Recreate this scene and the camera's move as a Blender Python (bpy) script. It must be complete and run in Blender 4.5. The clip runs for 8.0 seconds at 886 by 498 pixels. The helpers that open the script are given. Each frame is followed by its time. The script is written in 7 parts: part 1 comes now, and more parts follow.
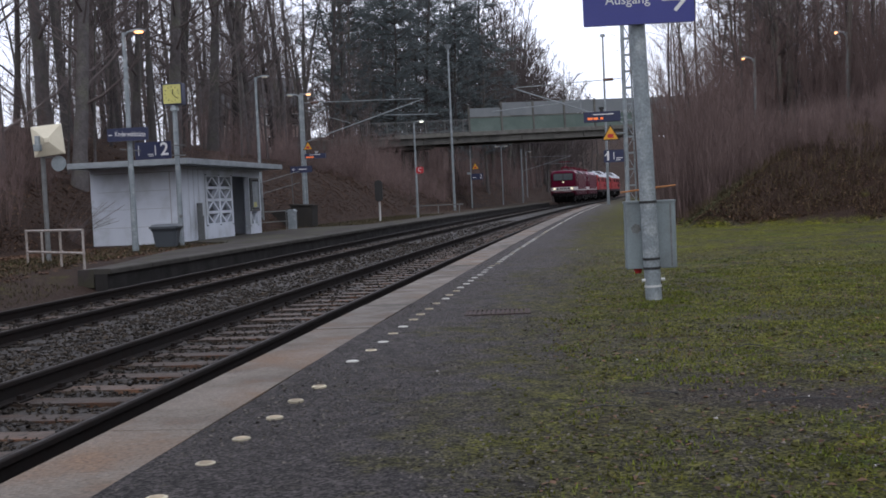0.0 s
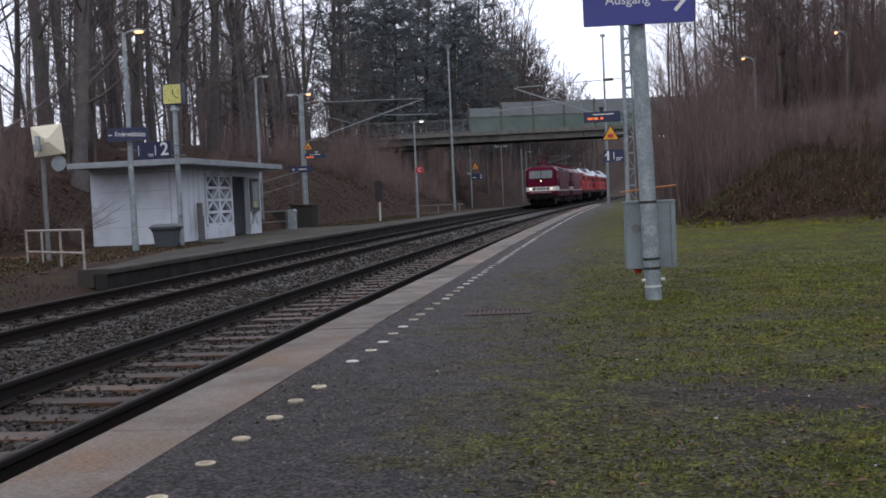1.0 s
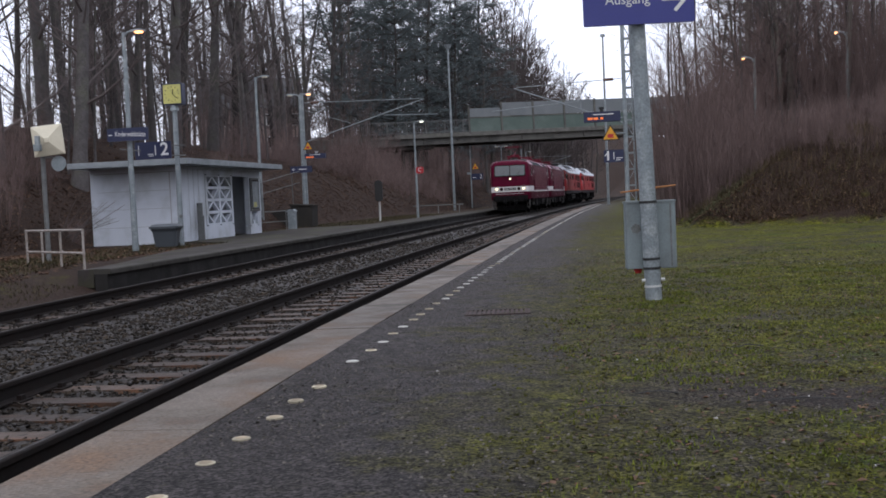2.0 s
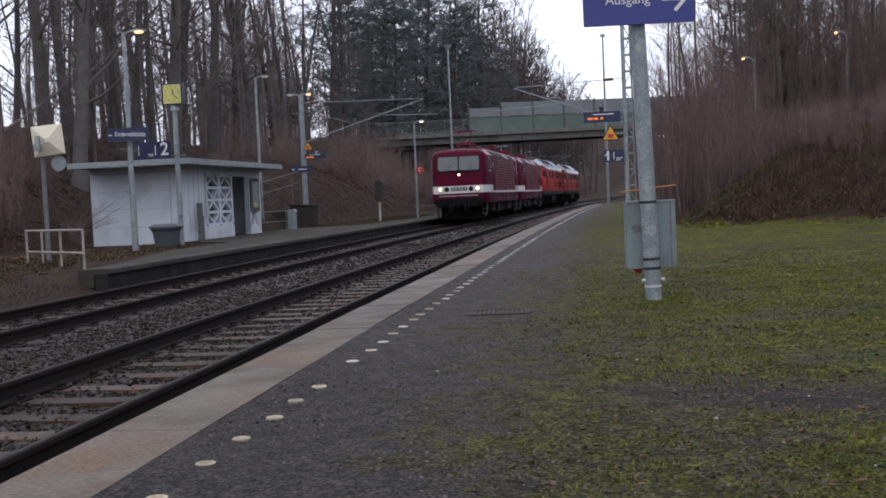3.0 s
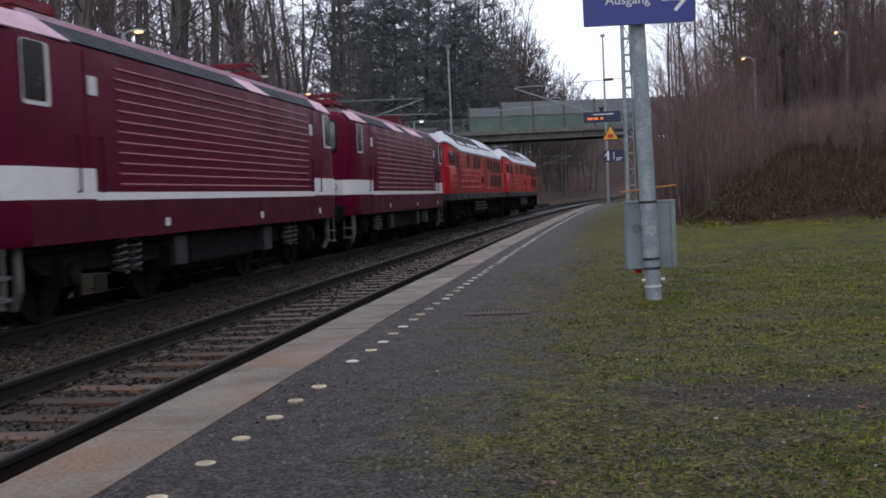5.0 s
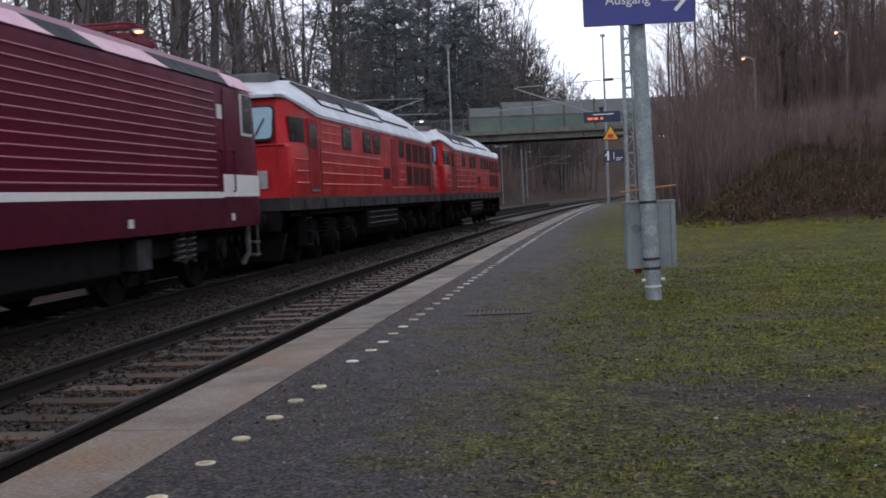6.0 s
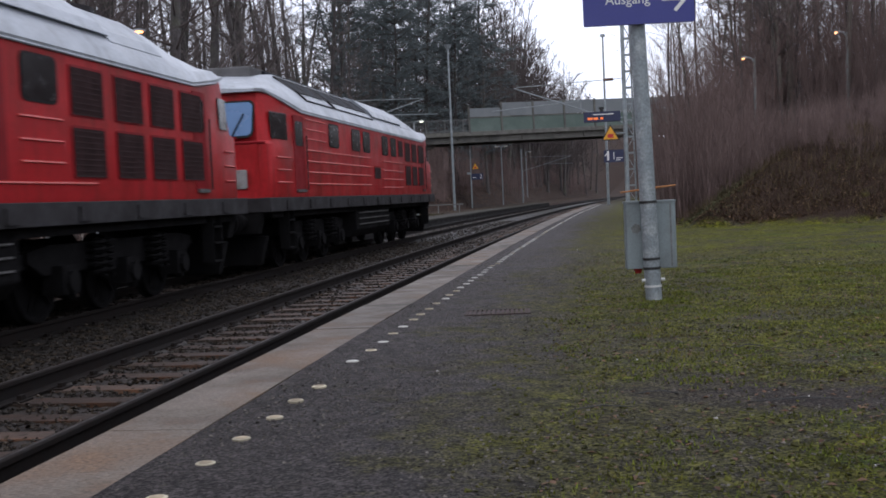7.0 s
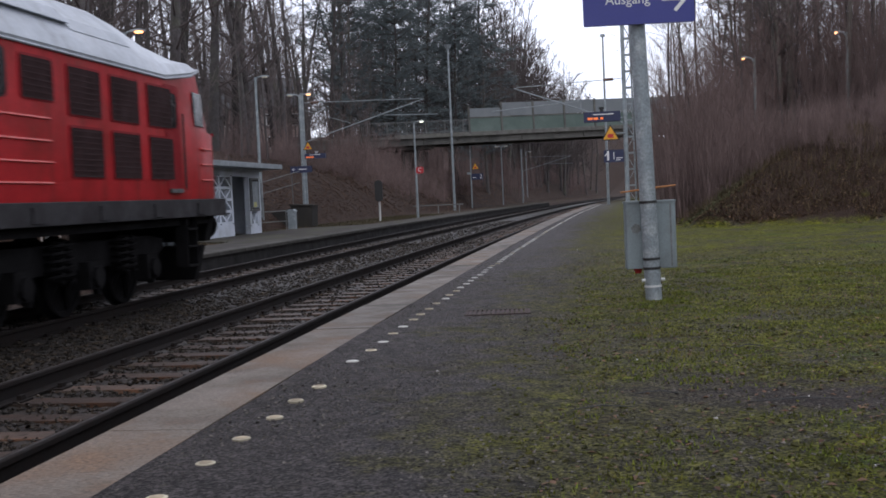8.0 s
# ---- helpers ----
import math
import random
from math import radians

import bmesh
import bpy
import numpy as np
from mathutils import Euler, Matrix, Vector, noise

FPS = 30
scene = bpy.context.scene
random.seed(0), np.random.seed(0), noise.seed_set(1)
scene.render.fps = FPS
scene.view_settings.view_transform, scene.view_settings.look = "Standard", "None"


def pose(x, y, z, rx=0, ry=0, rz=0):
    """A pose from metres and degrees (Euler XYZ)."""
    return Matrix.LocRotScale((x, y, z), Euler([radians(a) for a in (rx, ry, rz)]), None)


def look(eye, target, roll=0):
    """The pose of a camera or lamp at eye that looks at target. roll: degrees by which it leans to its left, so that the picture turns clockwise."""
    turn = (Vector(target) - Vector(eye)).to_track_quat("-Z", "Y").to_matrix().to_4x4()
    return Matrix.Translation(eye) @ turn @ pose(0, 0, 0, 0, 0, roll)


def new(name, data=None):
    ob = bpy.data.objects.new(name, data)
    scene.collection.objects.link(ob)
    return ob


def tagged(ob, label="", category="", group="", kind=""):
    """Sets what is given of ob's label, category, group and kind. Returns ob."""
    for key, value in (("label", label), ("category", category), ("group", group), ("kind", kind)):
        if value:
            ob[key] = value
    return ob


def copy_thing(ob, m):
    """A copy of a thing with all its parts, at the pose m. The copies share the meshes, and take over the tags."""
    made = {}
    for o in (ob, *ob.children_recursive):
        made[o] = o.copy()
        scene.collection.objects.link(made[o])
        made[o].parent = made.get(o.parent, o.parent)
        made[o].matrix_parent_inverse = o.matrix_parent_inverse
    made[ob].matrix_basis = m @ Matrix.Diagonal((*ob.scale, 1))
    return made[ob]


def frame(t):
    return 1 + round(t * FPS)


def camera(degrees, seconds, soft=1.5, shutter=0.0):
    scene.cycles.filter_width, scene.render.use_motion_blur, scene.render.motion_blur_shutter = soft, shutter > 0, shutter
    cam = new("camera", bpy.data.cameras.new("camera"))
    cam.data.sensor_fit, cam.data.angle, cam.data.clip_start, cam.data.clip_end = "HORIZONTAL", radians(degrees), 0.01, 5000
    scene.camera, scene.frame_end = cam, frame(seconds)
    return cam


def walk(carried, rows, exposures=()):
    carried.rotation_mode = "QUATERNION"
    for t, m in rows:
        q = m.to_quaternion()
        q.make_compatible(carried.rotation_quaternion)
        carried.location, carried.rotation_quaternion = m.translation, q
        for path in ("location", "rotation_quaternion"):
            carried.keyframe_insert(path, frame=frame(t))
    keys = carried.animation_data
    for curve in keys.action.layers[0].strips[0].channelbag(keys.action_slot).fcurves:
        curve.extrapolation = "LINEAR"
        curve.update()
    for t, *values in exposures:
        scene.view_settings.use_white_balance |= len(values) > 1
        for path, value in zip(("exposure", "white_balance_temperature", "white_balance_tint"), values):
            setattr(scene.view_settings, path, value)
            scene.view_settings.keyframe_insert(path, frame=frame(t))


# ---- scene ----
cam = camera(43.57, 8.0, soft=1.7, shutter=0.18)
EYE, TARGET = (-0.0026, -0.0066, 1.3544), (-0.0017, 9.9826, 0.8899)
walk(cam, [(0.0, look(EYE, TARGET, -2.528)), (8.0, look(EYE, TARGET, -2.528))])

# ---- light: an overcast winter sky, nearly no sun ----
world = bpy.data.worlds.new("overcast_sky")
scene.world = world
world.use_nodes = True
wn, wl = world.node_tree.nodes, world.node_tree.links
sky = wn.new("ShaderNodeTexSky")
sky.sky_type, sky.sun_disc = "NISHITA", False
sky.sun_elevation, sky.sun_rotation = radians(24), radians(200)
cover = wn.new("ShaderNodeMix")
cover.data_type = "RGBA"
cover.inputs["Factor"].default_value = 0.9
cover.inputs["B"].default_value = (9.0, 9.3, 10.9, 1)
wl.new(sky.outputs["Color"], cover.inputs["A"])
wl.new(cover.outputs["Result"], wn["Background"].inputs["Color"])
wn["Background"].inputs["Strength"].default_value = 0.138
sun = new("sun", bpy.data.lights.new("sun", "SUN"))
sun.data.energy, sun.data.angle, sun.data.color = 0.6, radians(40), (1.0, 0.97, 0.93)
sun.matrix_world = look((0, 0, 60), (6, 22, 20))
scene.view_settings.exposure = 0.0

# ---- the line of the railway: s metres along it, l metres to the right of the far track ----
KNOTS = [-130, -10, 5, 20, 35, 50, 70, 90, 130, 700]
BENDS = [.00092, .00093, .00053, .00051, .00063, .00049, .00035, .00052, .00062, .0006]
LINE_S = np.arange(-300, 700, 0.5)
LINE_T = np.cumsum(np.interp(LINE_S, KNOTS, BENDS)) * 0.5
LINE_T += 0.14779 - LINE_T[600]
LINE_X, LINE_Y = np.cumsum(np.sin(LINE_T)) * 0.5, np.cumsum(np.cos(LINE_T)) * 0.5
LINE_X += -5.5641 - LINE_X[600]
LINE_Y += 16.0 - LINE_Y[600]
NEAR = 3.67          # centre of the near track
GAUGE = 0.7525       # rail centres from the track's centre
PLAT = 0.29          # top of the near platform above the rails
PLAT2 = 0.26


def turn(s):
    return float(np.interp(s, LINE_S, LINE_T))


def spot(s, l=0.0, z=0.0):
    """The place s along the line, l to its right."""
    t = turn(s)
    return Vector((float(np.interp(s, LINE_S, LINE_X)) + l * math.cos(t), float(np.interp(s, LINE_S, LINE_Y)) - l * math.sin(t), z))


def spots(s, l):
    t = np.interp(s, LINE_S, LINE_T)
    return np.interp(s, LINE_S, LINE_X) + l * np.cos(t), np.interp(s, LINE_S, LINE_Y) - l * np.sin(t)


def line_pose(s, l=0.0, z=0.0, rz=0.0):
    """Local y runs along the line away from the camera, x to its right."""
    return Matrix.Translation(spot(s, l, z)) @ pose(0, 0, 0, 0, 0, -math.degrees(turn(s)) + rz)


# ---- building helpers ----
class Geo:
    def __init__(self):
        self.v, self.f = [], []

    def add(self, verts, faces):
        n = len(self.v)
        self.v += [tuple(p) for p in verts]
        self.f += [tuple(i + n for i in f) for f in faces]
        return self

    def box(self, x0, x1, y0, y1, z0, z1, m=None):
        vs = [Vector((x, y, z)) for z in (z0, z1) for x, y in ((x0, y0), (x1, y0), (x1, y1), (x0, y1))]
        if m is not None:
            vs = [m @ p for p in vs]
        return self.add(vs, [(3, 2, 1, 0), (4, 5, 6, 7), (0, 1, 5, 4), (1, 2, 6, 5), (2, 3, 7, 6), (3, 0, 4, 7)])

    def tube(self, pts, r, n=8, cap=True):
        """A round bar through pts; r: one radius or one for each point."""
        pts = [Vector(p) for p in pts]
        rs = r if isinstance(r, (list, tuple)) else [r] * len(pts)
        rings, side = [], None
        for i, p in enumerate(pts):
            d = (pts[min(i + 1, len(pts) - 1)] - pts[max(i - 1, 0)]).normalized()
            if side is None or abs(side.dot(d)) > 0.98:
                side = d.orthogonal().normalized()
            side = (side - d * side.dot(d)).normalized()
            up = d.cross(side)
            rings.append([p + (side * math.cos(a) + up * math.sin(a)) * rs[i] for a in (2 * math.pi * k / n for k in range(n))])
        fs = [(j * n + k, j * n + (k + 1) % n, (j + 1) * n + (k + 1) % n, (j + 1) * n + k) for j in range(len(pts) - 1) for k in range(n)]
        if cap:
            fs += [tuple(range(n))[::-1], tuple((len(pts) - 1) * n + k for k in range(n))]
        return self.add([p for ring in rings for p in ring], fs)

    def prism(self, poly, a0, a1, axis="z", m=None):
        """A flat outline pushed from a0 to a1 along an axis; the outline gives the other two coordinates in order."""
        def place(u, v, w):
            p = Vector({"x": (w, u, v), "y": (u, w, v), "z": (u, v, w)}[axis])
            return m @ p if m is not None else p
        n = len(poly)
        vs = [place(u, v, a0) for u, v in poly] + [place(u, v, a1) for u, v in poly]
        return self.add(vs, [tuple(range(n))[::-1], tuple(range(n, 2 * n))] + [(k, (k + 1) % n, n + (k + 1) % n, n + k) for k in range(n)])

    def skin(self, rings, cap=True):
        """A skin over closed outlines of equal length."""
        n = len(rings[0])
        fs = [(j * n + k, j * n + (k + 1) % n, (j + 1) * n + (k + 1) % n, (j + 1) * n + k) for j in range(len(rings) - 1) for k in range(n)]
        if cap:
            fs += [tuple(range(n))[::-1], tuple((len(rings) - 1) * n + k for k in range(n))]
        return self.add([p for ring in rings for p in ring], fs)

    def mesh(self, name, smooth=False):
        me = bpy.data.meshes.new(name)
        me.from_pydata(self.v, [], self.f)
        bm = bmesh.new()
        bm.from_mesh(me)
        bmesh.ops.recalc_face_normals(bm, faces=bm.faces)
        bm.to_mesh(me)
        bm.free()
        if smooth:
            me.polygons.foreach_set("use_smooth", [True] * len(me.polygons))
            me.set_sharp_from_angle(angle=radians(35))
        me.update()
        return me


def raw_mesh(name, verts, faces, mat, smooth=True):
    """A large mesh from arrays, all faces with the same number of corners."""
    verts, faces = np.asarray(verts, np.float32), np.asarray(faces, np.int32)
    me = bpy.data.meshes.new(name)
    k = faces.shape[1]
    me.vertices.add(len(verts))
    me.vertices.foreach_set("co", verts.ravel())
    me.loops.add(faces.size)
    me.loops.foreach_set("vertex_index", faces.ravel())
    me.polygons.add(len(faces))
    me.polygons.foreach_set("loop_start", np.arange(0, faces.size, k, dtype=np.int32))
    me.polygons.foreach_set("loop_total", np.full(len(faces), k, np.int32))
    me.polygons.foreach_set("use_smooth", np.full(len(faces), smooth, bool))
    me.update(calc_edges=True)
    me.validate()
    me.materials.append(mat)
    return me


def part(name, geo, material, parent, label="", smooth=False, bevel=0.0, m=None, kind=""):
    me = geo if isinstance(geo, bpy.types.Mesh) else geo.mesh(name, smooth)
    if not me.materials:
        me.materials.append(material)
    ob = new(name, me)
    if parent is not None:
        ob.parent = parent
    if m is not None:
        ob.matrix_local = m
    if bevel:
        mod = ob.modifiers.new("edge", "BEVEL")
        mod.width, mod.segments, mod.limit_method, mod.angle_limit = bevel, 2, "ANGLE", radians(40)
    return tagged(ob, label, kind=kind)


def thing(name, m, label, category, group="", kind=""):
    ob = new(name)
    ob.empty_display_size = 0.2
    ob.matrix_world = m
    return tagged(ob, label, category, group, kind)


def solid(name, geo, material, label, category, m=None, smooth=False, bevel=0.0, group="", kind=""):
    ob = part(name, geo, material, None, "", smooth, bevel)
    if m is not None:
        ob.matrix_world = m
    return tagged(ob, label, category, group, kind)


def rounded(w, h, r, n=4):
    """Outline of a rectangle w by h about 0, with round corners."""
    out = []
    for cx, cy, a0 in ((w / 2 - r, h / 2 - r, 0), (-w / 2 + r, h / 2 - r, 90), (-w / 2 + r, -h / 2 + r, 180), (w / 2 - r, -h / 2 + r, 270)):
        out += [(cx + r * math.cos(radians(a0 + 90 * k / n)), cy + r * math.sin(radians(a0 + 90 * k / n))) for k in range(n + 1)]
    return out


def writing(text, size, material, parent, m, label="", name="lettering", bold=0.0):
    """Raised letters from the built-in font, as a mesh; local x to the right, y up, z towards the reader."""
    cu = bpy.data.curves.new(name, "FONT")
    cu.body, cu.size, cu.extrude, cu.offset, cu.align_x, cu.align_y = text, size, 0.002, bold, "CENTER", "CENTER"
    tmp = new("tmp", cu)
    me = bpy.data.meshes.new_from_object(tmp.evaluated_get(bpy.context.evaluated_depsgraph_get()))
    bpy.data.objects.remove(tmp)
    me.materials.clear()
    me.materials.append(material)
    return part(name, me, material, parent, label, m=m)


# ---- materials ----
def mat(name, base, rough=0.7, metal=0.0, second=None, scale=6.0, amount=0.5, fine=60.0, bump=0.0, bump_scale=None, emit=0.0, spec=0.5, third=None, third_scale=1.2, vary=0.0, coat=0.0, island=0.0, world_grain=False, streak=None):
    """base with two scales of variation: large stains towards second (and third), fine grain in value, and relief."""
    m = bpy.data.materials.new(name)
    m.use_nodes = True
    n, l = m.node_tree.nodes, m.node_tree.links
    b = n["Principled BSDF"]
    b.inputs["Roughness"].default_value, b.inputs["Metallic"].default_value = rough, metal
    b.inputs["Specular IOR Level"].default_value = spec if rough < 0.6 else spec * 0.4
    b.inputs["Coat Weight"].default_value = coat
    b.inputs["Coat Roughness"].default_value = 0.15
    co = n.new("ShaderNodeNewGeometry") if world_grain else n.new("ShaderNodeTexCoord")
    second = second or tuple(c * 0.75 for c in base)

    def tex(sc, det=5.0, ro=0.6):
        t = n.new("ShaderNodeTexNoise")
        t.inputs["Scale"].default_value, t.inputs["Detail"].default_value, t.inputs["Roughness"].default_value = sc, det, ro
        l.new(co.outputs["Position" if world_grain else "Object"], t.inputs["Vector"])
        return t

    def ramp(src, lo, hi):
        r = n.new("ShaderNodeMapRange")
        r.inputs["From Min"].default_value, r.inputs["From Max"].default_value = lo, hi
        l.new(src, r.inputs["Value"])
        return r.outputs["Result"]

    def mix(fac, a, bb, mode="MIX"):
        x = n.new("ShaderNodeMix")
        x.data_type, x.blend_type = "RGBA", mode
        for key, val in (("Factor", fac), ("A", a), ("B", bb)):
            if hasattr(val, "is_linked"):
                l.new(val, x.inputs[key])
            else:
                x.inputs[key].default_value = val if key == "Factor" else (*val, 1)
        return x.outputs["Result"]
    big = tex(scale)
    col = mix(ramp(big.outputs["Fac"], 0.5 - 0.25 / max(amount, 0.05) * 0.5, 0.5 + 0.25), base, second)
    if third:
        col = mix(ramp(tex(third_scale, 4.0).outputs["Fac"], 0.48, 0.68), col, third)
    if streak:
        mp = n.new("ShaderNodeMapping")
        mp.inputs["Scale"].default_value = (5.0, 5.0, 0.5)
        l.new(co.outputs["Object"], mp.inputs["Vector"])
        st = tex(1.0, 6.0, 0.7)
        l.new(mp.outputs["Vector"], st.inputs["Vector"])
        col = mix(ramp(st.outputs["Fac"], 0.5, 0.85), col, streak)
    grain = tex(fine, 3.0)
    g = n.new("ShaderNodeMapRange")
    g.inputs["From Min"].default_value, g.inputs["From Max"].default_value = 0.3, 0.7
    g.inputs["To Min"].default_value, g.inputs["To Max"].default_value = 1 - amount * 0.5, 1 + amount * 0.35
    l.new(grain.outputs["Fac"], g.inputs["Value"])
    hs = n.new("ShaderNodeHueSaturation")
    l.new(col, hs.inputs["Color"])
    if vary or island:
        oi = n.new("ShaderNodeNewGeometry") if island else n.new("ShaderNodeObjectInfo")
        v = n.new("ShaderNodeMapRange")
        v.inputs["To Min"].default_value, v.inputs["To Max"].default_value = 1 - (island or vary), 1 + (island or vary)
        l.new(oi.outputs["Random Per Island" if island else "Random"], v.inputs["Value"])
        mul = n.new("ShaderNodeMath")
        mul.operation = "MULTIPLY"
        l.new(g.outputs["Result"], mul.inputs[0])
        l.new(v.outputs["Result"], mul.inputs[1])
        l.new(mul.outputs[0], hs.inputs["Value"])
    else:
        l.new(g.outputs["Result"], hs.inputs["Value"])
    l.new(hs.outputs["Color"], b.inputs["Base Color"])
    rr = n.new("ShaderNodeMapRange")
    rr.inputs["From Min"].default_value, rr.inputs["From Max"].default_value = 0.3, 0.7
    rr.inputs["To Min"].default_value, rr.inputs["To Max"].default_value = max(rough - 0.12, 0.03), min(rough + 0.12, 1)
    l.new(big.outputs["Fac"], rr.inputs["Value"])
    l.new(rr.outputs["Result"], b.inputs["Roughness"])
    if bump:
        bt = tex(bump_scale or fine, 4.0) if bump_scale else grain
        bp = n.new("ShaderNodeBump")
        bp.inputs["Strength"].default_value, bp.inputs["Distance"].default_value = 0.8, bump
        l.new(bt.outputs["Fac"], bp.inputs["Height"])
        l.new(bp.outputs["Normal"], b.inputs["Normal"])
    if emit:
        b.inputs["Emission Color"].default_value = (*base, 1)
        b.inputs["Emission Strength"].default_value = emit
    return m


def ground_mat(name, layers, spec=0.16, relief=0.02):
    """Layers of surface colours, patchy at their borders. Each: colour a, colour b, grain scale, and the mask that lays it over those before:
    a list of ('l'|'s'|'z', from, to, waver), multiplied, read from the map of metres along and across the line."""
    m = bpy.data.materials.new(name)
    m.use_nodes = True
    n, l = m.node_tree.nodes, m.node_tree.links
    b = n["Principled BSDF"]
    uv = n.new("ShaderNodeUVMap")
    geo = n.new("ShaderNodeNewGeometry")
    sep, sep2 = n.new("ShaderNodeSeparateXYZ"), n.new("ShaderNodeSeparateXYZ")
    l.new(uv.outputs["UV"], sep.inputs[0])
    l.new(geo.outputs["Position"], sep2.inputs[0])
    chan = {"s": sep.outputs["X"], "l": sep.outputs["Y"], "x": sep2.outputs["X"], "y": sep2.outputs["Y"], "z": sep2.outputs["Z"]}

    def tex(sc, det=6.0, ro=0.65, lo=0.35, hi=0.65):
        t = n.new("ShaderNodeTexNoise")
        t.inputs["Scale"].default_value, t.inputs["Detail"].default_value, t.inputs["Roughness"].default_value = sc, det, ro
        l.new(geo.outputs["Position"], t.inputs["Vector"])
        r = n.new("ShaderNodeMapRange")
        r.inputs["From Min"].default_value, r.inputs["From Max"].default_value = lo, hi
        l.new(t.outputs["Fac"], r.inputs["Value"])
        return r.outputs["Result"]

    def math_(op, a, c):
        x = n.new("ShaderNodeMath")
        x.operation = op
        for i, val in enumerate((a, c)):
            if hasattr(val, "is_linked"):
                l.new(val, x.inputs[i])
            else:
                x.inputs[i].default_value = val
        return x.outputs[0]

    def mix(fac, a, bb):
        x = n.new("ShaderNodeMix")
        x.data_type = "RGBA"
        for key, val in (("Factor", fac), ("A", a), ("B", bb)):
            if hasattr(val, "is_linked"):
                l.new(val, x.inputs[key])
            else:
                x.inputs[key].default_value = val if key == "Factor" else (*val, 1)
        return x.outputs["Result"]
    waver_small, waver_big = tex(3.5), tex(0.55)
    waver = math_("ADD", math_("MULTIPLY", waver_small, 0.55), math_("MULTIPLY", waver_big, 0.45))
    waver = math_("SUBTRACT", waver, 0.5)
    col, rough = None, None
    for ca, cb, grain, ro, masks in layers:
        c = mix(tex(grain, 4.0, 0.7, 0.3, 0.7), ca, cb)
        if col is None:
            col, rough = c, ro
            continue
        f = None
        for key, a, e, wv in masks:
            if key == "noise":
                g = tex(a, 5.0, 0.65, e, e + wv)
            else:
                r = n.new("ShaderNodeMapRange")
                r.inputs["From Min"].default_value, r.inputs["From Max"].default_value = a, e
                l.new(math_("ADD", chan[key], math_("MULTIPLY", waver, wv)), r.inputs["Value"])
                g = r.outputs["Result"]
            f = g if f is None else math_("MULTIPLY", f, g)
        col = mix(f, col, c)
        rough = math_("ADD", math_("MULTIPLY", f, ro), math_("MULTIPLY", math_("SUBTRACT", 1.0, f), rough))
    grain_value = n.new("ShaderNodeMapRange")
    grain_value.inputs["To Min"].default_value, grain_value.inputs["To Max"].default_value = 0.2, 2.1
    l.new(tex(52.0, 3.0, 0.7, 0.4, 0.62), grain_value.inputs["Value"])
    patch_value = n.new("ShaderNodeMapRange")
    patch_value.inputs["To Min"].default_value, patch_value.inputs["To Max"].default_value = 0.4, 1.5
    l.new(tex(9.0, 6.0, 0.8, 0.33, 0.67), patch_value.inputs["Value"])
    hs = n.new("ShaderNodeHueSaturation")
    l.new(col, hs.inputs["Color"])
    l.new(math_("MULTIPLY", grain_value.outputs["Result"], patch_value.outputs["Result"]), hs.inputs["Value"])
    l.new(hs.outputs["Color"], b.inputs["Base Color"])
    l.new(rough, b.inputs["Roughness"]) if hasattr(rough, "is_linked") else None
    if not hasattr(rough, "is_linked"):
        b.inputs["Roughness"].default_value = rough
    b.inputs["Specular IOR Level"].default_value = spec
    bp = n.new("ShaderNodeBump")
    bp.inputs["Strength"].default_value, bp.inputs["Distance"].default_value = 1.0, relief
    l.new(tex(60.0, 6.0, 0.75, 0.2, 0.8), bp.inputs["Height"])
    l.new(bp.outputs["Normal"], b.inputs["Normal"])
    return m


def glass(name, tint, rough=0.06):
    m = mat(name, tint, rough, spec=0.6, amount=0.1, fine=3.0, scale=1.0, coat=0.0)
    return m


M_CRIMSON = mat("crimson_paint", (0.102, 0.002, 0.021), 0.42, second=(0.074, 0.002, 0.016), scale=1.2, amount=0.25, fine=18, third=(0.065, 0.003, 0.016), third_scale=0.7, spec=0.06, streak=(0.04, 0.006, 0.014))
M_CRIMSON_LOW = mat("crimson_sill_paint", (0.072, 0.003, 0.017), 0.5, second=(0.045, 0.004, 0.013), scale=1.6, amount=0.4, fine=22, spec=0.08)
M_RED = mat("signal_red_paint", (0.43, 0.021, 0.025), 0.42, second=(0.36, 0.018, 0.022), scale=1.4, amount=0.25, fine=16, third=(0.23, 0.016, 0.014), third_scale=0.9, spec=0.12, streak=(0.09, 0.02, 0.014))
M_BANDWHITE = mat("white_band_paint", (0.74, 0.73, 0.72), 0.45, second=(0.6, 0.58, 0.57), scale=3, amount=0.2, fine=30)
M_PINKWHITE = mat("faded_roof_panel_paint", (0.52, 0.32, 0.38), 0.55, second=(0.42, 0.25, 0.31), scale=2, amount=0.2, fine=24)
M_ROOFDARK = mat("dark_roof_panel", (0.016, 0.018, 0.026), 0.8, second=(0.02, 0.022, 0.026), scale=2.5, amount=0.3)
M_ROOFGREY = mat("roof_grey", (0.13, 0.13, 0.135), 0.75, second=(0.075, 0.072, 0.072), scale=2, amount=0.4, bump=0.002)
M_SILVER = mat("pale_silver_roof", (0.41, 0.445, 0.485), 0.42, metal=0.15, second=(0.34, 0.365, 0.4), scale=1.3, amount=0.25, fine=14, third=(0.3, 0.32, 0.35), third_scale=0.8, streak=(0.2, 0.2, 0.205))
M_FRAMEGREY = mat("sooty_grey_frame", (0.042, 0.04, 0.043), 0.75, second=(0.02, 0.018, 0.018), scale=3, amount=0.5, bump=0.002)
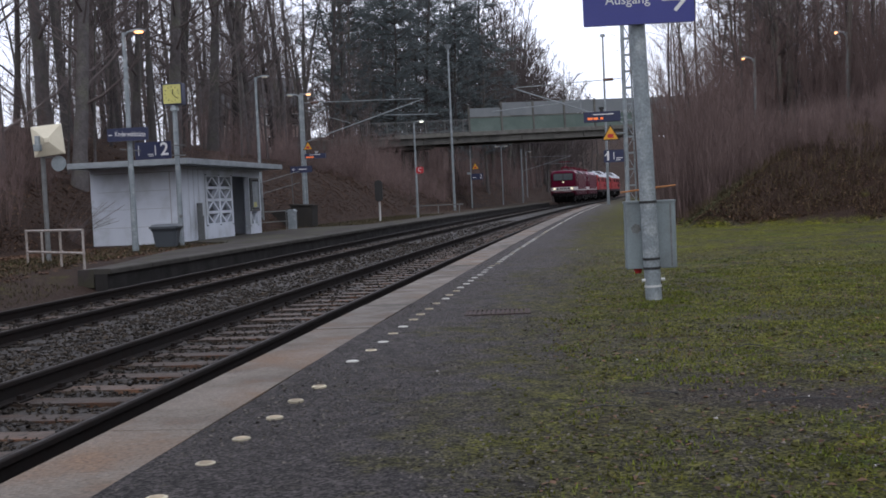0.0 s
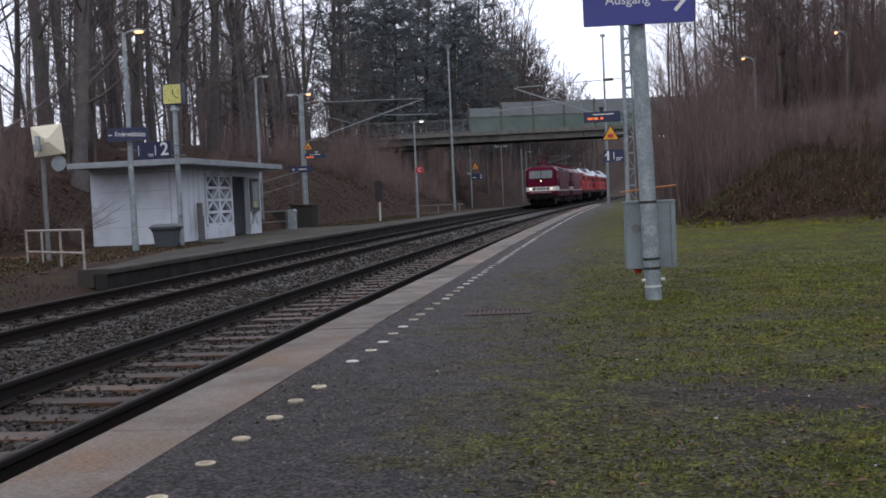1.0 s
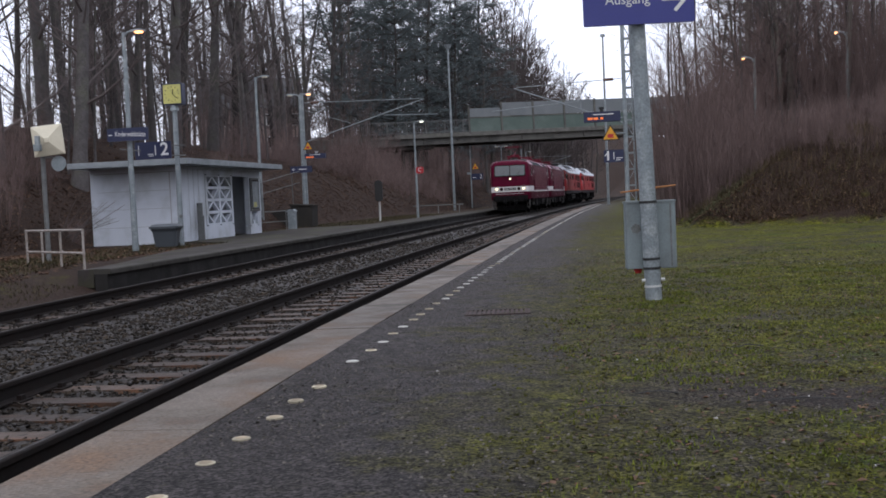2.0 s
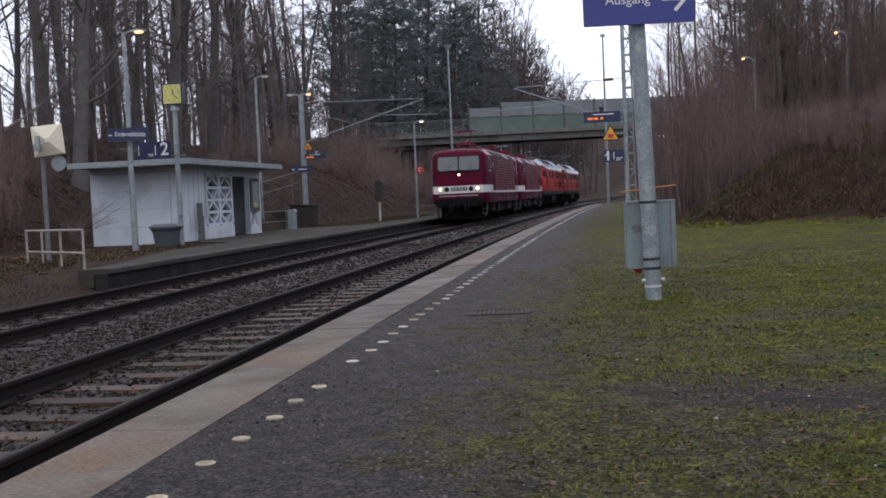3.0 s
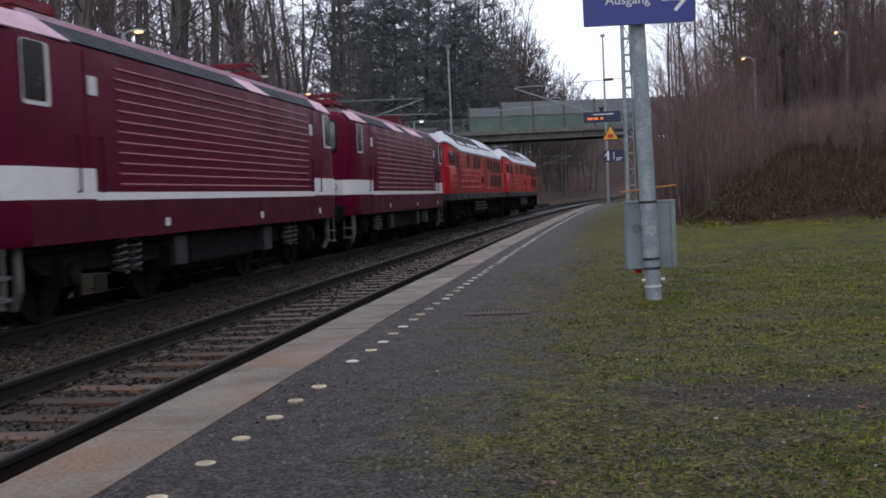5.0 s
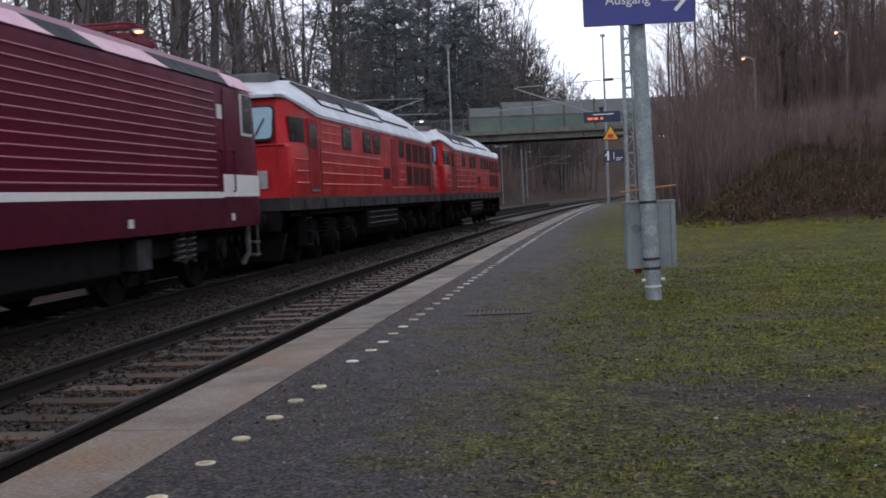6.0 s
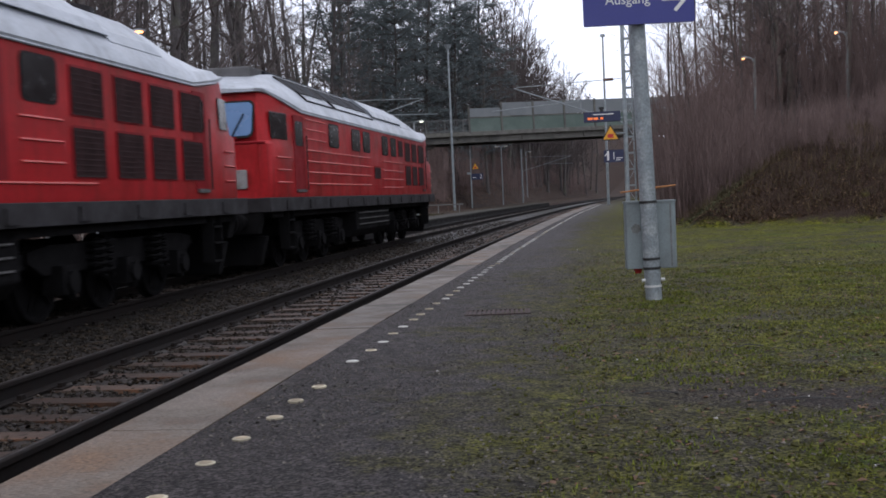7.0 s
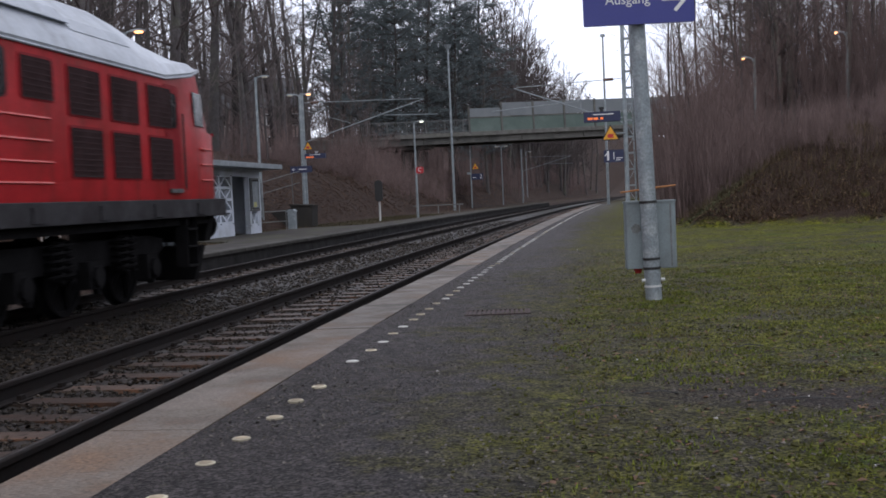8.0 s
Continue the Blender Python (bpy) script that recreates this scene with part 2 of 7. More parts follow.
M_UNDER = mat("running_gear_grime", (0.012, 0.0115, 0.012), 0.85, second=(0.008, 0.0075, 0.0075), scale=4, amount=0.6, bump=0.003, spec=0.15)
M_SPRING = mat("worn_spring_steel", (0.15, 0.15, 0.15), 0.6, metal=0.2, second=(0.07, 0.065, 0.06), scale=5, amount=0.4)
M_TREAD = mat("bright_steel", (0.4, 0.39, 0.38), 0.35, metal=0.9, second=(0.3, 0.28, 0.27), amount=0.2)
M_RUBBER = mat("black_rubber", (0.012, 0.012, 0.013), 0.6, amount=0.2)
# grey base stands in for the sky mirrored in the windscreens
M_CABGLASS = glass("cab_glass", (0.1, 0.115, 0.125))
M_PALEBLUE = glass("pale_blue_blind_behind_glass", (0.2, 0.34, 0.42), 0.2)
M_DARKGLASS = mat("dark_window_glass", (0.014, 0.011, 0.012), 0.2, amount=0.2, fine=5.0, spec=0.3)
M_BLUEGLASS = glass("blue_blind_behind_glass", (0.075, 0.19, 0.4), 0.2)
M_GRILLE = mat("sooty_grille", (0.03, 0.009, 0.009), 0.8, second=(0.016, 0.006, 0.006), scale=3, amount=0.5)
M_LIT = mat("headlamp_lit", (1.0, 0.86, 0.6), 0.3, emit=1.5, amount=0.0)
# faint emission added, on lamps that are switched off as well
M_LENS = mat("dim_lamp_lens", (0.5, 0.47, 0.38), 0.15, amount=0.2, emit=0.5)
M_PANTO = mat("oxide_red_pantograph", (0.17, 0.014, 0.03), 0.6, second=(0.11, 0.01, 0.022), amount=0.3)
M_PLATE = mat("black_plate", (0.012, 0.013, 0.015), 0.4, amount=0.2)
M_PALE = mat("pale_lettering", (0.62, 0.63, 0.62), 0.5, amount=0.15)
M_GALV = mat("galvanised_steel", (0.25, 0.285, 0.3), 0.5, metal=0.25, second=(0.18, 0.21, 0.225), scale=9, amount=0.5, fine=40, third=(0.33, 0.36, 0.37), third_scale=5.0)
M_LAMPPANEL = mat("dull_grey_panel_paint", (0.4, 0.41, 0.41), 0.5, second=(0.26, 0.25, 0.24), scale=6, amount=0.4, third=(0.2, 0.15, 0.12), third_scale=3)
M_GALVDARK = mat("weathered_steel", (0.19, 0.2, 0.2), 0.6, metal=0.2, second=(0.12, 0.12, 0.115), scale=6, amount=0.5)
M_BLUE = mat("blue_sign_face", (0.035, 0.04, 0.22), 0.4, second=(0.03, 0.036, 0.19), scale=2, amount=0.15)
M_DARKBLUE = mat("dark_blue_sign_face", (0.011, 0.017, 0.065), 0.45, second=(0.009, 0.014, 0.05), scale=2, amount=0.15)
M_WHITE = mat("white_sign_print", (0.8, 0.8, 0.8), 0.5, amount=0.05)
M_SIGNYELLOW = mat("warning_yellow", (0.75, 0.36, 0.015), 0.45, amount=0.15)
M_SIGNBLACK = mat("sign_black", (0.015, 0.015, 0.015), 0.5, amount=0.1)
M_SIGNRED = mat("sign_red", (0.5, 0.02, 0.03), 0.45, amount=0.1)
M_AMBER = mat("amber_display_dots", (1.0, 0.22, 0.05), 0.5, emit=0.4, amount=0.0)
M_CLOCK = mat("yellowed_clock_glass", (0.62, 0.57, 0.16), 0.35, second=(0.5, 0.47, 0.14), scale=8, amount=0.25, third=(0.36, 0.36, 0.13), third_scale=6)
M_WALL = mat("white_painted_render", (0.66, 0.7, 0.76), 0.8, second=(0.56, 0.6, 0.66), scale=1.4, amount=0.25, fine=50, bump=0.003, third=(0.45, 0.48, 0.5), third_scale=0.7)
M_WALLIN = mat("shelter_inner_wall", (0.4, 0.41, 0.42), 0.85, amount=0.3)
M_FELT = mat("roof_felt_edge", (0.3, 0.33, 0.35), 0.75, second=(0.2, 0.22, 0.23), scale=3, amount=0.4, bump=0.003)
M_CONCRETE = mat("grey_concrete", (0.17, 0.165, 0.15), 0.85, second=(0.1, 0.095, 0.088), scale=2.2, amount=0.5, bump=0.004, third=(0.12, 0.12, 0.1), third_scale=1.1)
M_PIER = mat("dark_stained_concrete", (0.07, 0.066, 0.06), 0.9, second=(0.04, 0.038, 0.034), scale=1.0, amount=0.5, bump=0.004)
M_BRIDGE = mat("bridge_girder_paint", (0.16, 0.155, 0.138), 0.7, second=(0.1, 0.097, 0.087), scale=1.0, amount=0.4, third=(0.07, 0.07, 0.065), third_scale=0.4)
M_GREENPANEL = mat("sage_green_panel", (0.115, 0.15, 0.13), 0.6, second=(0.09, 0.122, 0.108), scale=0.8, amount=0.3, third=(0.13, 0.165, 0.148), third_scale=0.5)
M_MESHPANEL = mat("grey_screen_panel", (0.17, 0.185, 0.19), 0.5, second=(0.13, 0.145, 0.15), scale=1, amount=0.3)
M_BIN = mat("grey_plastic", (0.05, 0.06, 0.07), 0.5, second=(0.055, 0.065, 0.075), scale=4, amount=0.2)
M_GRIME = mat("mouldy_dark_wood", (0.022, 0.021, 0.02), 0.85, second=(0.04, 0.037, 0.032), scale=2, amount=0.5, bump=0.003)
M_BOX = mat("grey_green_cabinet_paint", (0.21, 0.255, 0.265), 0.5, second=(0.165, 0.2, 0.21), scale=5, amount=0.25, third=(0.13, 0.15, 0.155), third_scale=3)
M_FENCE = mat("flaking_white_paint", (0.42, 0.41, 0.39), 0.6, second=(0.2, 0.15, 0.12), scale=12, amount=0.4)
M_CREAM = mat("cream_plastic", (0.72, 0.67, 0.52), 0.45, second=(0.6, 0.55, 0.42), scale=4, amount=0.2)
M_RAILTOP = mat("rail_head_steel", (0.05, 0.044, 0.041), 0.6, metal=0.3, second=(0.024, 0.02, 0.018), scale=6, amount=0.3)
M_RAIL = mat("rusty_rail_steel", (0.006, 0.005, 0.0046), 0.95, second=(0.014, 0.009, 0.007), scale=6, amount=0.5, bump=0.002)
M_SLEEPER = mat("weathered_sleeper_wood", (0.07, 0.049, 0.037), 0.55, second=(0.045, 0.035, 0.03), scale=5, amount=0.6, fine=40, bump=0.006, third=(0.16, 0.078, 0.042), third_scale=1.2, vary=0.4, spec=0.16)
M_STONE = mat("ballast_stone", (0.03, 0.0245, 0.019), 0.57, second=(0.012, 0.0095, 0.0075), scale=9, amount=0.8, fine=70, bump=0.003, third=(0.052, 0.038, 0.025), third_scale=5, island=0.75, spec=0.12)
M_BALLAST = mat("ballast_bed", (0.036, 0.032, 0.029), 0.55, second=(0.013, 0.011, 0.01), scale=18, amount=0.9, fine=30, bump=0.02, third=(0.05, 0.042, 0.036), third_scale=11, spec=0.16)
M_EDGE = mat("buff_edge_slab", (0.115, 0.094, 0.073), 0.56, second=(0.045, 0.037, 0.03), scale=2.6, amount=1.1, fine=48, bump=0.007, spec=0.24, third=(0.14, 0.088, 0.054), third_scale=1.3, vary=0.2, world_grain=True)
M_EDGE2 = mat("mossy_edge_slab", (0.062, 0.056, 0.05), 0.85, second=(0.035, 0.034, 0.028), scale=2.0, amount=0.5, bump=0.003, vary=0.15)
# near-black all over, much darker than the slabs above
M_PLATWALL = mat("near_black_platform_wall", (0.024, 0.022, 0.021), 0.85, second=(0.014, 0.013, 0.012), scale=2, amount=0.5, bump=0.006)
M_STUD = mat("ivory_stud", (0.46, 0.42, 0.31), 0.6, second=(0.3, 0.26, 0.19), scale=14, amount=0.6, vary=0.3)
M_STUDTAN = mat("worn_stud_centre", (0.3, 0.25, 0.175), 0.7, second=(0.2, 0.16, 0.11), scale=20, amount=0.6, vary=0.4)
M_STUDWHITE = mat("white_stud", (0.48, 0.47, 0.43), 0.5, amount=0.2)
M_BARK = mat("bark", (0.09, 0.082, 0.081), 0.9, second=(0.058, 0.052, 0.051), scale=3, amount=0.5, fine=14, bump=0.02, third=(0.09, 0.09, 0.07), third_scale=0.8, vary=0.4)
M_PALEBARK = mat("pale_bark", (0.19, 0.17, 0.15), 0.9, second=(0.09, 0.08, 0.068), scale=3, amount=0.5, fine=14, bump=0.01, vary=0.3)
M_TWIG = mat("twigs", (0.14, 0.115, 0.11), 0.9, second=(0.1, 0.083, 0.08), scale=1.0, amount=0.3, vary=0.3)
M_BRUSH = mat("reddish_brush", (0.165, 0.115, 0.106), 0.9, second=(0.1, 0.072, 0.066), scale=0.8, amount=0.4, vary=0.35)
# needles paled and blued: the haze over the pines sits in the colour
M_NEEDLE = mat("haze_paled_needles", (0.118, 0.142, 0.146), 0.8, second=(0.096, 0.118, 0.122), scale=1.0, amount=0.5, vary=0.2)
M_IVY = mat("green_undergrowth", (0.062, 0.07, 0.028), 0.9, second=(0.045, 0.042, 0.022), scale=2.0, amount=0.5)
M_LEAF = mat("dead_leaf", (0.12, 0.062, 0.036), 0.8, second=(0.06, 0.033, 0.022), scale=0.9, amount=0.6, fine=8, third=(0.15, 0.095, 0.058), third_scale=2.0, island=0.35)
M_TANLEAF = mat("pale_tan_leaf", (0.21, 0.135, 0.085), 0.8, second=(0.12, 0.075, 0.045), scale=0.9, amount=0.6, fine=8, island=0.4)
M_GRIT = mat("loose_grit", (0.105, 0.095, 0.083), 0.85, amount=0.3, island=0.75)
M_TUFT = mat("moss_tuft", (0.075, 0.076, 0.014), 0.9, second=(0.034, 0.036, 0.012), scale=1.6, amount=0.6, third=(0.07, 0.052, 0.028), third_scale=0.7, island=0.6)
M_ROUGH = mat("dull_rough_grass", (0.07, 0.056, 0.026), 0.8, second=(0.034, 0.034, 0.013), scale=0.8, amount=0.5, island=0.4)
M_STRAW = mat("dead_straw", (0.13, 0.09, 0.055), 0.9, second=(0.06, 0.052, 0.024), scale=0.8, amount=0.5, island=0.45)
M_PEBBLE = mat("pale_pebble", (0.42, 0.41, 0.38), 0.7, amount=0.3, island=0.5)
M_GRASS = mat("winter_grass", (0.12, 0.13, 0.014), 0.8, second=(0.055, 0.09, 0.012), scale=0.9, amount=0.6, fine=6, third=(0.13, 0.11, 0.02), third_scale=1.7, island=0.5)
M_ORANGE = mat("orange_stick", (0.45, 0.2, 0.08), 0.6, amount=0.2)
M_GLOW = mat("orange_lamp_glow", (1.0, 0.42, 0.16), 0.4, emit=5.0, amount=0.0)
M_GLOWWHITE = mat("white_lamp_glow", (1.0, 0.96, 0.85), 0.4, emit=3.5, amount=0.0)
M_HOUSEWALL = mat("pale_house_render", (0.36, 0.28, 0.26), 0.85, amount=0.2)
M_HOUSEROOF = mat("slate_roof", (0.12, 0.125, 0.135), 0.7, amount=0.3, scale=2)
M_WIRE = mat("catenary_wire", (0.03, 0.032, 0.03), 0.7, amount=0.2)
M_INSUL = mat("brown_insulator", (0.1, 0.045, 0.03), 0.3, amount=0.2)
M_GRATE = mat("rusty_iron", (0.06, 0.04, 0.036), 0.75, amount=0.4, bump=0.002)

ASPHALT = ((0.034, 0.0298, 0.0293), (0.066, 0.058, 0.056), 30.0, 0.7)
GRIT = ((0.034, 0.03, 0.022), (0.078, 0.068, 0.047), 38.0, 0.85)
MOSS = ((0.038, 0.04, 0.005), (0.118, 0.12, 0.009), 9.0, 0.9)
GREEN = ((0.028, 0.042, 0.008), (0.075, 0.105, 0.012), 14.0, 0.9)
BROWNED = ((0.058, 0.047, 0.026), (0.03, 0.026, 0.016), 16.0, 0.9)
EARTH = ((0.056, 0.044, 0.037), (0.034, 0.029, 0.026), 12.0, 0.85)
LITTER = ((0.05, 0.03, 0.021), (0.02, 0.0135, 0.011), 9.0, 0.9)
LAWN = [
    (*MOSS, [("l", 6.7, 8.7, 2.6), ("noise", 1.3, 0.35, 0.18)]),
    (*BROWNED, [("l", 7.0, 8.0, 1.5), ("noise", 2.6, 0.58, 0.12)]),
    (*GREEN, [("l", 7.2, 8.4, 2.0), ("noise", 0.8, 0.57, 0.12)]),
    (*GRIT, [("l", 6.8, 7.6, 1.5), ("noise", 5.5, 0.62, 0.1)]),
]
M_GROUND = ground_mat("lawn_and_litter", [
    (*EARTH, []),
    (*GRIT, [("l", 5.4, 5.6, 0.0), ("l", 13, 9, 6.0)]),
    *LAWN,
    (*EARTH, [("y", 4.95, 5.25, 0.7), ("y", 6.35, 5.75, 0.9), ("x", 0.5, 1.5, 1.0)]),
    (*LITTER, [("l", -1.5, -1.8, 0.2)]),
    (*MOSS, [("l", -2.2, -3.2, 1.5), ("l", -8.0, -6.0, 2.5), ("noise", 1.1, 0.56, 0.16)]),
    (*LITTER, [("z", 0.31, 0.5, 0.25)]),
    (*LITTER, [("l", -5.2, -6.6, 2.0)]),
    (*MOSS, [("z", 0.5, 0.8, 0.5), ("noise", 0.5, 0.64, 0.12), ("l", 4, 5, 0)]),
])
M_ASPHALT = ground_mat("platform_asphalt", [
    (*ASPHALT, []),
    (*EARTH, [("noise", 0.7, 0.6, 0.2)]),
    (*GRIT, [("l", 6.6, 7.6, 1.6)]),
    *LAWN,
])


# ---- ground: one sheet, laid along the line ----
def smooth(a, b, x):
    t = np.clip((x - a) / (b - a), 0, 1)
    return t * t * (3 - 2 * t)


def land(s, l, x, y):
    """Height of the ground, above the rails."""
    s, l, x, y = (np.asarray(v, float) for v in (s, l, x, y))
    wave = 0.5 * np.sin(x * 0.31 + 1.3) * np.cos(y * 0.23) + 0.3 * np.sin(x * 0.83 + y * 0.57)
    small = 0.5 * np.sin(x * 2.1 + y * 1.3) * np.sin(y * 1.7 - x * 0.6) + 0.35 * np.sin(x * 4.7 - y * 3.1) * np.sin(y * 5.3 + x * 2.2)
    z = np.full(s.shape, -0.24)
    # right: lawn, then the bank
    lawn = smooth(5.45, 5.75, l)
    z = z + lawn * (0.275 + 0.24)
    foot = 9.8 - 3.6 * smooth(60, 150, s)
    into = np.minimum(l - foot, np.maximum(y - 28.6 + (x - 7) * 0.36, -50))
    into = into + 0.5 * wave
    bank = np.where(into > 0, 3.0 * (1 - np.exp(-np.maximum(into, 0) / 3.6)) + 0.055 * np.maximum(into, 0), 0)
    z = z + np.where(l > 6, bank + 0.06 * small * smooth(0, 1.5, into) + 0.008 * small, 0)
    # high ground to the side of the lawn, beyond the near wood
    z = z + 5.0 * smooth(19, 32, l) * (1 - smooth(20, 45, s)) + 3 * smooth(26, 60, l) * smooth(20, 45, s)
    # left: verge, then the wooded slope
    past = smooth(1.0, 9.5, s)
    left = (-0.1 + 0.24) * smooth(-1.8, -3.4, l) + past * 0.32 * smooth(-1.9, -2.1, l) + (1 - past) * 0.22 * smooth(-3, -5.5, l)
    foot2 = 8.9 + 1.9 * smooth(18.2, 20.2, s) * (1 - smooth(29, 33, s)) - 1.6 * smooth(29, 33, s)
    into2 = -l - foot2 + 0.35 * wave
    slope = np.where(into2 > 0, 3.6 * (1 - np.exp(-np.maximum(into2, 0) / 4.2)) + 6.0 * (1 - np.exp(-np.maximum(into2, 0) / 40.0)), 0)
    slope = slope + 0.12 * small * smooth(0, 2, into2) + 0.35 * wave * smooth(3, 10, into2)
    far_fall = 1 - 0.2 * smooth(150, 400, s)
    z = z + 16.0 * smooth(235, 340, s) + 9.0 * smooth(-110, -220, s)
    return z + np.where(l < -1.7, left + slope * far_fall, 0)


def sheet(name, sv, lv, height, material, kind_label, category, kind="structure", both=False):
    s, l = np.meshgrid(sv, lv, indexing="ij")
    x, y = spots(s, l)
    z = height(s, l, x, y)
    ns, nl = s.shape
    idx = np.arange(ns * nl).reshape(ns, nl)
    faces = np.stack([idx[:-1, :-1], idx[:-1, 1:], idx[1:, 1:], idx[1:, :-1]], -1).reshape(-1, 4)
    me = raw_mesh(name, np.stack([x, y, z], -1).reshape(-1, 3), faces, material, True)
    uvl = me.uv_layers.new(name="UVMap")
    uvl.data.foreach_set("uv", np.stack([s, l], -1).reshape(-1, 2)[faces.ravel()].astype(np.float32).ravel())
    ob = new(name, me)
    return tagged(ob, kind_label, category, kind=kind)


S_LINES = np.concatenate([np.arange(-260, -30, 10), np.arange(-30, 60, 0.5), np.arange(60, 160, 2), np.arange(160, 600, 12)])
L_LINES = np.concatenate([np.arange(-420, -60, 30), np.arange(-60, -14, 2), np.arange(-14, -1.5, 0.25), [-1.4, 0, 2, 4, 5.3, 5.44], np.arange(5.5, 6.0, 0.1),
                          np.arange(6, 20, 0.35), np.arange(20, 60, 2), np.arange(60, 430, 30)])
sheet("ground", S_LINES, L_LINES, land, M_GROUND, "patchy winter lawn and leaf-strewn wooded banks beside the railway", "ground")


def ground_at(x, y):
    """Height of the land under a place."""
    i = int(np.argmin((LINE_X - x) ** 2 + (LINE_Y - y) ** 2))
    t = LINE_T[i]
    dx, dy = x - LINE_X[i], y - LINE_Y[i]
    return float(land(LINE_S[i] + dx * math.sin(t) + dy * math.cos(t), dx * math.cos(t) - dy * math.sin(t), x, y))


# ---- ballast bed ----
def bed(s, l, x, y):
    shoulder = smooth(-2.2, -1.6, l) * 0.03
    crown = 0.02 * np.sin(s * 9.0) * np.sin(l * 8.0) + 0.012 * np.sin(s * 23 + l * 17)
    four_foot = np.minimum(abs(l), abs(l - NEAR)) < 0.62
    return -0.205 + shoulder + crown - 0.03 * four_foot


sheet("ballast_bed", np.concatenate([np.arange(-90, -16, 2), np.arange(-16, 30, 0.12), np.arange(30, 120, 0.5), np.arange(120, 256, 5)]),
      np.concatenate([np.arange(-1.66, 5.35, 0.11), [5.35]]), bed, M_BALLAST, "grey crushed stone ballast under both tracks", "ballast")


# ---- rails ----
RAIL_OUTLINE = [(-0.075, -0.172), (0.075, -0.172), (0.075, -0.16), (0.012, -0.14), (0.009, -0.05), (0.036, -0.038), (0.036, -0.008), (0.028, 0.0), (-0.028, 0.0), (-0.036, -0.008), (-0.036, -0.038), (-0.009, -0.05), (-0.012, -0.14), (-0.075, -0.16)]


def rail(l0, label):
    steps = np.concatenate([np.arange(-120, -20, 5), np.arange(-20, 60, 1.5), np.arange(60, 252, 4)])
    g = Geo()
    g.skin([[spot(s, l0 + u, w) for u, w in RAIL_OUTLINE] for s in steps])
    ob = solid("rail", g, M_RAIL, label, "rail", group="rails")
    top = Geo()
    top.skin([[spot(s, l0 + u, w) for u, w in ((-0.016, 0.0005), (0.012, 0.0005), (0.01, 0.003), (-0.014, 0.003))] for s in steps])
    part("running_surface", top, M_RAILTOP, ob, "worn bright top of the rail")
    return ob


for side_l in (-GAUGE, GAUGE):
    rail(side_l, "rusty steel rail of the far track on wooden sleepers")
    rail(NEAR + side_l, "rusty steel rail of the near track on wooden sleepers")


# ---- platforms ----
def platform_top(s, l, x, y):
    return PLAT + 0.006 * np.sin(x * 1.9) * np.sin(y * 1.3) + 0.0 * s


E1 = NEAR + 1.689      # edge of the near platform
sheet("platform_near", np.concatenate([np.arange(-30, 40, 0.5), np.arange(40, 76, 2)]), np.concatenate([np.arange(E1 + 0.505, 8.2, 0.13), [8.2]]),
      lambda s, l, x, y: platform_top(s, l, x, y) - 0.05 * smooth(7.2, 8.2, l), M_ASPHALT, "damp dark asphalt platform with moss creeping in from the lawn", "platform")
wall_geo = Geo()
for a, b in ((-40, -10), (-10, 20), (20, 48), (48, 76)):
    steps = np.linspace(a, b, 13)
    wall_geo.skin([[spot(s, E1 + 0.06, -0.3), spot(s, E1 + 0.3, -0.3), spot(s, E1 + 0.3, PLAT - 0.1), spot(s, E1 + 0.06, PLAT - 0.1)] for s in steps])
solid("platform_wall_near", wall_geo, M_PLATWALL, "near-black concrete wall under the near platform edge", "wall", kind="structure")

steps = np.concatenate([np.arange(5.2, 60, 1.0), np.arange(60, 112, 3)])
far_plat = Geo()
back = [float(-2.35 - 1.55 * smooth(5.2, 15.0, s) - 2.45 * smooth(18.0, 20.5, s) * (1 - smooth(33, 36, s)) + 0.4 * smooth(33, 36, s)) for s in steps]
far_plat.skin([[spot(s, b, -0.1), spot(s, -2.02, -0.1), spot(s, -2.02, PLAT2), spot(s, b, PLAT2 - 0.01)] for s, b in zip(steps, back)])
far_me = far_plat.mesh("platform_far")
M_ASPHALT2 = mat("damp_far_asphalt", (0.05, 0.043, 0.04), 0.9, second=(0.032, 0.028, 0.026), scale=1.2, amount=0.4, fine=30, third=(0.05, 0.052, 0.022), third_scale=0.9)
solid("platform_far", far_me, M_ASPHALT2, "damp dark asphalt platform in front of the shelter", "platform", kind="structure")
far_wall = Geo()
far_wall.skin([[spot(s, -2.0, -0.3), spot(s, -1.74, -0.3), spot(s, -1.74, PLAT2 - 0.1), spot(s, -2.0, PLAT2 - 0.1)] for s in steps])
solid("platform_wall_far", far_wall, M_PLATWALL, "near-black wall under the far platform edge", "wall", kind="structure")


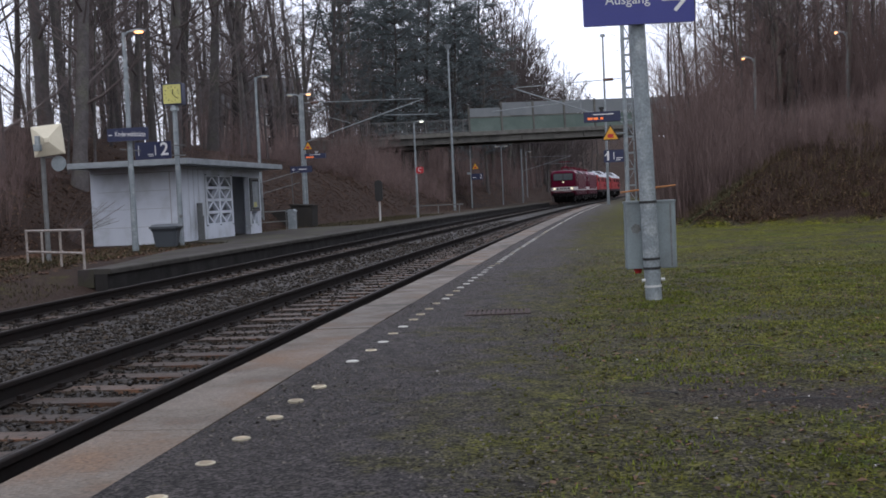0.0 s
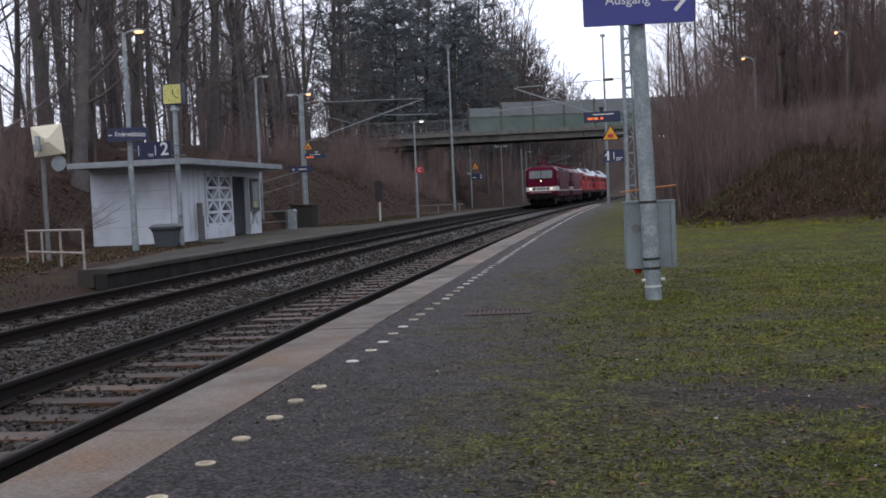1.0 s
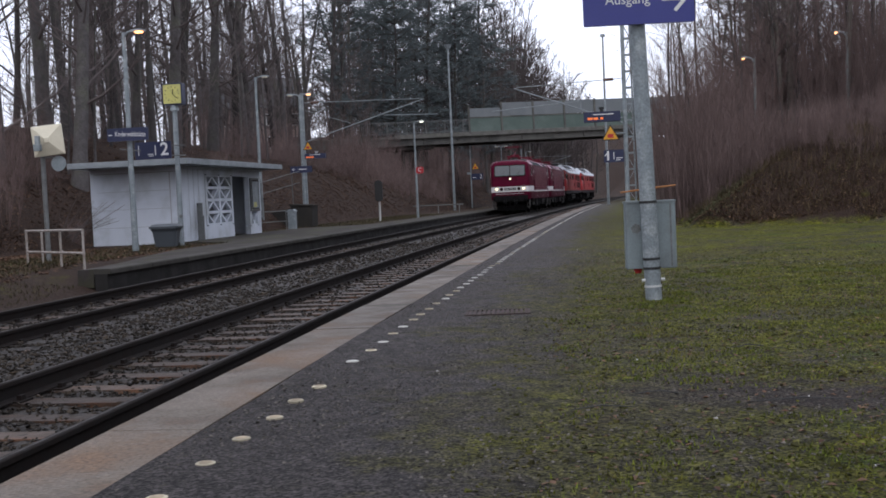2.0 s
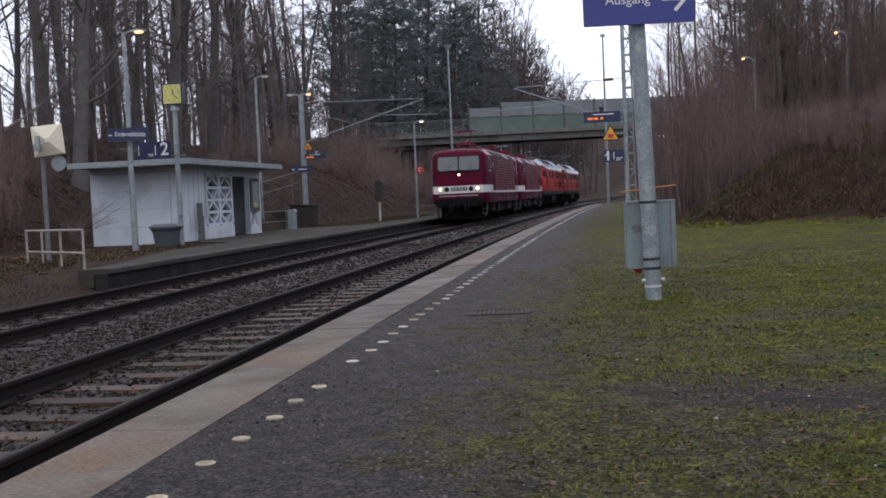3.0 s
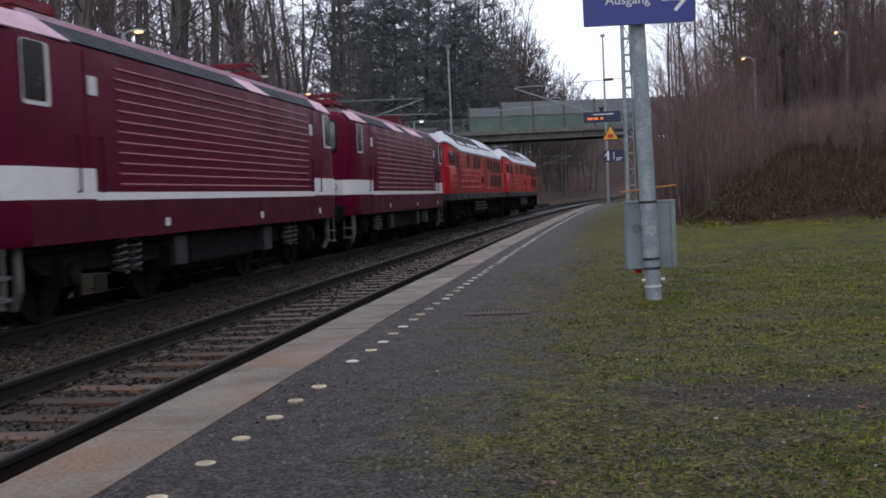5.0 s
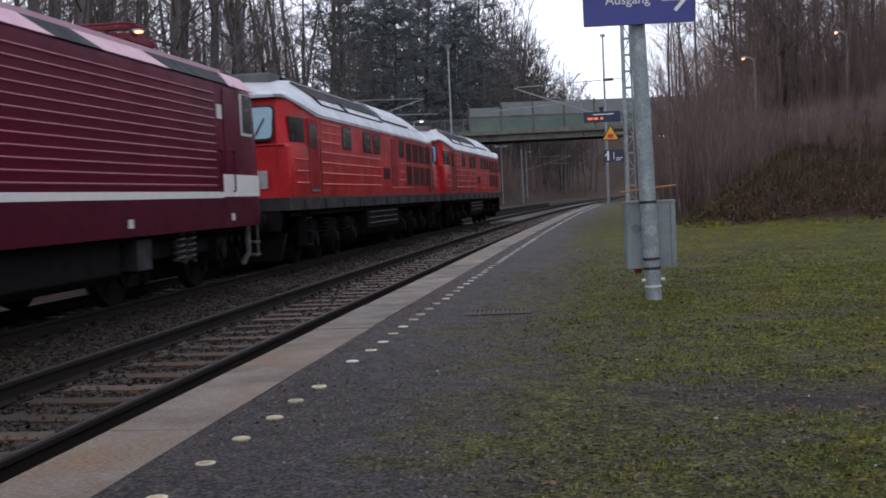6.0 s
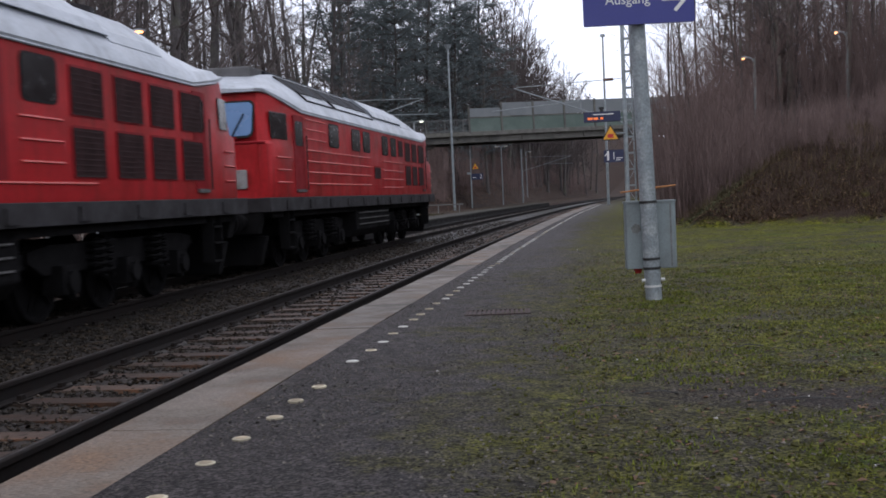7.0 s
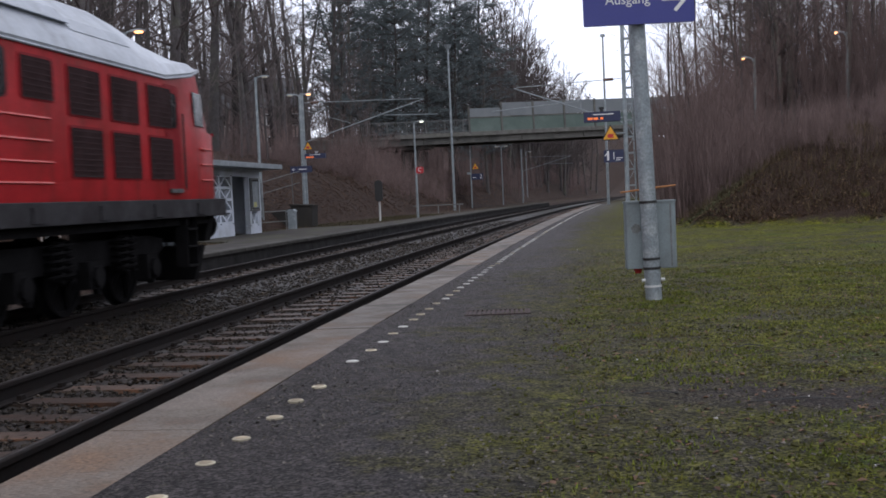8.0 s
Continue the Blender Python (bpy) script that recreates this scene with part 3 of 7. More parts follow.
# ---- the trains ----
def wheelset(radius, parent, y):
    g = Geo()
    for sx in (-1, 1):
        prof = [(0.66, radius + 0.03), (0.69, radius + 0.03), (0.70, radius), (0.80, radius - 0.008), (0.80, radius - 0.07), (0.76, radius - 0.09), (0.76, 0.16), (0.82, 0.13), (0.82, 0.0)]
        n = 24
        rings = [[Vector((sx * px, r * math.cos(2 * math.pi * k / n), r * math.sin(2 * math.pi * k / n))) for k in range(n)] for px, r in [(0.66, radius - 0.1)] + prof[:-1]]
        g.skin(rings)
    g.tube([(-0.7, 0, 0), (0.7, 0, 0)], 0.09, 10)
    for k in range(5):
        a = 2 * math.pi * k / 5
        for sx in (-1, 1):
            g.tube([(sx * 0.775, 0.15 * math.cos(a), 0.15 * math.sin(a)), (sx * 0.775, (radius - 0.1) * math.cos(a), (radius - 0.1) * math.sin(a))], 0.035, 5)
    return part("wheelset", g, M_UNDER, parent, "grimy steel wheelset", smooth=True, m=pose(0, y, radius))


def bogie(parent, y0, radius, axles, half):
    g = Geo()
    for sx in (-1, 1):
        x0, x1 = (sx * 0.98, sx * 1.12)
        x0, x1 = min(x0, x1), max(x0, x1)
        out = [(-half, 0.78), (-half + 0.35, 0.62), (half - 0.35, 0.62), (half, 0.78), (half, 0.92), (half - 0.5, 0.98), (-half + 0.5, 0.98), (-half, 0.92)]
        g.prism(out, x0, x1, "x")
        for a in axles:
            g.box(sx * 1.12 - 0.14, sx * 1.12 + 0.14, a - 0.2, a + 0.2, radius - 0.16, radius + 0.2)
            g.tube([(sx * 1.2, a, radius), (sx * 1.32, a, radius)], 0.14, 10)
            g.box(sx * 0.95 - 0.05, sx * 0.95 + 0.05, a + radius + 0.06, a + radius + 0.14, 0.25, 0.75)
    for yy in (-half, half):
        g.box(-1.05, 1.05, yy - 0.08, yy + 0.08, 0.72, 0.9)
    b = part("bogie", g, M_UNDER, parent, "grimy bogie frame", m=pose(0, y0, 0), smooth=False)
    for sx in (-1, 1):
        for a0, a1 in zip(axles[:-1], axles[1:]):
            for off in (-0.22, 0.22):
                yc = (a0 + a1) / 2 + off * (1 if len(axles) == 2 else 0.6)
                turns = [Vector((sx * 1.24 + 0.1 * math.cos(t), yc + 0.1 * math.sin(t), 0.52 + 0.5 * t / 34)) for t in np.arange(0, 34, 0.7)]
                part("spring", Geo().tube(turns, 0.022, 5), M_SPRING if len(axles) == 2 else M_UNDER, b, "coil spring")
    sets = [wheelset(radius, b, a) for a in axles]
    return sets


def buffers(parent, y, sy):
    for sx in (-1, 1):
        g = Geo().tube([(sx * 0.875, y, 1.05), (sx * 0.875, y + sy * 0.35, 1.05)], [0.14, 0.11], 14).tube([(sx * 0.875, y + sy * 0.3, 1.05), (sx * 0.875, y + sy * 0.52, 1.05)], 0.075, 12)
        g.tube([(sx * 0.875, y + sy * 0.5, 1.05), (sx * 0.875, y + sy * 0.56, 1.05), (sx * 0.875, y + sy * 0.6, 1.05)], [0.24, 0.25, 0.2], 18)
        part("buffer", g, M_UNDER, parent, "greasy black buffer", smooth=True)
    g = Geo().box(-0.09, 0.09, min(y, y + sy * 0.35), max(y, y + sy * 0.35), 0.96, 1.1)
    g.tube([(0, y + sy * 0.3, 1.03), (0, y + sy * 0.42, 0.9), (0, y + sy * 0.4, 0.55)], 0.03, 8)
    part("coupling", g, M_UNDER, parent, "hanging screw coupling")
    for sx in (-0.45, -0.3, 0.3, 0.45):
        hose = Geo().tube([(sx, y, 0.95), (sx, y + sy * 0.2, 0.9), (sx * 1.05, y + sy * 0.26, 0.65), (sx, y + sy * 0.15, 0.5)], 0.025, 6)
        part("brake_hose", hose, M_RUBBER, parent)


def end_plate(parent, name, outline, y, sy, depth, lean, material, label="", bevel=0.0):
    """A flat piece on an end of the body: outline in x, z; pushed out by depth; lean: how far it tips inwards per metre above 1.95 m."""
    g = Geo()
    a = [Vector((x, y + sy * 0.0 - sy * lean * max(z - 1.95, 0), z)) for x, z in outline]
    b = [p + Vector((0, sy * depth, 0)) for p in a]
    g.skin([a, b])
    return part(name, g, material, parent, label, bevel=bevel)


def electric_loco(label, pale_panels, lamps_on, raised):
    loco = thing("electric_locomotive", Matrix(), label, "locomotive", "locomotives of the passing train")
    lean = 0.15

    def ring(y, half, top, sy, weight):
        square = 1 if weight == 1 else 0.6 if weight == 0.9 else 0
        pts = [(half - 0.03, 1.0), (half, 1.08), (half, 1.5), (half, 2.5), (half - 0.005, 3.3), (half - 0.03, 3.44 + 0.02 * square), (half - 0.3 + 0.2 * square, top - 0.08), (half - 0.42 + 0.18 * square, top - 0.02 + 0.01 * square), (0.6, top + 0.05 - 0.03 * square), (0.0, top + 0.07 - 0.05 * square)]
        pts = pts + [(-x, z) for x, z in pts[-2::-1]]
        return [Vector((x, y - sy * weight * lean * max(z - 1.95, 0), z)) for x, z in pts]
    g = Geo()
    g.skin([ring(-7.70, 1.25, 3.58, -1, 1), ring(-7.66, 1.30, 3.64, -1, 1), ring(-7.5, 1.38, 3.71, -1, 0.9), ring(-6.9, 1.48, 3.74, -1, 0.25), ring(-6.0, 1.48, 3.76, -1, 0),
            ring(6.0, 1.48, 3.76, 1, 0), ring(6.9, 1.48, 3.74, 1, 0.25), ring(7.5, 1.38, 3.71, 1, 0.9), ring(7.66, 1.30, 3.64, 1, 1), ring(7.70, 1.25, 3.58, 1, 1)])
    part("body", g, M_CRIMSON, loco, "dark crimson painted steel body", smooth=True)
    # roof
    roof = Geo().prism([(1.04, 3.765), (0.85, 3.84), (0, 3.88), (-0.85, 3.84), (-1.04, 3.765)], -6.3, 6.3, "y")
    for yy in np.arange(-2.6, 2.7, 1.3):
        roof.box(-0.6, 0.6, yy - 0.5, yy + 0.5, 3.8, 3.98)
    part("roof", roof, M_ROOFGREY, loco, "grey roof with equipment hatches", bevel=0.02)
    for sx in (-1, 1):
        marks = sorted(pale_panels)
        edges, prev = [], -6.0
        for a, b in marks:
            if a - prev > 0.05:
                edges.append((prev, a, M_ROOFDARK, "dark grey roof panel"))
            edges.append((a, b, M_PINKWHITE, "faded pinkish white roof panel"))
            prev = b
        if 6.0 - prev > 0.05:
            edges.append((prev, 6.0, M_ROOFDARK, "dark grey roof panel"))
        for a, b, mm, lab in edges:
            p = Geo()
            sk = 0.18
            q = [(sx * 1.462, a + sk, 3.45), (sx * 1.462, b + sk, 3.45), (sx * 1.178, b - sk, 3.70), (sx * 1.178, a - sk, 3.70)]
            off = Vector((sx * 0.012, 0, 0.012))
            p.skin([[Vector(c) for c in q], [Vector(c) + off for c in q]])
            part("roof_panel", p, mm, loco, lab)
        gut = Geo().box(min(sx * 1.10, sx * 1.16), max(sx * 1.10, sx * 1.16), -6.3, 6.3, 3.72, 3.79)
        part("roof_gutter", gut, M_PINKWHITE, loco, "pale roof edge strip")
        for end in (-1, 1):
            p = Geo()
            q = [(sx * 1.485, end * 5.75, 3.43), (sx * 1.415, end * 7.28, 3.44), (sx * 1.195, end * 7.24, 3.69), (sx * 1.185, end * 6.1, 3.715)]
            off = Vector((sx * 0.014, 0, 0.014))
            p.skin([[Vector(c) for c in q], [Vector(c) + off for c in q]])
            part("roof_panel", p, M_PINKWHITE, loco, "faded pinkish white roof panel")
    # ribs along the sides, sky light on their tops put into the colour
    rib_mesh = None
    for sx in (-1, 1):
        for k in range(12):
            z = 1.715 + k * 0.139
            if rib_mesh is None:
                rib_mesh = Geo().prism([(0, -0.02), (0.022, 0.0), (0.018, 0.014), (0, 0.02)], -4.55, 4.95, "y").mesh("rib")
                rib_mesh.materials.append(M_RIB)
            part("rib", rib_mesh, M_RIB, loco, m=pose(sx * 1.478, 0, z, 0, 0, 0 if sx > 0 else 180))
    # white band: wide round the ends, thin along the sides
    thin = Geo().box(1.476, 1.488, -5.25, 5.25, 1.51, 1.615)
    part("side_stripe", thin, M_BANDWHITE, loco, "white side stripe")
    part("side_stripe", Geo().box(-1.488, -1.476, -5.25, 5.25, 1.51, 1.615), M_BANDWHITE, loco, "white side stripe")
    for end in (-1, 1):
        path = [(1.486, 5.25), (1.486, 6.92), (1.388, 7.52), (1.31, 7.672), (1.256, 7.712), (-1.256, 7.712), (-1.31, 7.672), (-1.388, 7.52), (-1.486, 6.92), (-1.486, 5.25)]
        b = Geo()
        outer = [Vector((x, end * y, z)) for z in (1.53, 1.91) for x, y in path]
        inner = [Vector((x * 0.985, end * (y - 0.02), z)) for z in (1.53, 1.91) for x, y in path]
        n = len(path)
        fs = []
        for k in range(n - 1):
            fs += [(k, k + 1, n + k + 1, n + k), (2 * n + k, 2 * n + k + 1, k + 1, k), (n + k, n + k + 1, 3 * n + k + 1, 3 * n + k)]
        fs += [(0, n, 3 * n, 2 * n), (n - 1, 2 * n - 1, 4 * n - 1, 3 * n - 1)]
        b.add(outer + inner, fs)
        part("white_band", b, M_BANDWHITE, loco, "white band round the cab")
        # windscreens
        for cx in (-0.545, 0.545):
            shape = [(cx + u, 3.05 + v) for u, v in rounded(1.13, 0.80, 0.1)]
            end_plate(loco, "window_seal", shape, end * 7.70, end, 0.025, lean, M_RUBBER, "black rubber window seal")
            inner_shape = [(cx + u, 3.05 + v) for u, v in rounded(1.03, 0.70, 0.08)]
            end_plate(loco, "windscreen", inner_shape, end * 7.70, end, 0.032, lean, M_CABGLASS, "windscreen with the mirrored sky put in as grey")
            tip = (cx - 0.02, end * 7.63, 2.78), (cx + 0.18, end * 7.60, 3.02)
            part("wiper", Geo().tube([(cx + 0.26, end * 7.69, 2.66), tip[0], tip[1]], 0.011, 5), M_RUBBER, loco)
        for sx in (-1, 1):
            for cx, rr, mm, lab in ((0.965, 0.125, M_LIT if lamps_on and end < 0 else M_LENS, "round headlamp"), (0.625, 0.125, M_GRILLE, "dark red tail lamp")):
                p = Geo().tube([(sx * cx, end * 7.70, 1.745), (sx * cx, end * 7.75, 1.745)], rr, 20)
                body = part("lamp_ring", p, M_SPRING, loco, "steel lamp ring", smooth=True)
                part("lens", Geo().tube([(sx * cx, end * 7.752, 1.745), (sx * cx, end * 7.768, 1.745)], [rr * 0.84, rr * 0.7], 20), mm, body, lab, smooth=True)
        top = part("lamp_ring", Geo().tube([(0.02, end * 7.60, 2.47), (0.02, end * 7.665, 2.47)], 0.085, 18), M_SPRING, loco, "steel lamp ring", smooth=True)
        part("lens", Geo().tube([(0.02, end * 7.667, 2.47), (0.02, end * 7.68, 2.47)], 0.07, 18), M_LIT if lamps_on and end < 0 else M_LENS, top, "round top lamp")
        for sx in (-1, 1):
            part("lamp_socket", Geo().tube([(sx * 0.47, end * 7.61, 2.43), (sx * 0.47, end * 7.65, 2.43)], 0.07, 12), M_CRIMSON_LOW, loco, "small dark round socket", smooth=True)
        plate = part("number_plate", Geo().box(-0.42, 0.42, min(end * 7.70, end * 7.73), max(end * 7.70, end * 7.73), 1.655, 1.835), M_PLATE, loco, "black plate with pale bars")
        for a in (-0.37, -0.27, -0.17, -0.03, 0.07, 0.17, 0.3):
            part("plate_bar", Geo().box(a, a + 0.055, min(end * 7.731, end * 7.735), max(end * 7.731, end * 7.735), 1.695, 1.795), M_PALE, plate, "pale bar")
        for a, b2 in ((-1.05, -0.12), (-0.06, 0.98)):
            part("front_rail", Geo().tube([(a, end * 7.73, 1.4), (b2, end * 7.73, 1.4)], 0.016, 6), M_PALE, loco, "thin pale handrail")
        skirt = Geo().prism([(-1.27, 1.27), (1.27, 1.27), (1.25, 1.0), (1.05, 0.82), (-1.05, 0.82), (-1.25, 1.0)], min(end * 7.3, end * 7.735), max(end * 7.3, end * 7.735), "y")
        part("buffer_beam", skirt, M_UNDER, loco, "black buffer beam", bevel=0.02)
        plow = Geo().prism([(-1.0, 0.6), (1.0, 0.6), (1.12, 0.26), (0.9, 0.2), (-0.9, 0.2), (-1.12, 0.26)], min(end * 7.1, end * 7.2), max(end * 7.1, end * 7.2), "y")
        part("rail_guard", plow, M_UNDER, loco, "black rail guard", bevel=0.02)
        for sx in (-1, 1):
            st = Geo().box(sx * 1.25 - 0.12, sx * 1.25 + 0.12, end * 7.35 - 0.14, end * 7.35 + 0.14, 0.42, 0.46)
            st.box(sx * 1.25 - 0.12, sx * 1.25 + 0.12, end * 7.35 - 0.14, end * 7.35 + 0.14, 0.66, 0.7)
            for dx in (-0.11, 0.11):
                st.box(sx * 1.25 + dx - 0.015, sx * 1.25 + dx + 0.015, end * 7.35 - 0.02, end * 7.35 + 0.02, 0.42, 1.02)
            part("step", st, M_SPRING, loco, "worn steel step")
            part("sand_pipe", Geo().tube([(sx * 1.3, end * 6.95, 1.02), (sx * 1.3, end * 6.95, 0.5), (sx * 1.2, end * 6.9, 0.3)], 0.055, 8), M_SPRING, loco, "pale pipe")
        buffers(loco, end * 7.66, end)
        # cab side: window with white frame edge, small plate, hand rails
        for sx in (-1, 1):
            x = sx * 1.482
            fr = Geo().prism([(end * 6.62 + u, 2.98 + v) for u, v in rounded(0.62, 0.74, 0.06)], -0.006 + x, 0.006 + x, "x")
            wd = part("cab_window", fr, M_PALE, loco, "side window with a pale frame edge")
            part("pane", Geo().prism([(end * 6.66 + u, 3.0 + v) for u, v in rounded(0.52, 0.68, 0.05)], x - 0.012, x + 0.012, "x"), M_DARKGLASS, wd, "dark glass")
            part("builder_plate", Geo().box(x - 0.008, x + 0.008, end * 5.22 - 0.12, end * 5.22 + 0.12, 2.84, 3.08), M_PALE, loco, "small pale plate")
            for yy in (5.1, 5.75):
                part("hand_rail", Geo().tube([(x + sx * 0.05, end * yy, 1.62), (x + sx * 0.05, end * yy, 2.3)], 0.015, 6).tube([(x, end * yy, 1.62), (x + sx * 0.05, end * yy, 1.62)], 0.012, 5).tube([(x, end * yy, 2.3), (x + sx * 0.05, end * yy, 2.3)], 0.012, 5), M_CRIMSON_LOW, loco)
            part("door_seam", Geo().box(x - 0.004, x + 0.004, end * 5.42 - 0.008, end * 5.42 + 0.008, 1.62, 3.38), M_CRIMSON_LOW, loco)
    # sill, underframe
    for sx in (-1, 1):
        x = sx * 1.484
        part("sill", Geo().box(min(x, x - sx * 0.03), max(x, x - sx * 0.03), -6.9, 6.9, 1.0, 1.5), M_CRIMSON_LOW, loco, "darker crimson sill", bevel=0.004)
        for yy in (-3.1, 1.4, 5.6):
            part("sill_marking", Geo().box(x - 0.004, x + 0.006, yy, yy + 0.16, 1.12, 1.24), M_PALE, loco, "small pale marking")
    tank = Geo().prism([(-1.25, 0.95), (1.25, 0.95), (1.25, 0.5), (1.1, 0.38), (-1.1, 0.38), (-1.25, 0.5)], -1.6, 1.6, "y")
    part("transformer_tank", tank, M_UNDER, loco, "sooty underfloor transformer tank", bevel=0.03)
    for sx in (-1, 1):
        for yy, w in ((-2.2, 0.5), (2.2, 0.5)):
            part("equipment_box", Geo().box(sx * 1.15 - 0.2, sx * 1.15 + 0.2, yy - w / 2, yy + w / 2, 0.5, 0.95), M_FRAMEGREY, loco, "grey equipment box", bevel=0.02)
    part("underframe", Geo().box(-1.3, 1.3, -7.2, 7.2, 0.92, 1.04), M_UNDER, loco)
    sets = []
    for yy in (-3.95, 3.95):
        sets += bogie(loco, yy, 0.625, (-1.65, 1.65), 2.45)
    # pantographs
    for end, up in ((-1, raised), (1, False)):
        yc = end * 4.6
        base = Geo()
        for dx in (-0.38, 0.38):
            for dy in (-0.5, 0.5):
                base.tube([(dx, yc + dy, 3.8), (dx, yc + dy, 4.1)], [0.07, 0.05], 8)
        base.box(-0.45, 0.45, yc - 0.58, yc - 0.5, 4.08, 4.18).box(-0.45, 0.45, yc + 0.5, yc + 0.58, 4.08, 4.18)
        base.box(-0.43, -0.35, yc - 0.55, yc + 0.55, 4.08, 4.16).box(0.35, 0.43, yc - 0.55, yc + 0.55, 4.08, 4.16)
        base.box(-0.3, 0.3, yc + 0.2, yc + 0.75, 4.1, 4.28)
        p = part("pantograph", base, M_PANTO, loco, "oxide red pantograph")
        head_z = 4.84 if up else 4.34
        knee = (0, yc + (0.95 if up else 1.2), 4.48 if up else 4.3)
        arms = Geo().tube([(0, yc - 0.4, 4.14), knee], [0.05, 0.035], 7)
        for dx in (-1, 1):
            arms.tube([knee, (dx * 0.38, yc - 0.35, head_z - 0.06)], 0.02, 6)
        arms.tube([(-0.4, yc - 0.35, head_z - 0.06), (0.4, yc - 0.35, head_z - 0.06)], 0.022, 6)
        part("pantograph_arm", arms, M_PANTO, p, "folding red arm")
        head = Geo()
        for dy in (-0.5, -0.2):
            head.tube([(-0.62, yc + dy, head_z - 0.08), (-0.55, yc + dy, head_z - 0.02), (-0.4, yc + dy, head_z), (0.4, yc + dy, head_z), (0.55, yc + dy, head_z - 0.02), (0.62, yc + dy, head_z - 0.08)], 0.022, 6)
        part("contact_strip", head, M_PANTO, p, "curved red contact strips")
    bus = Geo().tube([(0.35, -3.4, 4.06), (0.35, 3.4, 4.06)], 0.025, 6)
    for yy in (-3.2, -1.6, 0, 1.6, 3.2):
        bus.tube([(0.35, yy, 3.85), (0.35, yy, 4.06)], [0.06, 0.035], 8)
    part("roof_conductor", bus, M_PANTO, loco, "red roof conductor on insulators")
    return loco, sets


# body crimson made lighter: stands in for sky light catching the ribs
M_RIB = mat("skylit_crimson_rib", (0.3, 0.055, 0.075), 0.4, second=(0.23, 0.04, 0.06), amount=0.2)


SIDE, TOP = -0.65, -0.4      # the diesels' side openings and roof panels sit towards the leading cab


def drift(y):
    return float(np.interp(y, [-2.0, 5.0], [SIDE, -0.12]))


def diesel_loco(label, blind, wide_grilles):
    loco = thing("diesel_locomotive", Matrix(), label, "locomotive", "locomotives of the passing train")

    def ring(y, half, eave, sy, weight):
        pts = [(half - 0.01, 1.5), (half, 1.56), (half, 2.55), (half - 0.05 * weight, 2.62), (half - 0.11 * weight, eave - 0.02), (half - 0.14 * weight - 0.03, eave), (0.5, eave + 0.1), (0, eave + 0.1)]
        pts = pts + [(-x, z) for x, z in pts[-2::-1]]
        return [Vector((x, y - sy * weight * (0.28 * max(z - 2.6, 0) + (0.1 if z > 2.58 else 0)), z)) for x, z in pts]
    g = Geo()
    g.skin([ring(-9.72, 1.28, 3.62, -1, 1), ring(-9.6, 1.38, 3.62, -1, 1), ring(-9.3, 1.46, 3.58, -1, 0.9), ring(-8.5, 1.48, 3.44, -1, 0.35), ring(-7.4, 1.48, 3.3, -1, 0), ring(7.4, 1.48, 3.3, 1, 0),
            ring(8.5, 1.48, 3.44, 1, 0.35), ring(9.3, 1.46, 3.58, 1, 0.9), ring(9.6, 1.38, 3.62, 1, 1), ring(9.72, 1.28, 3.62, 1, 1)])
    part("body", g, M_RED, loco, "bright red painted steel body", smooth=True)

    def dome(y, half, eave, top):
        pts = [(half, eave - 0.02), (half + 0.02, eave + 0.04), (half - 0.06, eave + min(0.2, (top - eave) * 0.4)), (half - 0.32, eave + (top - eave) * 0.55), (half - 0.78, top - 0.04 * min(1.0, (top - eave) * 2)), (0.0, top)]
        pts = pts + [(-x, z) for x, z in pts[-2::-1]]
        return [Vector((x, y, z)) for x, z in pts]
    r = Geo()
    r.skin([dome(-9.5, 1.16, 3.6, 3.68), dome(-9.35, 1.28, 3.6, 3.77), dome(-8.6, 1.44, 3.46, 3.96), dome(-7.2, 1.485, 3.3, 4.2), dome(-6.8, 1.485, 3.3, 4.24), dome(6.6, 1.485, 3.3, 4.24), dome(7.4, 1.485, 3.3, 4.16), dome(8.6, 1.44, 3.46, 3.92), dome(9.35, 1.28, 3.6, 3.72), dome(9.5, 1.16, 3.6, 3.65)])
    part("roof", r, M_SILVER, loco, "pale silver rounded roof", smooth=True)
    # dark panels let into the roof's upper slope, with a flush pale hood behind them
    for sx in (-1, 1):
        for a, b in ((-6.6, -5.5), (-5.4, -4.3), (-4.05, -2.6), (-2.52, -1.05), (-0.97, 0.5)):
            a, b = a + TOP, b + TOP
            q = [(sx * 1.17, a + 0.34, 3.81), (sx * 1.17, b + 0.34, 3.81), (sx * 0.8, b, 4.121), (sx * 0.8, a, 4.121)]
            inner, outer = Vector((-sx * 0.02, 0, -0.02)), Vector((sx * 0.01, 0, 0.013))
            panel = part("roof_window", Geo().skin([[Vector(c) + inner for c in q], [Vector(c) + outer for c in q]]), M_ROOFDARK, loco, "dark sloping roof panel")
            fr = Geo()
            for c0, c1 in zip(q, q[1:] + q[:1]):
                fr.tube([Vector(c0) + outer, Vector(c1) + outer], 0.016, 5)
            part("frame", fr, M_ROOFGREY, panel, "grey panel frame")
        for a in (-6.45 + TOP, -3.85 + TOP):
            part("roof_divider", Geo().tube([(sx * 0.8, a - 0.16, 4.13), (sx * 1.18, a + 0.26, 3.83), (sx * 1.33, a + 0.5, 3.64)], 0.026, 6), M_FRAMEGREY, loco, "dark slanted roof divider", smooth=True)
        seam = Geo().tube([(sx * 1.335, -5.95 + TOP, 3.635), (sx * 1.335, 0.9 + TOP, 3.635)], 0.018, 5)
        part("roof_seam", seam, M_FRAMEGREY, loco)
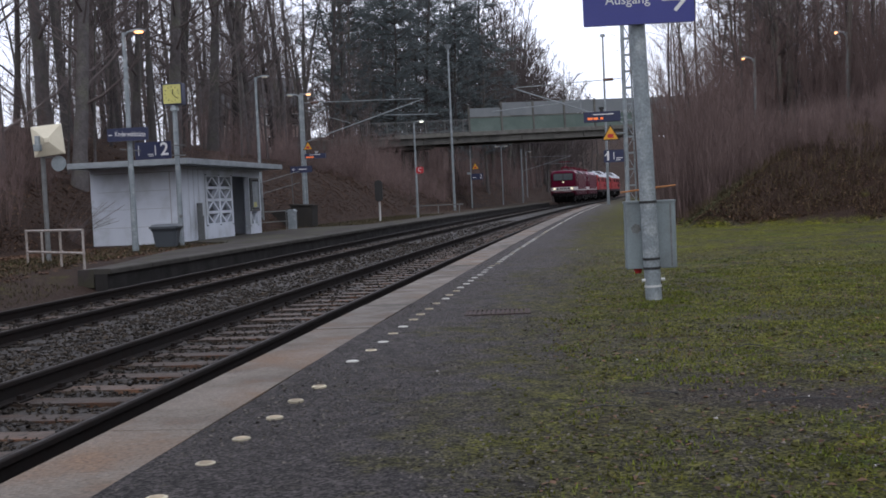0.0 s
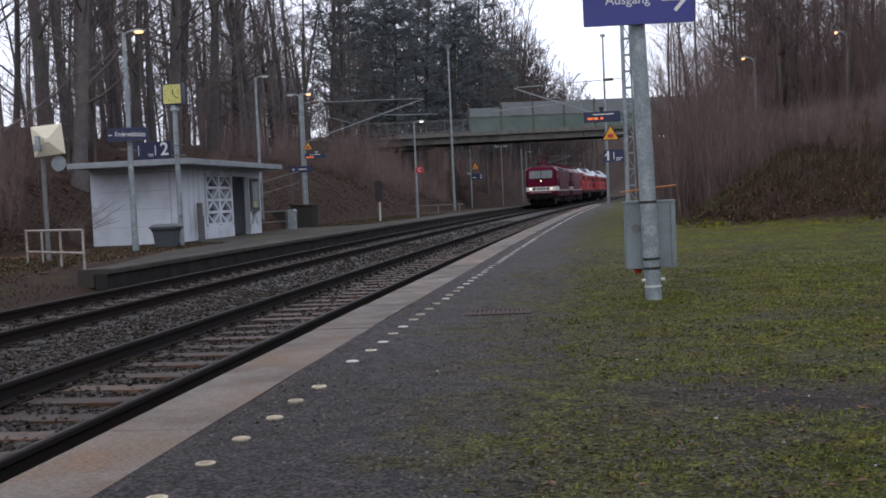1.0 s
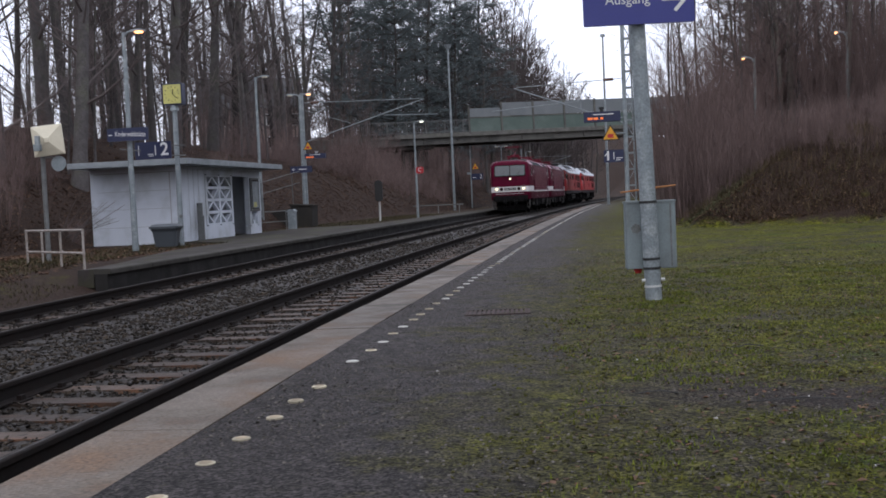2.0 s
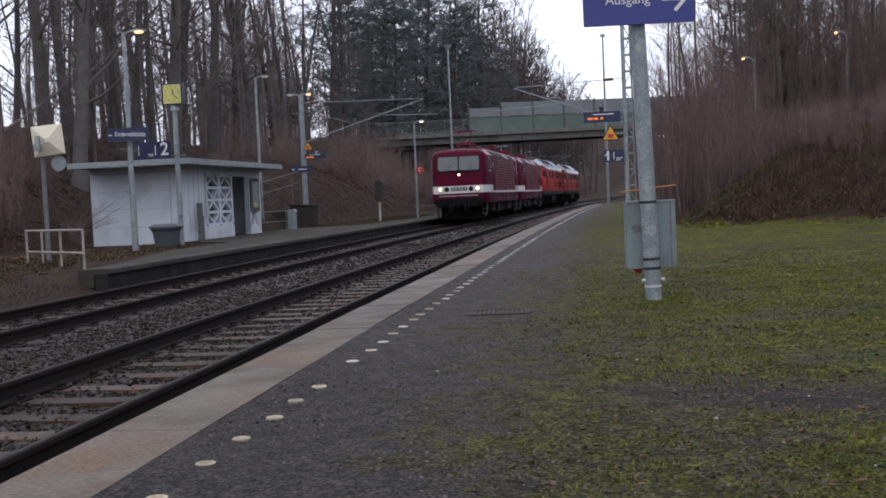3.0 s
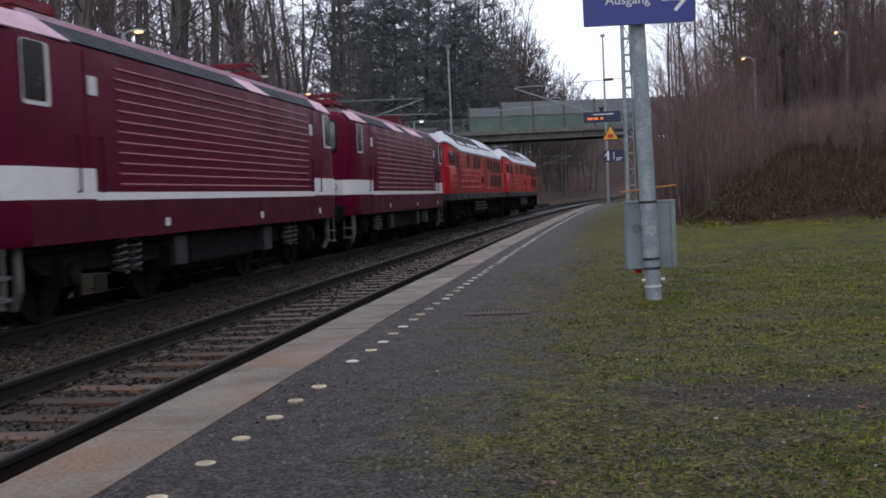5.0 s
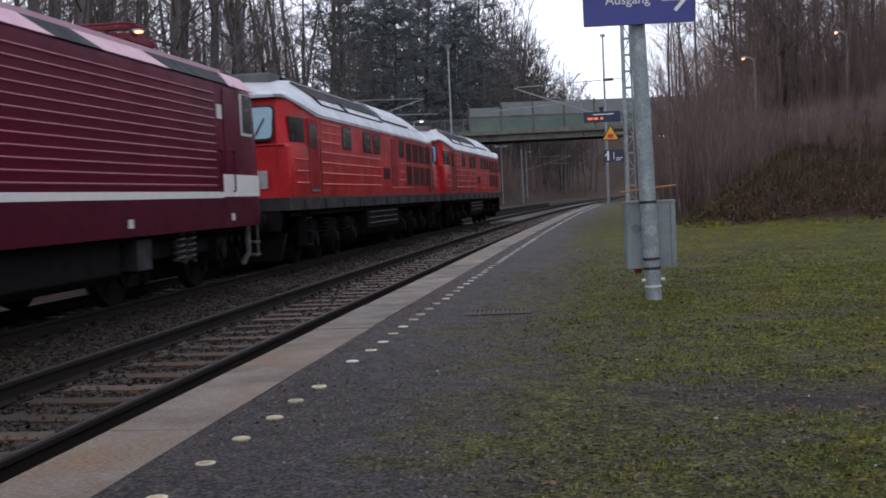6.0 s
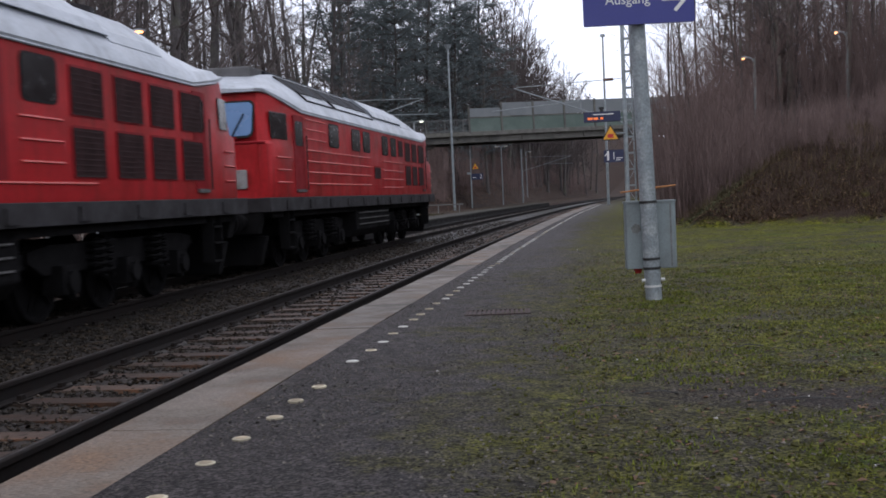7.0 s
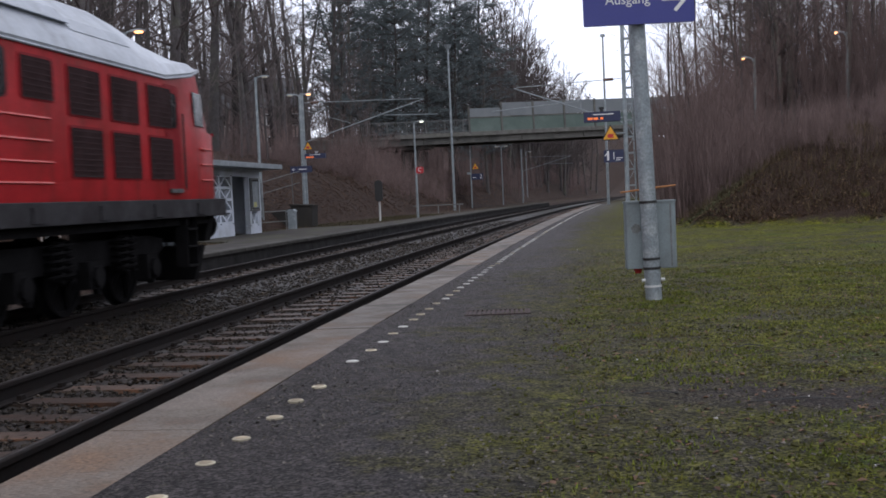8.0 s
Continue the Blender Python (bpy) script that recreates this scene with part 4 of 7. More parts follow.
        gut = Geo().tube([(sx * 1.3, -9.3, 3.6), (sx * 1.45, -8.55, 3.44), (sx * 1.495, -7.4, 3.29), (sx * 1.495, 7.4, 3.29), (sx * 1.45, 8.55, 3.44), (sx * 1.3, 9.3, 3.6)], 0.02, 6)
        part("gutter", gut, M_SILVER, loco, smooth=True)
    slope = [(1.31, 3.68), (1.2, 3.85), (0.85, 4.14), (0.6, 4.24)]
    slope = slope + [(-x, z) for x, z in slope[::-1]]
    for a, b, low in ((0.6 + TOP, 4.4, 0.05), (4.44, 6.2, -0.025)):
        hood = Geo()
        hood.skin([[Vector((x, yy + 0.45 * (4.24 - z) / 0.56, z + low)) for x, z in slope] for yy in (a, b)])
        part("roof_hood", hood, M_SILVER, loco, "pale flush roof hood", bevel=0.012)
    part("roof_deck", Geo().box(-0.62, 0.62, -7.0, 0.05, 3.95, 4.27), M_ROOFDARK, loco, "dark roof walkway", bevel=0.02)
    part("fan_box", Geo().box(-0.55, 0.55, -7.75, -6.7, 3.9, 4.3), M_ROOFGREY, loco, "low dark box on the roof", bevel=0.03)
    part("fan_grille", Geo().tube([(0, 5.6, 4.22), (0, 5.6, 4.29)], 0.7, 24), M_FRAMEGREY, loco, "round roof fan")
    # grey frame
    fr = Geo().box(-1.5, 1.5, -9.8, 9.8, 1.22, 1.5)
    part("frame_sill", fr, M_FRAMEGREY, loco, "sooty grey frame sill", bevel=0.01)
    for sx in (-1, 1):
        for yy in np.arange(-8.6, 9, 1.72):
            part("sill_bracket", Geo().box(min(sx * 1.5, sx * 1.53), max(sx * 1.5, sx * 1.53), yy - 0.16, yy + 0.16, 1.26, 1.44), M_FRAMEGREY, loco)
    rib_geo = {}

    def rib(sx, a, b, z):
        key = (a, b)
        if key not in rib_geo:
            rib_geo[key] = Geo().prism([(0, -0.018), (0.026, -0.004), (0.02, 0.014), (0, 0.018)], a, b, "y").mesh("rib")
            rib_geo[key].materials.append(M_REDRIB)
            rib_geo[(key, -1)] = Geo().prism([(0, -0.018), (-0.026, -0.004), (-0.02, 0.014), (0, 0.018)], a, b, "y").mesh("rib")
            rib_geo[(key, -1)].materials.append(M_REDRIB)
        part("rib", rib_geo[key] if sx > 0 else rib_geo[(key, -1)], M_REDRIB, loco, m=pose(sx * 1.478, drift((a + b) / 2) if a < 8 else 0, z))

    def opening(sx, a, b, z0, z1, material, name, label, r=0.06):
        move = drift((a + b) / 2)
        x, a, b = sx * 1.48, a + move, b + move
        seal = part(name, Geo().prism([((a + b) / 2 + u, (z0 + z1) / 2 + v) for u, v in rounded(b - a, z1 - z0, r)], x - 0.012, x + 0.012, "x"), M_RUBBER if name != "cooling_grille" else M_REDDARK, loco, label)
        w = 0.05
        if name == "cooling_grille":
            for k in range(int((z1 - z0) / 0.07)):
                zz = z0 + 0.05 + k * 0.07
                part("slat", Geo().prism([(0, 0), (0.012, -0.024), (0.012, -0.032), (0, -0.02)], a + 0.04, b - 0.04, "y") if sx > 0 else Geo().prism([(0, 0), (-0.012, -0.024), (-0.012, -0.032), (0, -0.02)], a + 0.04, b - 0.04, "y"), M_GRILLE, seal, m=pose(x + sx * 0.008, 0, zz))
            part("screen", Geo().prism([((a + b) / 2 + u, (z0 + z1) / 2 + v) for u, v in rounded(b - a - 0.06, z1 - z0 - 0.06, 0.03)], x - 0.015, x + 0.016, "x"), M_GRILLE, seal)
        else:
            part("pane", Geo().prism([((a + b) / 2 + u, (z0 + z1) / 2 + v) for u, v in rounded(b - a - w, z1 - z0 - w, r)], x - 0.018, x + 0.018, "x"), material, seal, "dark glass")
    for sx in (-1, 1):
        for z in (2.75, 2.51, 2.27, 2.03, 1.78):
            rib(sx, -6.45, -0.1 if z < 2.7 else -4.75, z)
        for z in (3.17, 2.96):
            rib(sx, -6.45, -4.75, z)
        for z in (2.47, 2.21, 1.96):
            rib(sx, *((2.3, 3.3) if wide_grilles else (1.2, 4.15)), z)
        rib(sx, 1.2, 4.15, 1.72)
        for z in (2.3, 2.05, 1.8):
            rib(sx, -8.55, -7.6, z)
            rib(sx, 8.75, 9.25, z)
        for a, b in ((-4.45, -3.5), (-2.2, -1.25), (-1.02, -0.15), (2.38, 3.22)) + (() if wide_grilles else ((1.23, 2.08),)):
            opening(sx, a, b, 2.64, 3.2, M_DARKGLASS, "side_window", "rounded dark side window", 0.1)
        x = sx * 1.48
        if not wide_grilles:
            opening(sx, 3.42, 4.2, 2.66, 3.18, M_GRILLE, "cooling_grille", "dark louvred grille")
        else:
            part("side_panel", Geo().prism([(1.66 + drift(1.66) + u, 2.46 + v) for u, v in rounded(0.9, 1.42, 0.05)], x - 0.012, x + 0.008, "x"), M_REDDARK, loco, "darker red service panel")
        opening(sx, 0.15, 1.0, 1.95, 2.3, M_GRILLE, "cooling_grille", "dark louvred grille")
        for a in (3.44, 4.6, 5.76, 6.92) if wide_grilles else (4.45, 5.62, 6.82):
            for z0, z1 in ((1.78, 2.43), (2.54, 3.17)):
                opening(sx, a, a + 0.92, z0, z1, M_GRILLE, "cooling_grille", "sooty cooling grille in a red frame", 0.04)
        for end in (-1, 1):
            a, b = (7.98, 8.55) if end > 0 else (-7.52, -6.74) if wide_grilles else (-7.34, -6.56)
            a, b = a + SIDE, b + SIDE
            x = sx * 1.484
            d = part("cab_door", Geo().prism([((a + b) / 2 + u, 2.4 + v) for u, v in rounded(b - a, 1.62, 0.05)], x - 0.02, x + 0.004, "x"), M_REDDARK, loco, "red cab door, recess shade put into its colour")
            part("door_pane", Geo().prism([((a + b) / 2 + u, 2.83 + v) for u, v in rounded(b - a - 0.2, 0.52, 0.09)], x - 0.02, x + 0.01, "x"), M_DARKGLASS, d, "dark glass")
            part("handle", Geo().tube([(x + sx * 0.04, b + 0.06, 1.65), (x + sx * 0.04, b + 0.06, 2.8)], 0.015, 6), M_FRAMEGREY, d)
            part("door_step", Geo().box(min(x - 0.1, x + 0.04), max(x - 0.1, x + 0.04), a + 0.05, b - 0.05, 1.6, 1.66), M_SPRING, d, "worn pale step")
            # side cab window, set on the inward-leaning upper cab
            y0, y1 = (-9.28, -8.38) if end < 0 else (8.62, 9.1)
            p = Geo()
            q = []
            for yy, zz in ((y0, 2.66), (y1, 2.66), (y1, 3.2), (y0, 3.2)):
                wgt = np.interp(abs(yy), [7.4, 8.5, 9.3], [0, 0.35, 0.9])
                hx = np.interp(abs(yy), [8.5, 9.3], [1.48, 1.46]) - wgt * (0.05 + 0.06 * (zz - 2.62) / 0.9)
                q.append(Vector((sx * hx, yy, zz)))
            out = Vector((sx * 0.012, 0, 0))
            p.skin([[c - out for c in q], [c + out for c in q]])
            part("cab_side_window", p, M_DARKGLASS, loco, "dark side window of the cab", bevel=0.01)
    for end in (-1, 1):
        def face_y(z):
            return end * (9.72 - (0.28 * max(z - 2.6, 0) + (0.1 if z > 2.58 else 0)))
        for sx in (-1, 1):
            c = sx * 0.62
            o = [(c + u, 3.05 + v) for u, v in rounded(1.06, 0.74, 0.12)]
            i = [(c + u, 3.05 + v) for u, v in rounded(0.98, 0.66, 0.1)]
            for nm, sh, dep, mm, lab in (("window_seal", o, 0.02, M_RUBBER, "black window seal"), ("windscreen", i, 0.03, blind if end < 0 else M_CABGLASS, "windscreen with a blue blind" if end < 0 else "grey windscreen")):
                gg = Geo()
                gg.skin([[Vector((x, face_y(z), z)) for x, z in sh], [Vector((x, face_y(z) + end * dep, z)) for x, z in sh]])
                part(nm, gg, mm, loco, lab)
            part("wiper", Geo().tube([(c + 0.1, face_y(2.7) + end * 0.05, 2.7), (c + 0.32, face_y(3.15) + end * 0.05, 3.15)], 0.013, 5), M_RUBBER, loco)
            box = part("lamp_box", Geo().prism([(sx * 0.72 + u, 1.87 + v) for u, v in rounded(0.6, 0.37, 0.03)], min(end * 9.68, end * 9.735), max(end * 9.68, end * 9.735), "y"), M_LAMPPANEL, loco, "dull pale grey headlamp panel", bevel=0.01)
            part("lens", Geo().tube([(sx * 0.72, end * 9.735, 1.87), (sx * 0.72, end * 9.74, 1.87)], 0.1, 16), M_GALV, box, "unlit lens")
            part("stained_panel", Geo().prism([(sx * 0.3 + u, 1.87 + v) for u, v in rounded(0.22, 0.35, 0.03)], min(end * 9.68, end * 9.73), max(end * 9.68, end * 9.73), "y"), M_GRATE, loco, "rust-stained panel beside the lamp")
        # ledge in the shaded red, for the shadow line across the nose
        part("nose_ledge", Geo().tube([(-1.38, end * 9.62, 2.57), (-1.25, end * 9.74, 2.57), (1.25, end * 9.74, 2.57), (1.38, end * 9.62, 2.57)], 0.03, 6), M_REDDARK, loco, smooth=True)
        part("buffer_beam", Geo().prism([(-1.3, 1.24), (1.3, 1.24), (1.2, 0.8), (-1.2, 0.8)], min(end * 9.5, end * 9.78), max(end * 9.5, end * 9.78), "y"), M_UNDER, loco, "black buffer beam", bevel=0.02)
        part("rail_guard", Geo().prism([(-1.25, 0.75), (1.25, 0.75), (1.1, 0.18), (-1.1, 0.18)], min(end * 9.2, end * 9.4), max(end * 9.2, end * 9.4), "y"), M_UNDER, loco, "black rail guard", bevel=0.02)
        buffers(loco, end * 9.8, end)
        for sx in (-1, 1):
            st = Geo()
            for zz in (0.45, 0.75, 1.02):
                st.box(sx * 1.35 - 0.12, sx * 1.35 + 0.12, end * 8.3 - 0.2, end * 8.3 + 0.2, zz, zz + 0.03)
            for dy in (-0.2, 0.2):
                st.box(sx * 1.35 - 0.1, sx * 1.35 + 0.1, end * 8.3 + dy - 0.015, end * 8.3 + dy + 0.015, 0.45, 1.24)
            part("step", st, M_UNDER, loco, "black ladder step")
    tank = Geo().prism([(-1.35, 1.2), (1.35, 1.2), (1.35, 0.62), (1.15, 0.42), (-1.15, 0.42), (-1.35, 0.62)], -2.1, 2.1, "y")
    part("fuel_tank", tank, M_UNDER, loco, "black fuel tank", bevel=0.03)
    for sx in (-1, 1):
        for zz in (0.75, 0.9, 1.05):
            part("tank_pipe", Geo().tube([(sx * 1.38, -1.9, zz), (sx * 1.38, 1.9, zz)], 0.016, 5), M_SPRING, loco, "thin pale pipe")
    part("underframe", Geo().box(-1.35, 1.35, -9.3, 9.3, 1.1, 1.24), M_UNDER, loco)
    sets = []
    for yy in (-5.3, 5.3):
        sets += bogie(loco, yy, 0.525, (-1.85, 0.0, 1.85), 2.6)
    return loco, sets


# ribs in a paler red than the body
M_REDRIB = mat("pale_red_rib_paint", (0.6, 0.1, 0.08), 0.45, second=(0.5, 0.06, 0.05), amount=0.2)
# the body's red again, with the shade of recesses put into the colour
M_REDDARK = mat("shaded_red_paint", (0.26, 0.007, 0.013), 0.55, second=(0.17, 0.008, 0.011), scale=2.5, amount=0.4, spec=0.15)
TRAIN = [
    (electric_loco("dark crimson electric locomotive with white band and lit headlamps", [(1.0, 2.2)], True, True), 0.0, 16.64, 3.95, 0.625),
    (electric_loco("dark crimson electric locomotive coupled second, pantographs lowered", [(-2.2, -0.5), (0.8, 3.0)], False, False), 16.64, 16.64, 3.95, 0.625),
    (diesel_loco("bright red diesel locomotive with pale silver roof, hauled dead", M_PALEBLUE, True), 33.52, 20.82, 5.3, 0.525),
    (diesel_loco("bright red diesel locomotive at the tail, blue-blinded windscreen", M_BLUEGLASS, False), 54.50, 20.82, 5.3, 0.525),
]


# ---- station: signs and posts ----
FACE = Matrix.Rotation(radians(90), 4, "X")      # letters that face the camera's end of the line


def sign_board(parent, name, x0, x1, z0, z1, y, material, label, thick=0.04, r=0.015):
    cx, cz = (x0 + x1) / 2, (z0 + z1) / 2
    return part(name, Geo().prism([(cx + u, cz + v) for u, v in rounded(x1 - x0, z1 - z0, r, 3)], y, y + thick, "y"), material, parent, label)


def text_bar(parent, x0, x1, z0, z1, y, material=None):
    return part("text_bar", Geo().box(x0, x1, y - 0.003, y, z0, z1), material or M_WHITE, parent)


def lamp_head(post, x, y, z, dx, dy, glow, long=0.5):
    """A flat street-lamp head that reaches out from the top of its post."""
    d = Vector((dx, dy, 0)).normalized()
    side = Vector((-d.y, d.x, 0))
    o = Vector((x, y, z))
    arm = part("arm", Geo().tube([o - Vector((0, 0, 0.12)), o + d * 0.12, o + d * 0.3 + Vector((0, 0, 0.03))], 0.03, 8), M_GALV, post, smooth=True)
    c = o + d * 0.25
    rings = []
    for k, w, h in ((0, 0.05, 0.03), (0.12, 0.11, 0.06), (long * 0.7, 0.14, 0.06), (long, 0.06, 0.03)):
        p = c + d * k
        rings.append([p + side * w + Vector((0, 0, 0)), p + side * w * 0.6 + Vector((0, 0, h)), p - side * w * 0.6 + Vector((0, 0, h)), p - side * w])
    head = part("lamp_head", Geo().skin(rings), M_GALV, post, "flat grey lamp head")
    p0, p1 = c + d * 0.14, c + d * long * 0.75
    lens = Geo().skin([[p + side * 0.09 - Vector((0, 0, 0.005)), p - side * 0.09 - Vector((0, 0, 0.005)), p - side * 0.05 - Vector((0, 0, 0.045)), p + side * 0.05 - Vector((0, 0, 0.045))] for p in (p0, p1)])
    part("lens", lens, glow or M_LENS, head, "glowing lamp glass" if glow else "unlit lamp glass with a faint added glow")


def post_at(name, m, height, r0, r1, label, category, group="", material=None):
    p = thing(name, m, label, category, group)
    part("pole", Geo().tube([(0, 0, -0.25), (0, 0, height * 0.5), (0, 0, height)], [r0, (r0 + r1) / 2, r1], 14), material or M_GALV, p, smooth=True)
    part("foot_collar", Geo().tube([(0, 0, -0.02), (0, 0, 0.05)], r0 * 1.5, 12), M_CONCRETE, p)
    return p


def facing(x, y, z, off=0.0):
    """Pose at a place, turned with the line there."""
    i = int(np.argmin((LINE_X - x) ** 2 + (LINE_Y - y) ** 2))
    return Matrix.Translation((x, y, z)) @ pose(0, 0, 0, 0, 0, -math.degrees(LINE_T[i]) + off)


# exit sign post on the near platform, with the box strapped behind it
exit_post = thing("exit_sign_post", pose(2.02, 10.70, 0.27, 0, -1.5, 0), "galvanised steel post carrying a blue exit sign beside the lawn", "sign post")
part("pole", Geo().tube([(0, 0, -0.3), (0, 0, 1.6), (-0.0, 0, 3.7)], [0.079, 0.078, 0.072], 24), M_GALV, exit_post, smooth=True)
part("foot_weld", Geo().tube([(0, 0, 0.13), (0, 0, 0.15)], 0.083, 20), M_PALE, exit_post, "pale ring near the foot")
for zz in (0.955, 0.405, 0.315):
    part("strap", Geo().tube([(0, 0, zz - 0.012), (0, 0, zz + 0.012)], 0.085, 20), M_SIGNBLACK, exit_post, "dark steel strap")
for sx in (-1, 1):
    part("bolt", Geo().tube([(sx * 0.075, -0.03, 0.2), (sx * 0.11, -0.03, 0.2)], 0.016, 8), M_PALE, exit_post, "pale bolt")
board = sign_board(exit_post, "sign_board", -0.575, 0.475, 2.64, 3.2, -0.135, M_BLUE, "blue sign board")
writing("Ausgang", 0.128, M_WHITE, board, pose(-0.155, -0.138, 2.872) @ FACE, "white lettering")
arrow = Geo().box(0.17, 0.375, -0.141, -0.136, 2.846, 2.878)
for s_ in (-1, 1):
    arrow.box(-0.15, 0.0, -0.0025, 0.0025, -0.017, 0.017, Matrix.Translation((0.39, -0.1385, 2.862)) @ Matrix.Rotation(s_ * radians(48), 4, "Y"))
part("arrow", arrow, M_WHITE, board, "white arrow pointing sideways")
board.matrix_local = Matrix.Translation((0.05, 0, 2.65)) @ pose(0, 0, 0, 0, 1.1, 0) @ Matrix.Translation((0, 0, -2.65))
part("board_clamp", Geo().box(-0.12, 0.12, -0.1, -0.09, 2.7, 2.78).box(-0.12, 0.12, -0.1, -0.09, 3.06, 3.14), M_GALVDARK, exit_post)

box_m = pose(2.045, 10.92, 0.57, 0, 0, -4)
cabinet = thing("junction_box", box_m, "grey-green metal box strapped behind the exit sign post", "cabinet")
part("body", Geo().prism(rounded(0.49, 0.2, 0.025), 0.0, 0.655, "z"), M_BOX, cabinet, bevel=0.006)
part("lid", Geo().prism(rounded(0.505, 0.215, 0.03), 0.645, 0.665, "z"), M_BOX, cabinet, "overhanging lid")
part("door_seam", Geo().box(0.185, 0.2, -0.104, -0.098, 0.02, 0.63), M_GALVDARK, cabinet)
part("lock_badge", Geo().tube([(-0.145, -0.1, 0.395), (-0.145, -0.106, 0.395)], 0.05, 6), M_GALVDARK, cabinet, "dark oval lock cover")
part("cable_gland", Geo().tube([(-0.13, -0.03, 0.0), (-0.13, -0.03, -0.045)], [0.045, 0.03], 10), M_SIGNRED, cabinet, "red cable gland")
stick = Geo().tube([(-0.30, 0.0, -0.03), (0.0, 0.01, 0.0), (0.24, 0.0, 0.02)], [0.008, 0.011, 0.008], 8)
solid("stick", stick, M_ORANGE, "thin orange stick wedged behind the post above the box", "stick", pose(2.05, 10.81, 1.355), smooth=True)

# sign post further along the near platform: display, warning triangle, track number
p1 = post_at("platform_sign_post", facing(5.06, 30.0, 0.27), 6.4, 0.062, 0.05, "grey post with departure display and blue track sign", "sign post")
d1 = sign_board(p1, "departure_display", -1.10, -0.12, 2.93, 3.2, -0.16, M_DARKBLUE, "dark blue departure display", 0.22)
text_bar(d1, -0.85, -0.3, 3.115, 3.14, -0.161)
for k, (a, b) in enumerate(((-1.0, -0.86), (-0.84, -0.72), (-0.66, -0.58))):
    part("amber_text", Geo().box(a, b, -0.164, -0.161, 2.99, 3.05), M_AMBER, d1, "amber display bar")
part("display_lamp", Geo().tube([(-0.62, 0, 3.2), (-0.62, 0, 3.3)], 0.05, 10).tube([(-0.62, 0, 3.28), (-0.62, 0, 3.33)], 0.075, 10), M_SIGNBLACK, d1, "small black unit on top")
part("bracket", Geo().tube([(-0.6, -0.05, 3.02), (0, -0.05, 3.02)], 0.02, 6), M_GALV, p1)


def warning(parent, x, z, size, y):
    tri = part("warning_sign", Geo().prism([(x - size / 2, z), (x + size / 2, z), (x, z + size * 0.86)], y, y + 0.012, "y"), M_SIGNBLACK, parent, "black-edged yellow warning triangle")
    k = size * 0.4
    cz = z + size * 0.287
    part("face", Geo().prism([(x - k, cz - k * 0.577), (x + k, cz - k * 0.577), (x, cz + k * 1.155)], y - 0.004, y, "y"), M_SIGNYELLOW, tri, "yellow face")
    part("symbol", Geo().prism([(x + size * 0.18 * u, cz + size * 0.12 * v - size * 0.04) for u, v in ((-1, 0.2), (-0.3, 1), (0.4, 0.7), (1, 0.9), (0.7, -0.2), (1, -0.9), (-0.2, -1), (-0.9, -0.8))], y - 0.007, y - 0.004, "y"), M_SIGNRED, tri, "small dark red symbol")


warning(p1, -0.4, 2.42, 0.5, -0.11)
part("bracket", Geo().tube([(-0.4, -0.08, 2.6), (0, -0.08, 2.6)], 0.02, 6), M_GALV, p1)
t1 = sign_board(p1, "track_sign", -0.6, -0.07, 1.83, 2.16, -0.13, M_DARKBLUE, "dark blue track sign")
writing("1", 0.33, M_WHITE, t1, pose(-0.49, -0.132, 1.995) @ FACE, "white numeral", bold=0.012)
part("numeral_flag", Geo().prism([(-0.575, 2.02), (-0.5, 2.115), (-0.46, 2.115), (-0.46, 2.06), (-0.5, 2.06), (-0.575, 1.98)], -0.137, -0.133, "y"), M_WHITE, t1, "upstroke of the white numeral")
part("rule", Geo().box(-0.345, -0.325, -0.134, -0.13, 1.9, 2.1), M_WHITE, t1)
text_bar(t1, -0.28, -0.1, 1.93, 1.95, -0.13)
text_bar(t1, -0.28, -0.16, 1.88, 1.9, -0.13)

tall1 = post_at("light_mast", facing(12.53, 82.9, 0.2), 12.6, 0.11, 0.06, "tall thin grey light mast on the near platform", "light mast")
part("lamp_head", Geo().tube([(0, 0, 12.55), (0, 0, 12.72)], [0.22, 0.16], 12), M_GALV, tall1, "small mast-top lamp", smooth=True)

# name sign on a lamp post, track sign, clock
lampL = post_at("lamp_post", facing(-8.60, 31.03, 0.16), 6.15, 0.095, 0.05, "galvanised lamp post with station name sign on the far platform", "lamp post", "lamp posts")
lamp_head(lampL, 0, 0, 6.15, 1, -0.1, M_GLOW, 0.42)
nm = facing(-8.55, 30.9, 0.0)
name_sign = thing("station_name_sign", nm, "dark blue station name sign on its lamp post", "sign")
nb = sign_board(name_sign, "board", -0.62, 0.58, 3.3, 3.66, -0.1, M_DARKBLUE, "dark blue board")
writing("Kinderwaldstätte", 0.142, M_WHITE, nb, pose(0.06, -0.102, 3.48, 0, 2.5, 0) @ FACE @ Matrix.Diagonal((0.92, 1.35, 1, 1)), "white lettering")
text_bar(nb, -0.58, -0.47, 3.46, 3.49, -0.1)
part("clamp", Geo().box(-0.1, 0.1, -0.06, 0.0, 3.4, 3.56), M_GALVDARK, name_sign)
m2 = facing(-8.28, 32.4, 0.0)
track2 = thing("track_sign", m2, "dark blue track sign hung between lamp post and clock post", "sign")
tb = sign_board(track2, "board", -0.56, 0.54, 2.84, 3.34, -0.06, M_DARKBLUE, "dark blue board")
writing("2", 0.52, M_WHITE, tb, pose(0.34, -0.062, 3.1) @ FACE, "white numeral", bold=0.008)
part("rule", Geo().box(0.05, 0.075, -0.064, -0.06, 2.95, 3.24), M_WHITE, tb)
part("rule", Geo().box(-0.46, -0.44, -0.064, -0.06, 2.95, 3.24), M_WHITE, tb)
